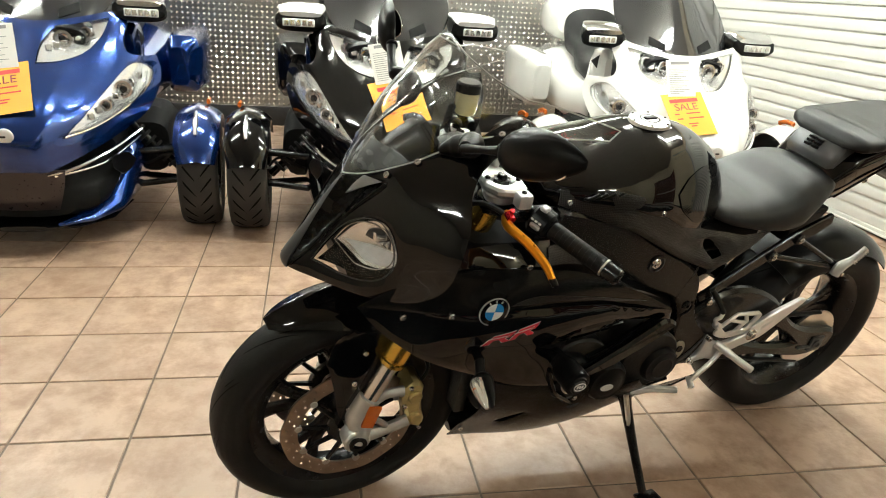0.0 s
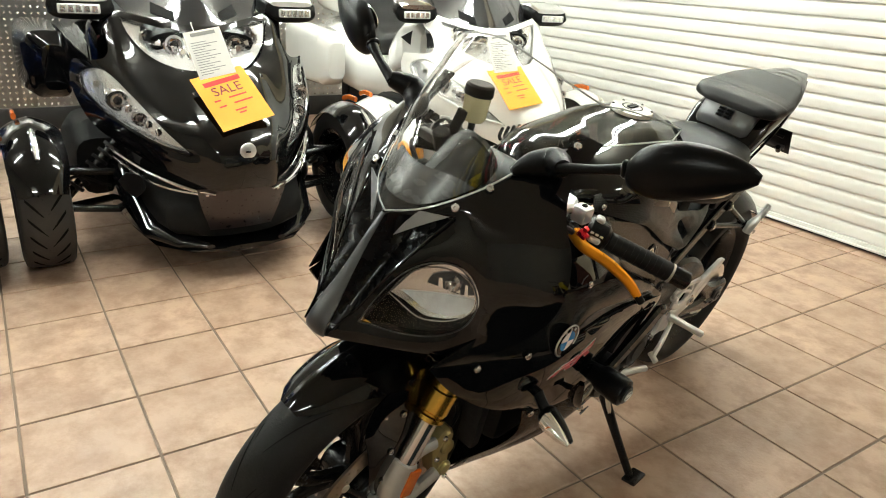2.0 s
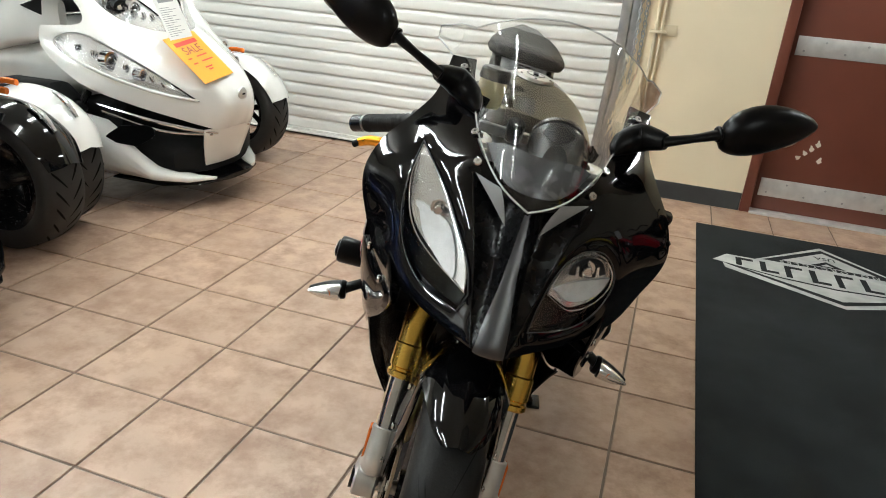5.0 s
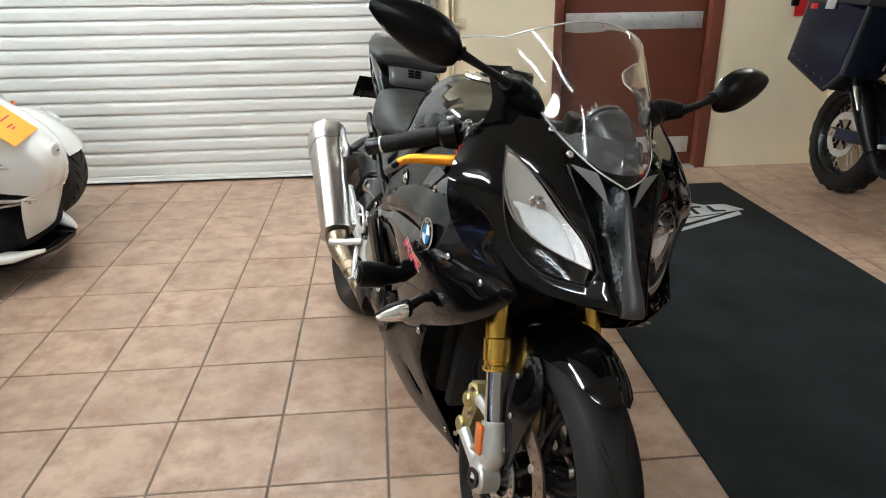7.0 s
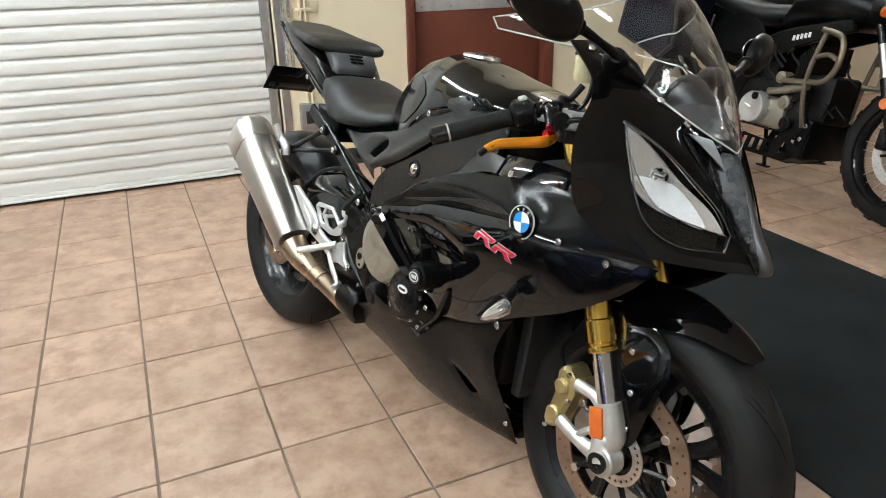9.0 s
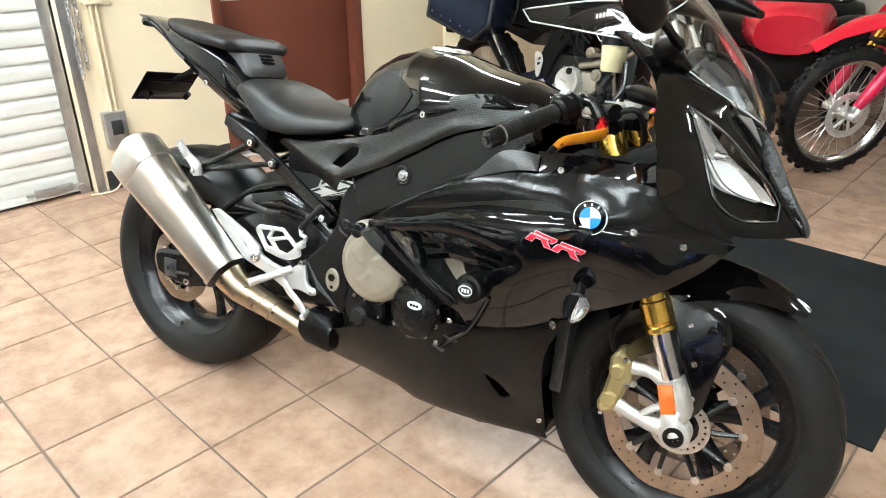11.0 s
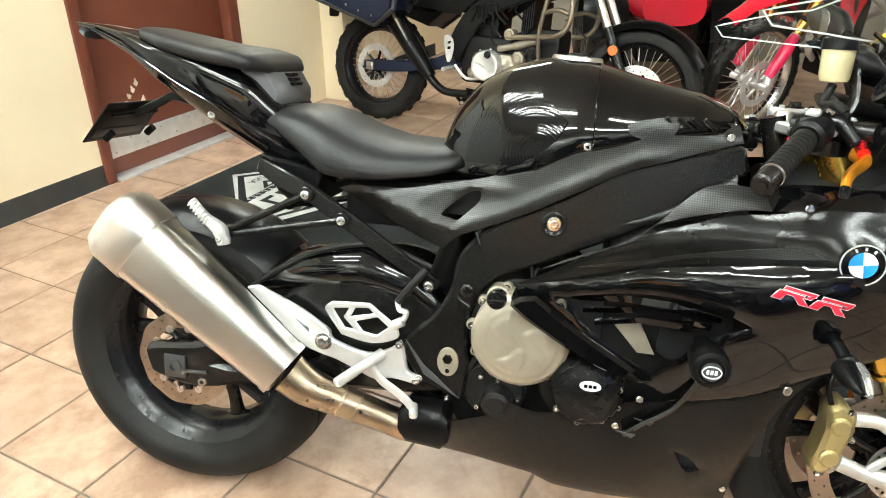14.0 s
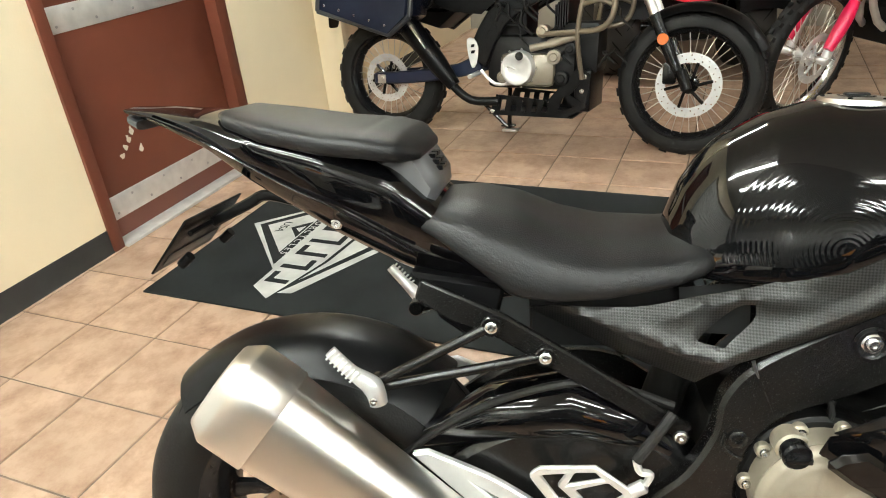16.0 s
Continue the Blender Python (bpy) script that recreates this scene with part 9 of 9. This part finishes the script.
def dirt_bike(x, y, head, plastic, guard, label, tube_m):
    b = thing("dirt_bike", lean_pose(x, y, head, 6) @ pose(-1.47, 0, 0), label, "motorcycle", "dirt bikes")
    FA_ = Vector((1.47, 0, 0.35))
    spoked_wheel("front_wheel", FA_, 0.352, 0.045, 0.272, M_RIMSIL, b, True, 0.125, 1)
    spoked_wheel("rear_wheel", Vector((0, 0, 0.34)), 0.342, 0.06, 0.245, M_RIMSIL, b, True, 0.12, -1, 12)
    for s in (-1, 1):
        top, low = Vector((1.155, s * 0.10, 0.98)), Vector((1.445, s * 0.10, 0.40))
        d = (low - top).normalized()
        part("fork_tube", join(rod(top, top + d * 0.40, 0.0285, n=18, bev=0.002)), M_GOLD if plastic is M_RED2 else M_STEEL, b)
        part("fork_leg", rod(top + d * 0.38, low, 0.022, n=14), M_STEEL, b)
        part("fork_guard", join(hose([top + d * 0.40 + Vector((0.022, s * 0.012, 0)), top + d * 0.52 + Vector((0.026, s * 0.014, 0)), low + Vector((0.030, s * 0.012, 0.01))], 0.030, 12, 4, 1.0, radii=[0.024, 0.034, 0.032, 0.024])), guard, b)
        part("fork_foot", join(rod(low - d * 0.03, FA_ + Vector((-0.005, s * 0.10, -0.02)), 0.024, n=14, bev=0.004), rod(FA_ + Vector((0, s * 0.075, 0)), FA_ + Vector((0, s * 0.128, 0)), 0.020, n=16, bev=0.003)), M_SILVER, b)
        part("radiator_shroud", panel([(0.78, 0.86, 1), (0.98, 0.98), (1.16, 0.96, 1), (1.24, 0.80), (1.18, 0.62), (1.02, 0.58, 1), (0.92, 0.72)], thin_plate([(0.78, 0.86, 0.11), (1.16, 0.96, 0.17), (1.24, 0.78, 0.24), (1.02, 0.58, 0.20), (0.92, 0.75, 0.14)]), "y", 0.025, 0.004, 0.006, mirror=s < 0), plastic, b)
        part("side_plate", panel([(0.10, 0.90, 1), (0.45, 0.84), (0.52, 0.66), (0.30, 0.60, 1), (0.14, 0.72)], lambda u, v: 0.13, "y", 0.03, 0.004, 0.004, mirror=s < 0), M_WHITE if plastic is M_RED2 else plastic, b)
        part("swingarm", rod((0.0, s * 0.09, 0.34), (0.58, s * 0.09, 0.42), 0.025, 0.035, 10), M_SILVER, b)
    part("axle", rod(FA_ + Vector((0, -0.11, 0)), FA_ + Vector((0, 0.11, 0)), 0.011), M_STEEL, b)
    for z_, dx in ((0.70, 0.0), (0.92, 0.0)):
        xx = 1.155 + (0.98 - z_) * 0.5
        part("fork_clamp", block(xx - 0.035, xx + 0.035, -0.13, 0.13, z_ - 0.016, z_ + 0.016, 0.010), M_TAN if plastic is M_YELLOW else M_FRAME, b)
    mud = []
    for i in range(16):
        t = i / 15
        x_ = 1.10 + 0.66 * t
        w_ = 0.055 + 0.055 * math.sin(math.pi * min(1, t * 1.25)) ** 0.8
        mud.append([Vector((x_, w_ * u, 0.845 + 0.035 * math.sin(math.pi * t) - 0.13 * t * t - 0.030 * abs(u) ** 2.2)) for u in [-1 + 2 * q / 8 for q in range(9)]])
    bm = skin(mud, False, False)
    bmesh.ops.solidify(bm, geom=bm.faces[:], thickness=0.004)
    part("front_mudguard", bm, plastic, b)
    part("number_board", panel([(-0.10, 0.86, 1), (0.10, 0.86, 1), (0.12, 1.02), (0.09, 1.10, 1), (-0.09, 1.10, 1), (-0.12, 1.02)], lambda u, v: 1.30 - 0.35 * (v - 0.86) - 2.0 * u * u, "x", 0.03, 0.004, 0.004), M_WHITE if plastic is M_RED2 else plastic, b)
    part("saddle", skin([oval((x_, 0, z), w, h, 18, 2.8) for x_, z, w, h in ((-0.10, 0.96, 0.08, 0.02), (0.15, 0.945, 0.09, 0.035), (0.55, 0.93, 0.085, 0.04), (0.85, 0.97, 0.06, 0.035))]), M_LEATHER, b)
    part("rear_mudguard", skin([oval((x_, 0, z), w, 0.01, 14, 3) for x_, z, w in ((0.2, 0.90, 0.10), (-0.15, 0.94, 0.10), (-0.40, 0.98, 0.08))]), plastic, b)
    part("engine_block", join(block(0.58, 0.92, -0.12, 0.12, 0.32, 0.52, 0.03), block(0.74, 0.90, -0.08, 0.08, 0.50, 0.78, 0.02)), M_ENGINE, b)
    part("frame_tube", join(hose([(0.55, 0.09, 0.40), (0.60, 0.10, 0.70), (1.05, 0.05, 0.88), (1.10, 0.0, 0.78), (0.98, 0.05, 0.45), (0.62, 0.08, 0.30)], 0.020, 8, 4), hose([(0.55, -0.09, 0.40), (0.60, -0.10, 0.70), (1.05, -0.05, 0.88), (1.10, 0.0, 0.78), (0.98, -0.05, 0.45), (0.62, -0.08, 0.30)], 0.020, 8, 4)), M_SILVER if plastic is M_RED2 else M_FRAME, b)
    part("radiator", block(1.00, 1.04, -0.17, 0.17, 0.60, 0.88, 0.006), M_MESHM, b)
    part("handlebar", hose([(0.98, -0.40, 1.14), (1.06, -0.22, 1.15), (1.12, -0.08, 1.06), (1.12, 0.08, 1.06), (1.06, 0.22, 1.15), (0.98, 0.40, 1.14)], 0.013, 10, 5), M_FRAME, b)
    part("exhaust", hose([(0.92, -0.10, 0.60), (1.02, -0.13, 0.46), (0.80, -0.15, 0.45), (0.40, -0.15, 0.62), (-0.05, -0.14, 0.78)], 0.03, 12, 5, 1.0, radii=[0.02, 0.02, 0.024, 0.045, 0.05]), M_STEEL, b)
    part("stand", join(rod((0.60, 0.11, 0.30), (0.55, 0.19, 0.025), 0.012, n=8), block(0.51, 0.59, 0.16, 0.22, 0.016, 0.026, 0.003)), M_FRAME, b)
    return b


dirt_bike(3.20, 0.18, (-0.80, 0.60), M_RED2, M_PINK, "red dirt bike with gold forks and knobbly tyres", M_GOLD)
dirt_bike(2.82, -0.49, (-0.80, 0.60), M_YELLOW, M_GLOSS, "yellow dirt bike with silver rims and knobbly tyres", M_STEEL)
dirt_bike(3.75, -0.62, (-0.80, 0.60), M_RED2, M_RED2, "second red dirt bike parked behind the others", M_GOLD)


def quad_bike():
    b = thing("quad_bike", pose(4.25, 0.85, 0, 0, 0, 200), "dark quad bike with wide tyres and red trim", "quad bike")
    for x_ in (0.0, -1.2):
        for s in (-1, 1):
            w = road_tyre((x_, s * 0.42, 0.30), 0.30, 0.11, 0.16, 18, "wheel", b)
            rings = []
            for i in range(12):
                a = radians(10 + 150 * i / 11)
                rings.append([Vector((x_ + 0.36 * math.cos(a), s * 0.42 + 0.15 * u, 0.36 + 0.36 * math.sin(a) - 0.03 * abs(u) ** 2)) for u in (-1, -0.5, 0, 0.5, 1)])
            bm = skin(rings, False, False)
            bmesh.ops.solidify(bm, geom=bm.faces[:], thickness=0.005)
            part("mudguard", bm, M_SATIN, b)
    part("body", skin([oval((x_, 0, z), w, h, 20, 2.8) for x_, z, w, h in ((0.40, 0.62, 0.20, 0.12), (0.20, 0.66, 0.28, 0.18), (-0.3, 0.62, 0.24, 0.22), (-0.9, 0.64, 0.26, 0.20), (-1.4, 0.72, 0.30, 0.10))]), M_RED2, b)
    part("saddle", skin([oval((x_, 0, z), w, h, 18, 2.8) for x_, z, w, h in ((-0.2, 0.86, 0.10, 0.04), (-0.6, 0.86, 0.14, 0.06), (-1.2, 0.90, 0.15, 0.06))]), M_LEATHER, b)
    part("chassis", block(-1.2, 0.2, -0.18, 0.18, 0.22, 0.50, 0.03), M_ENGINE, b)
    for x_ in (0.0, -1.2):
        part("axle", rod((x_, -0.36, 0.30), (x_, 0.36, 0.30), 0.025, n=10), M_FRAME, b)
    part("handlebar", hose([(0.0, -0.38, 1.05), (0.12, -0.2, 1.08), (0.15, 0, 0.98), (0.12, 0.2, 1.08), (0.0, 0.38, 1.05)], 0.013, 8, 4), M_FRAME, b)
    part("front_rack", hose([(0.45, -0.3, 0.84), (0.5, 0, 0.84), (0.45, 0.3, 0.84), (0.1, 0.3, 0.86), (0.1, -0.3, 0.86), (0.44, -0.3, 0.84)], 0.012, 8, 3), M_FRAME, b)


quad_bike()
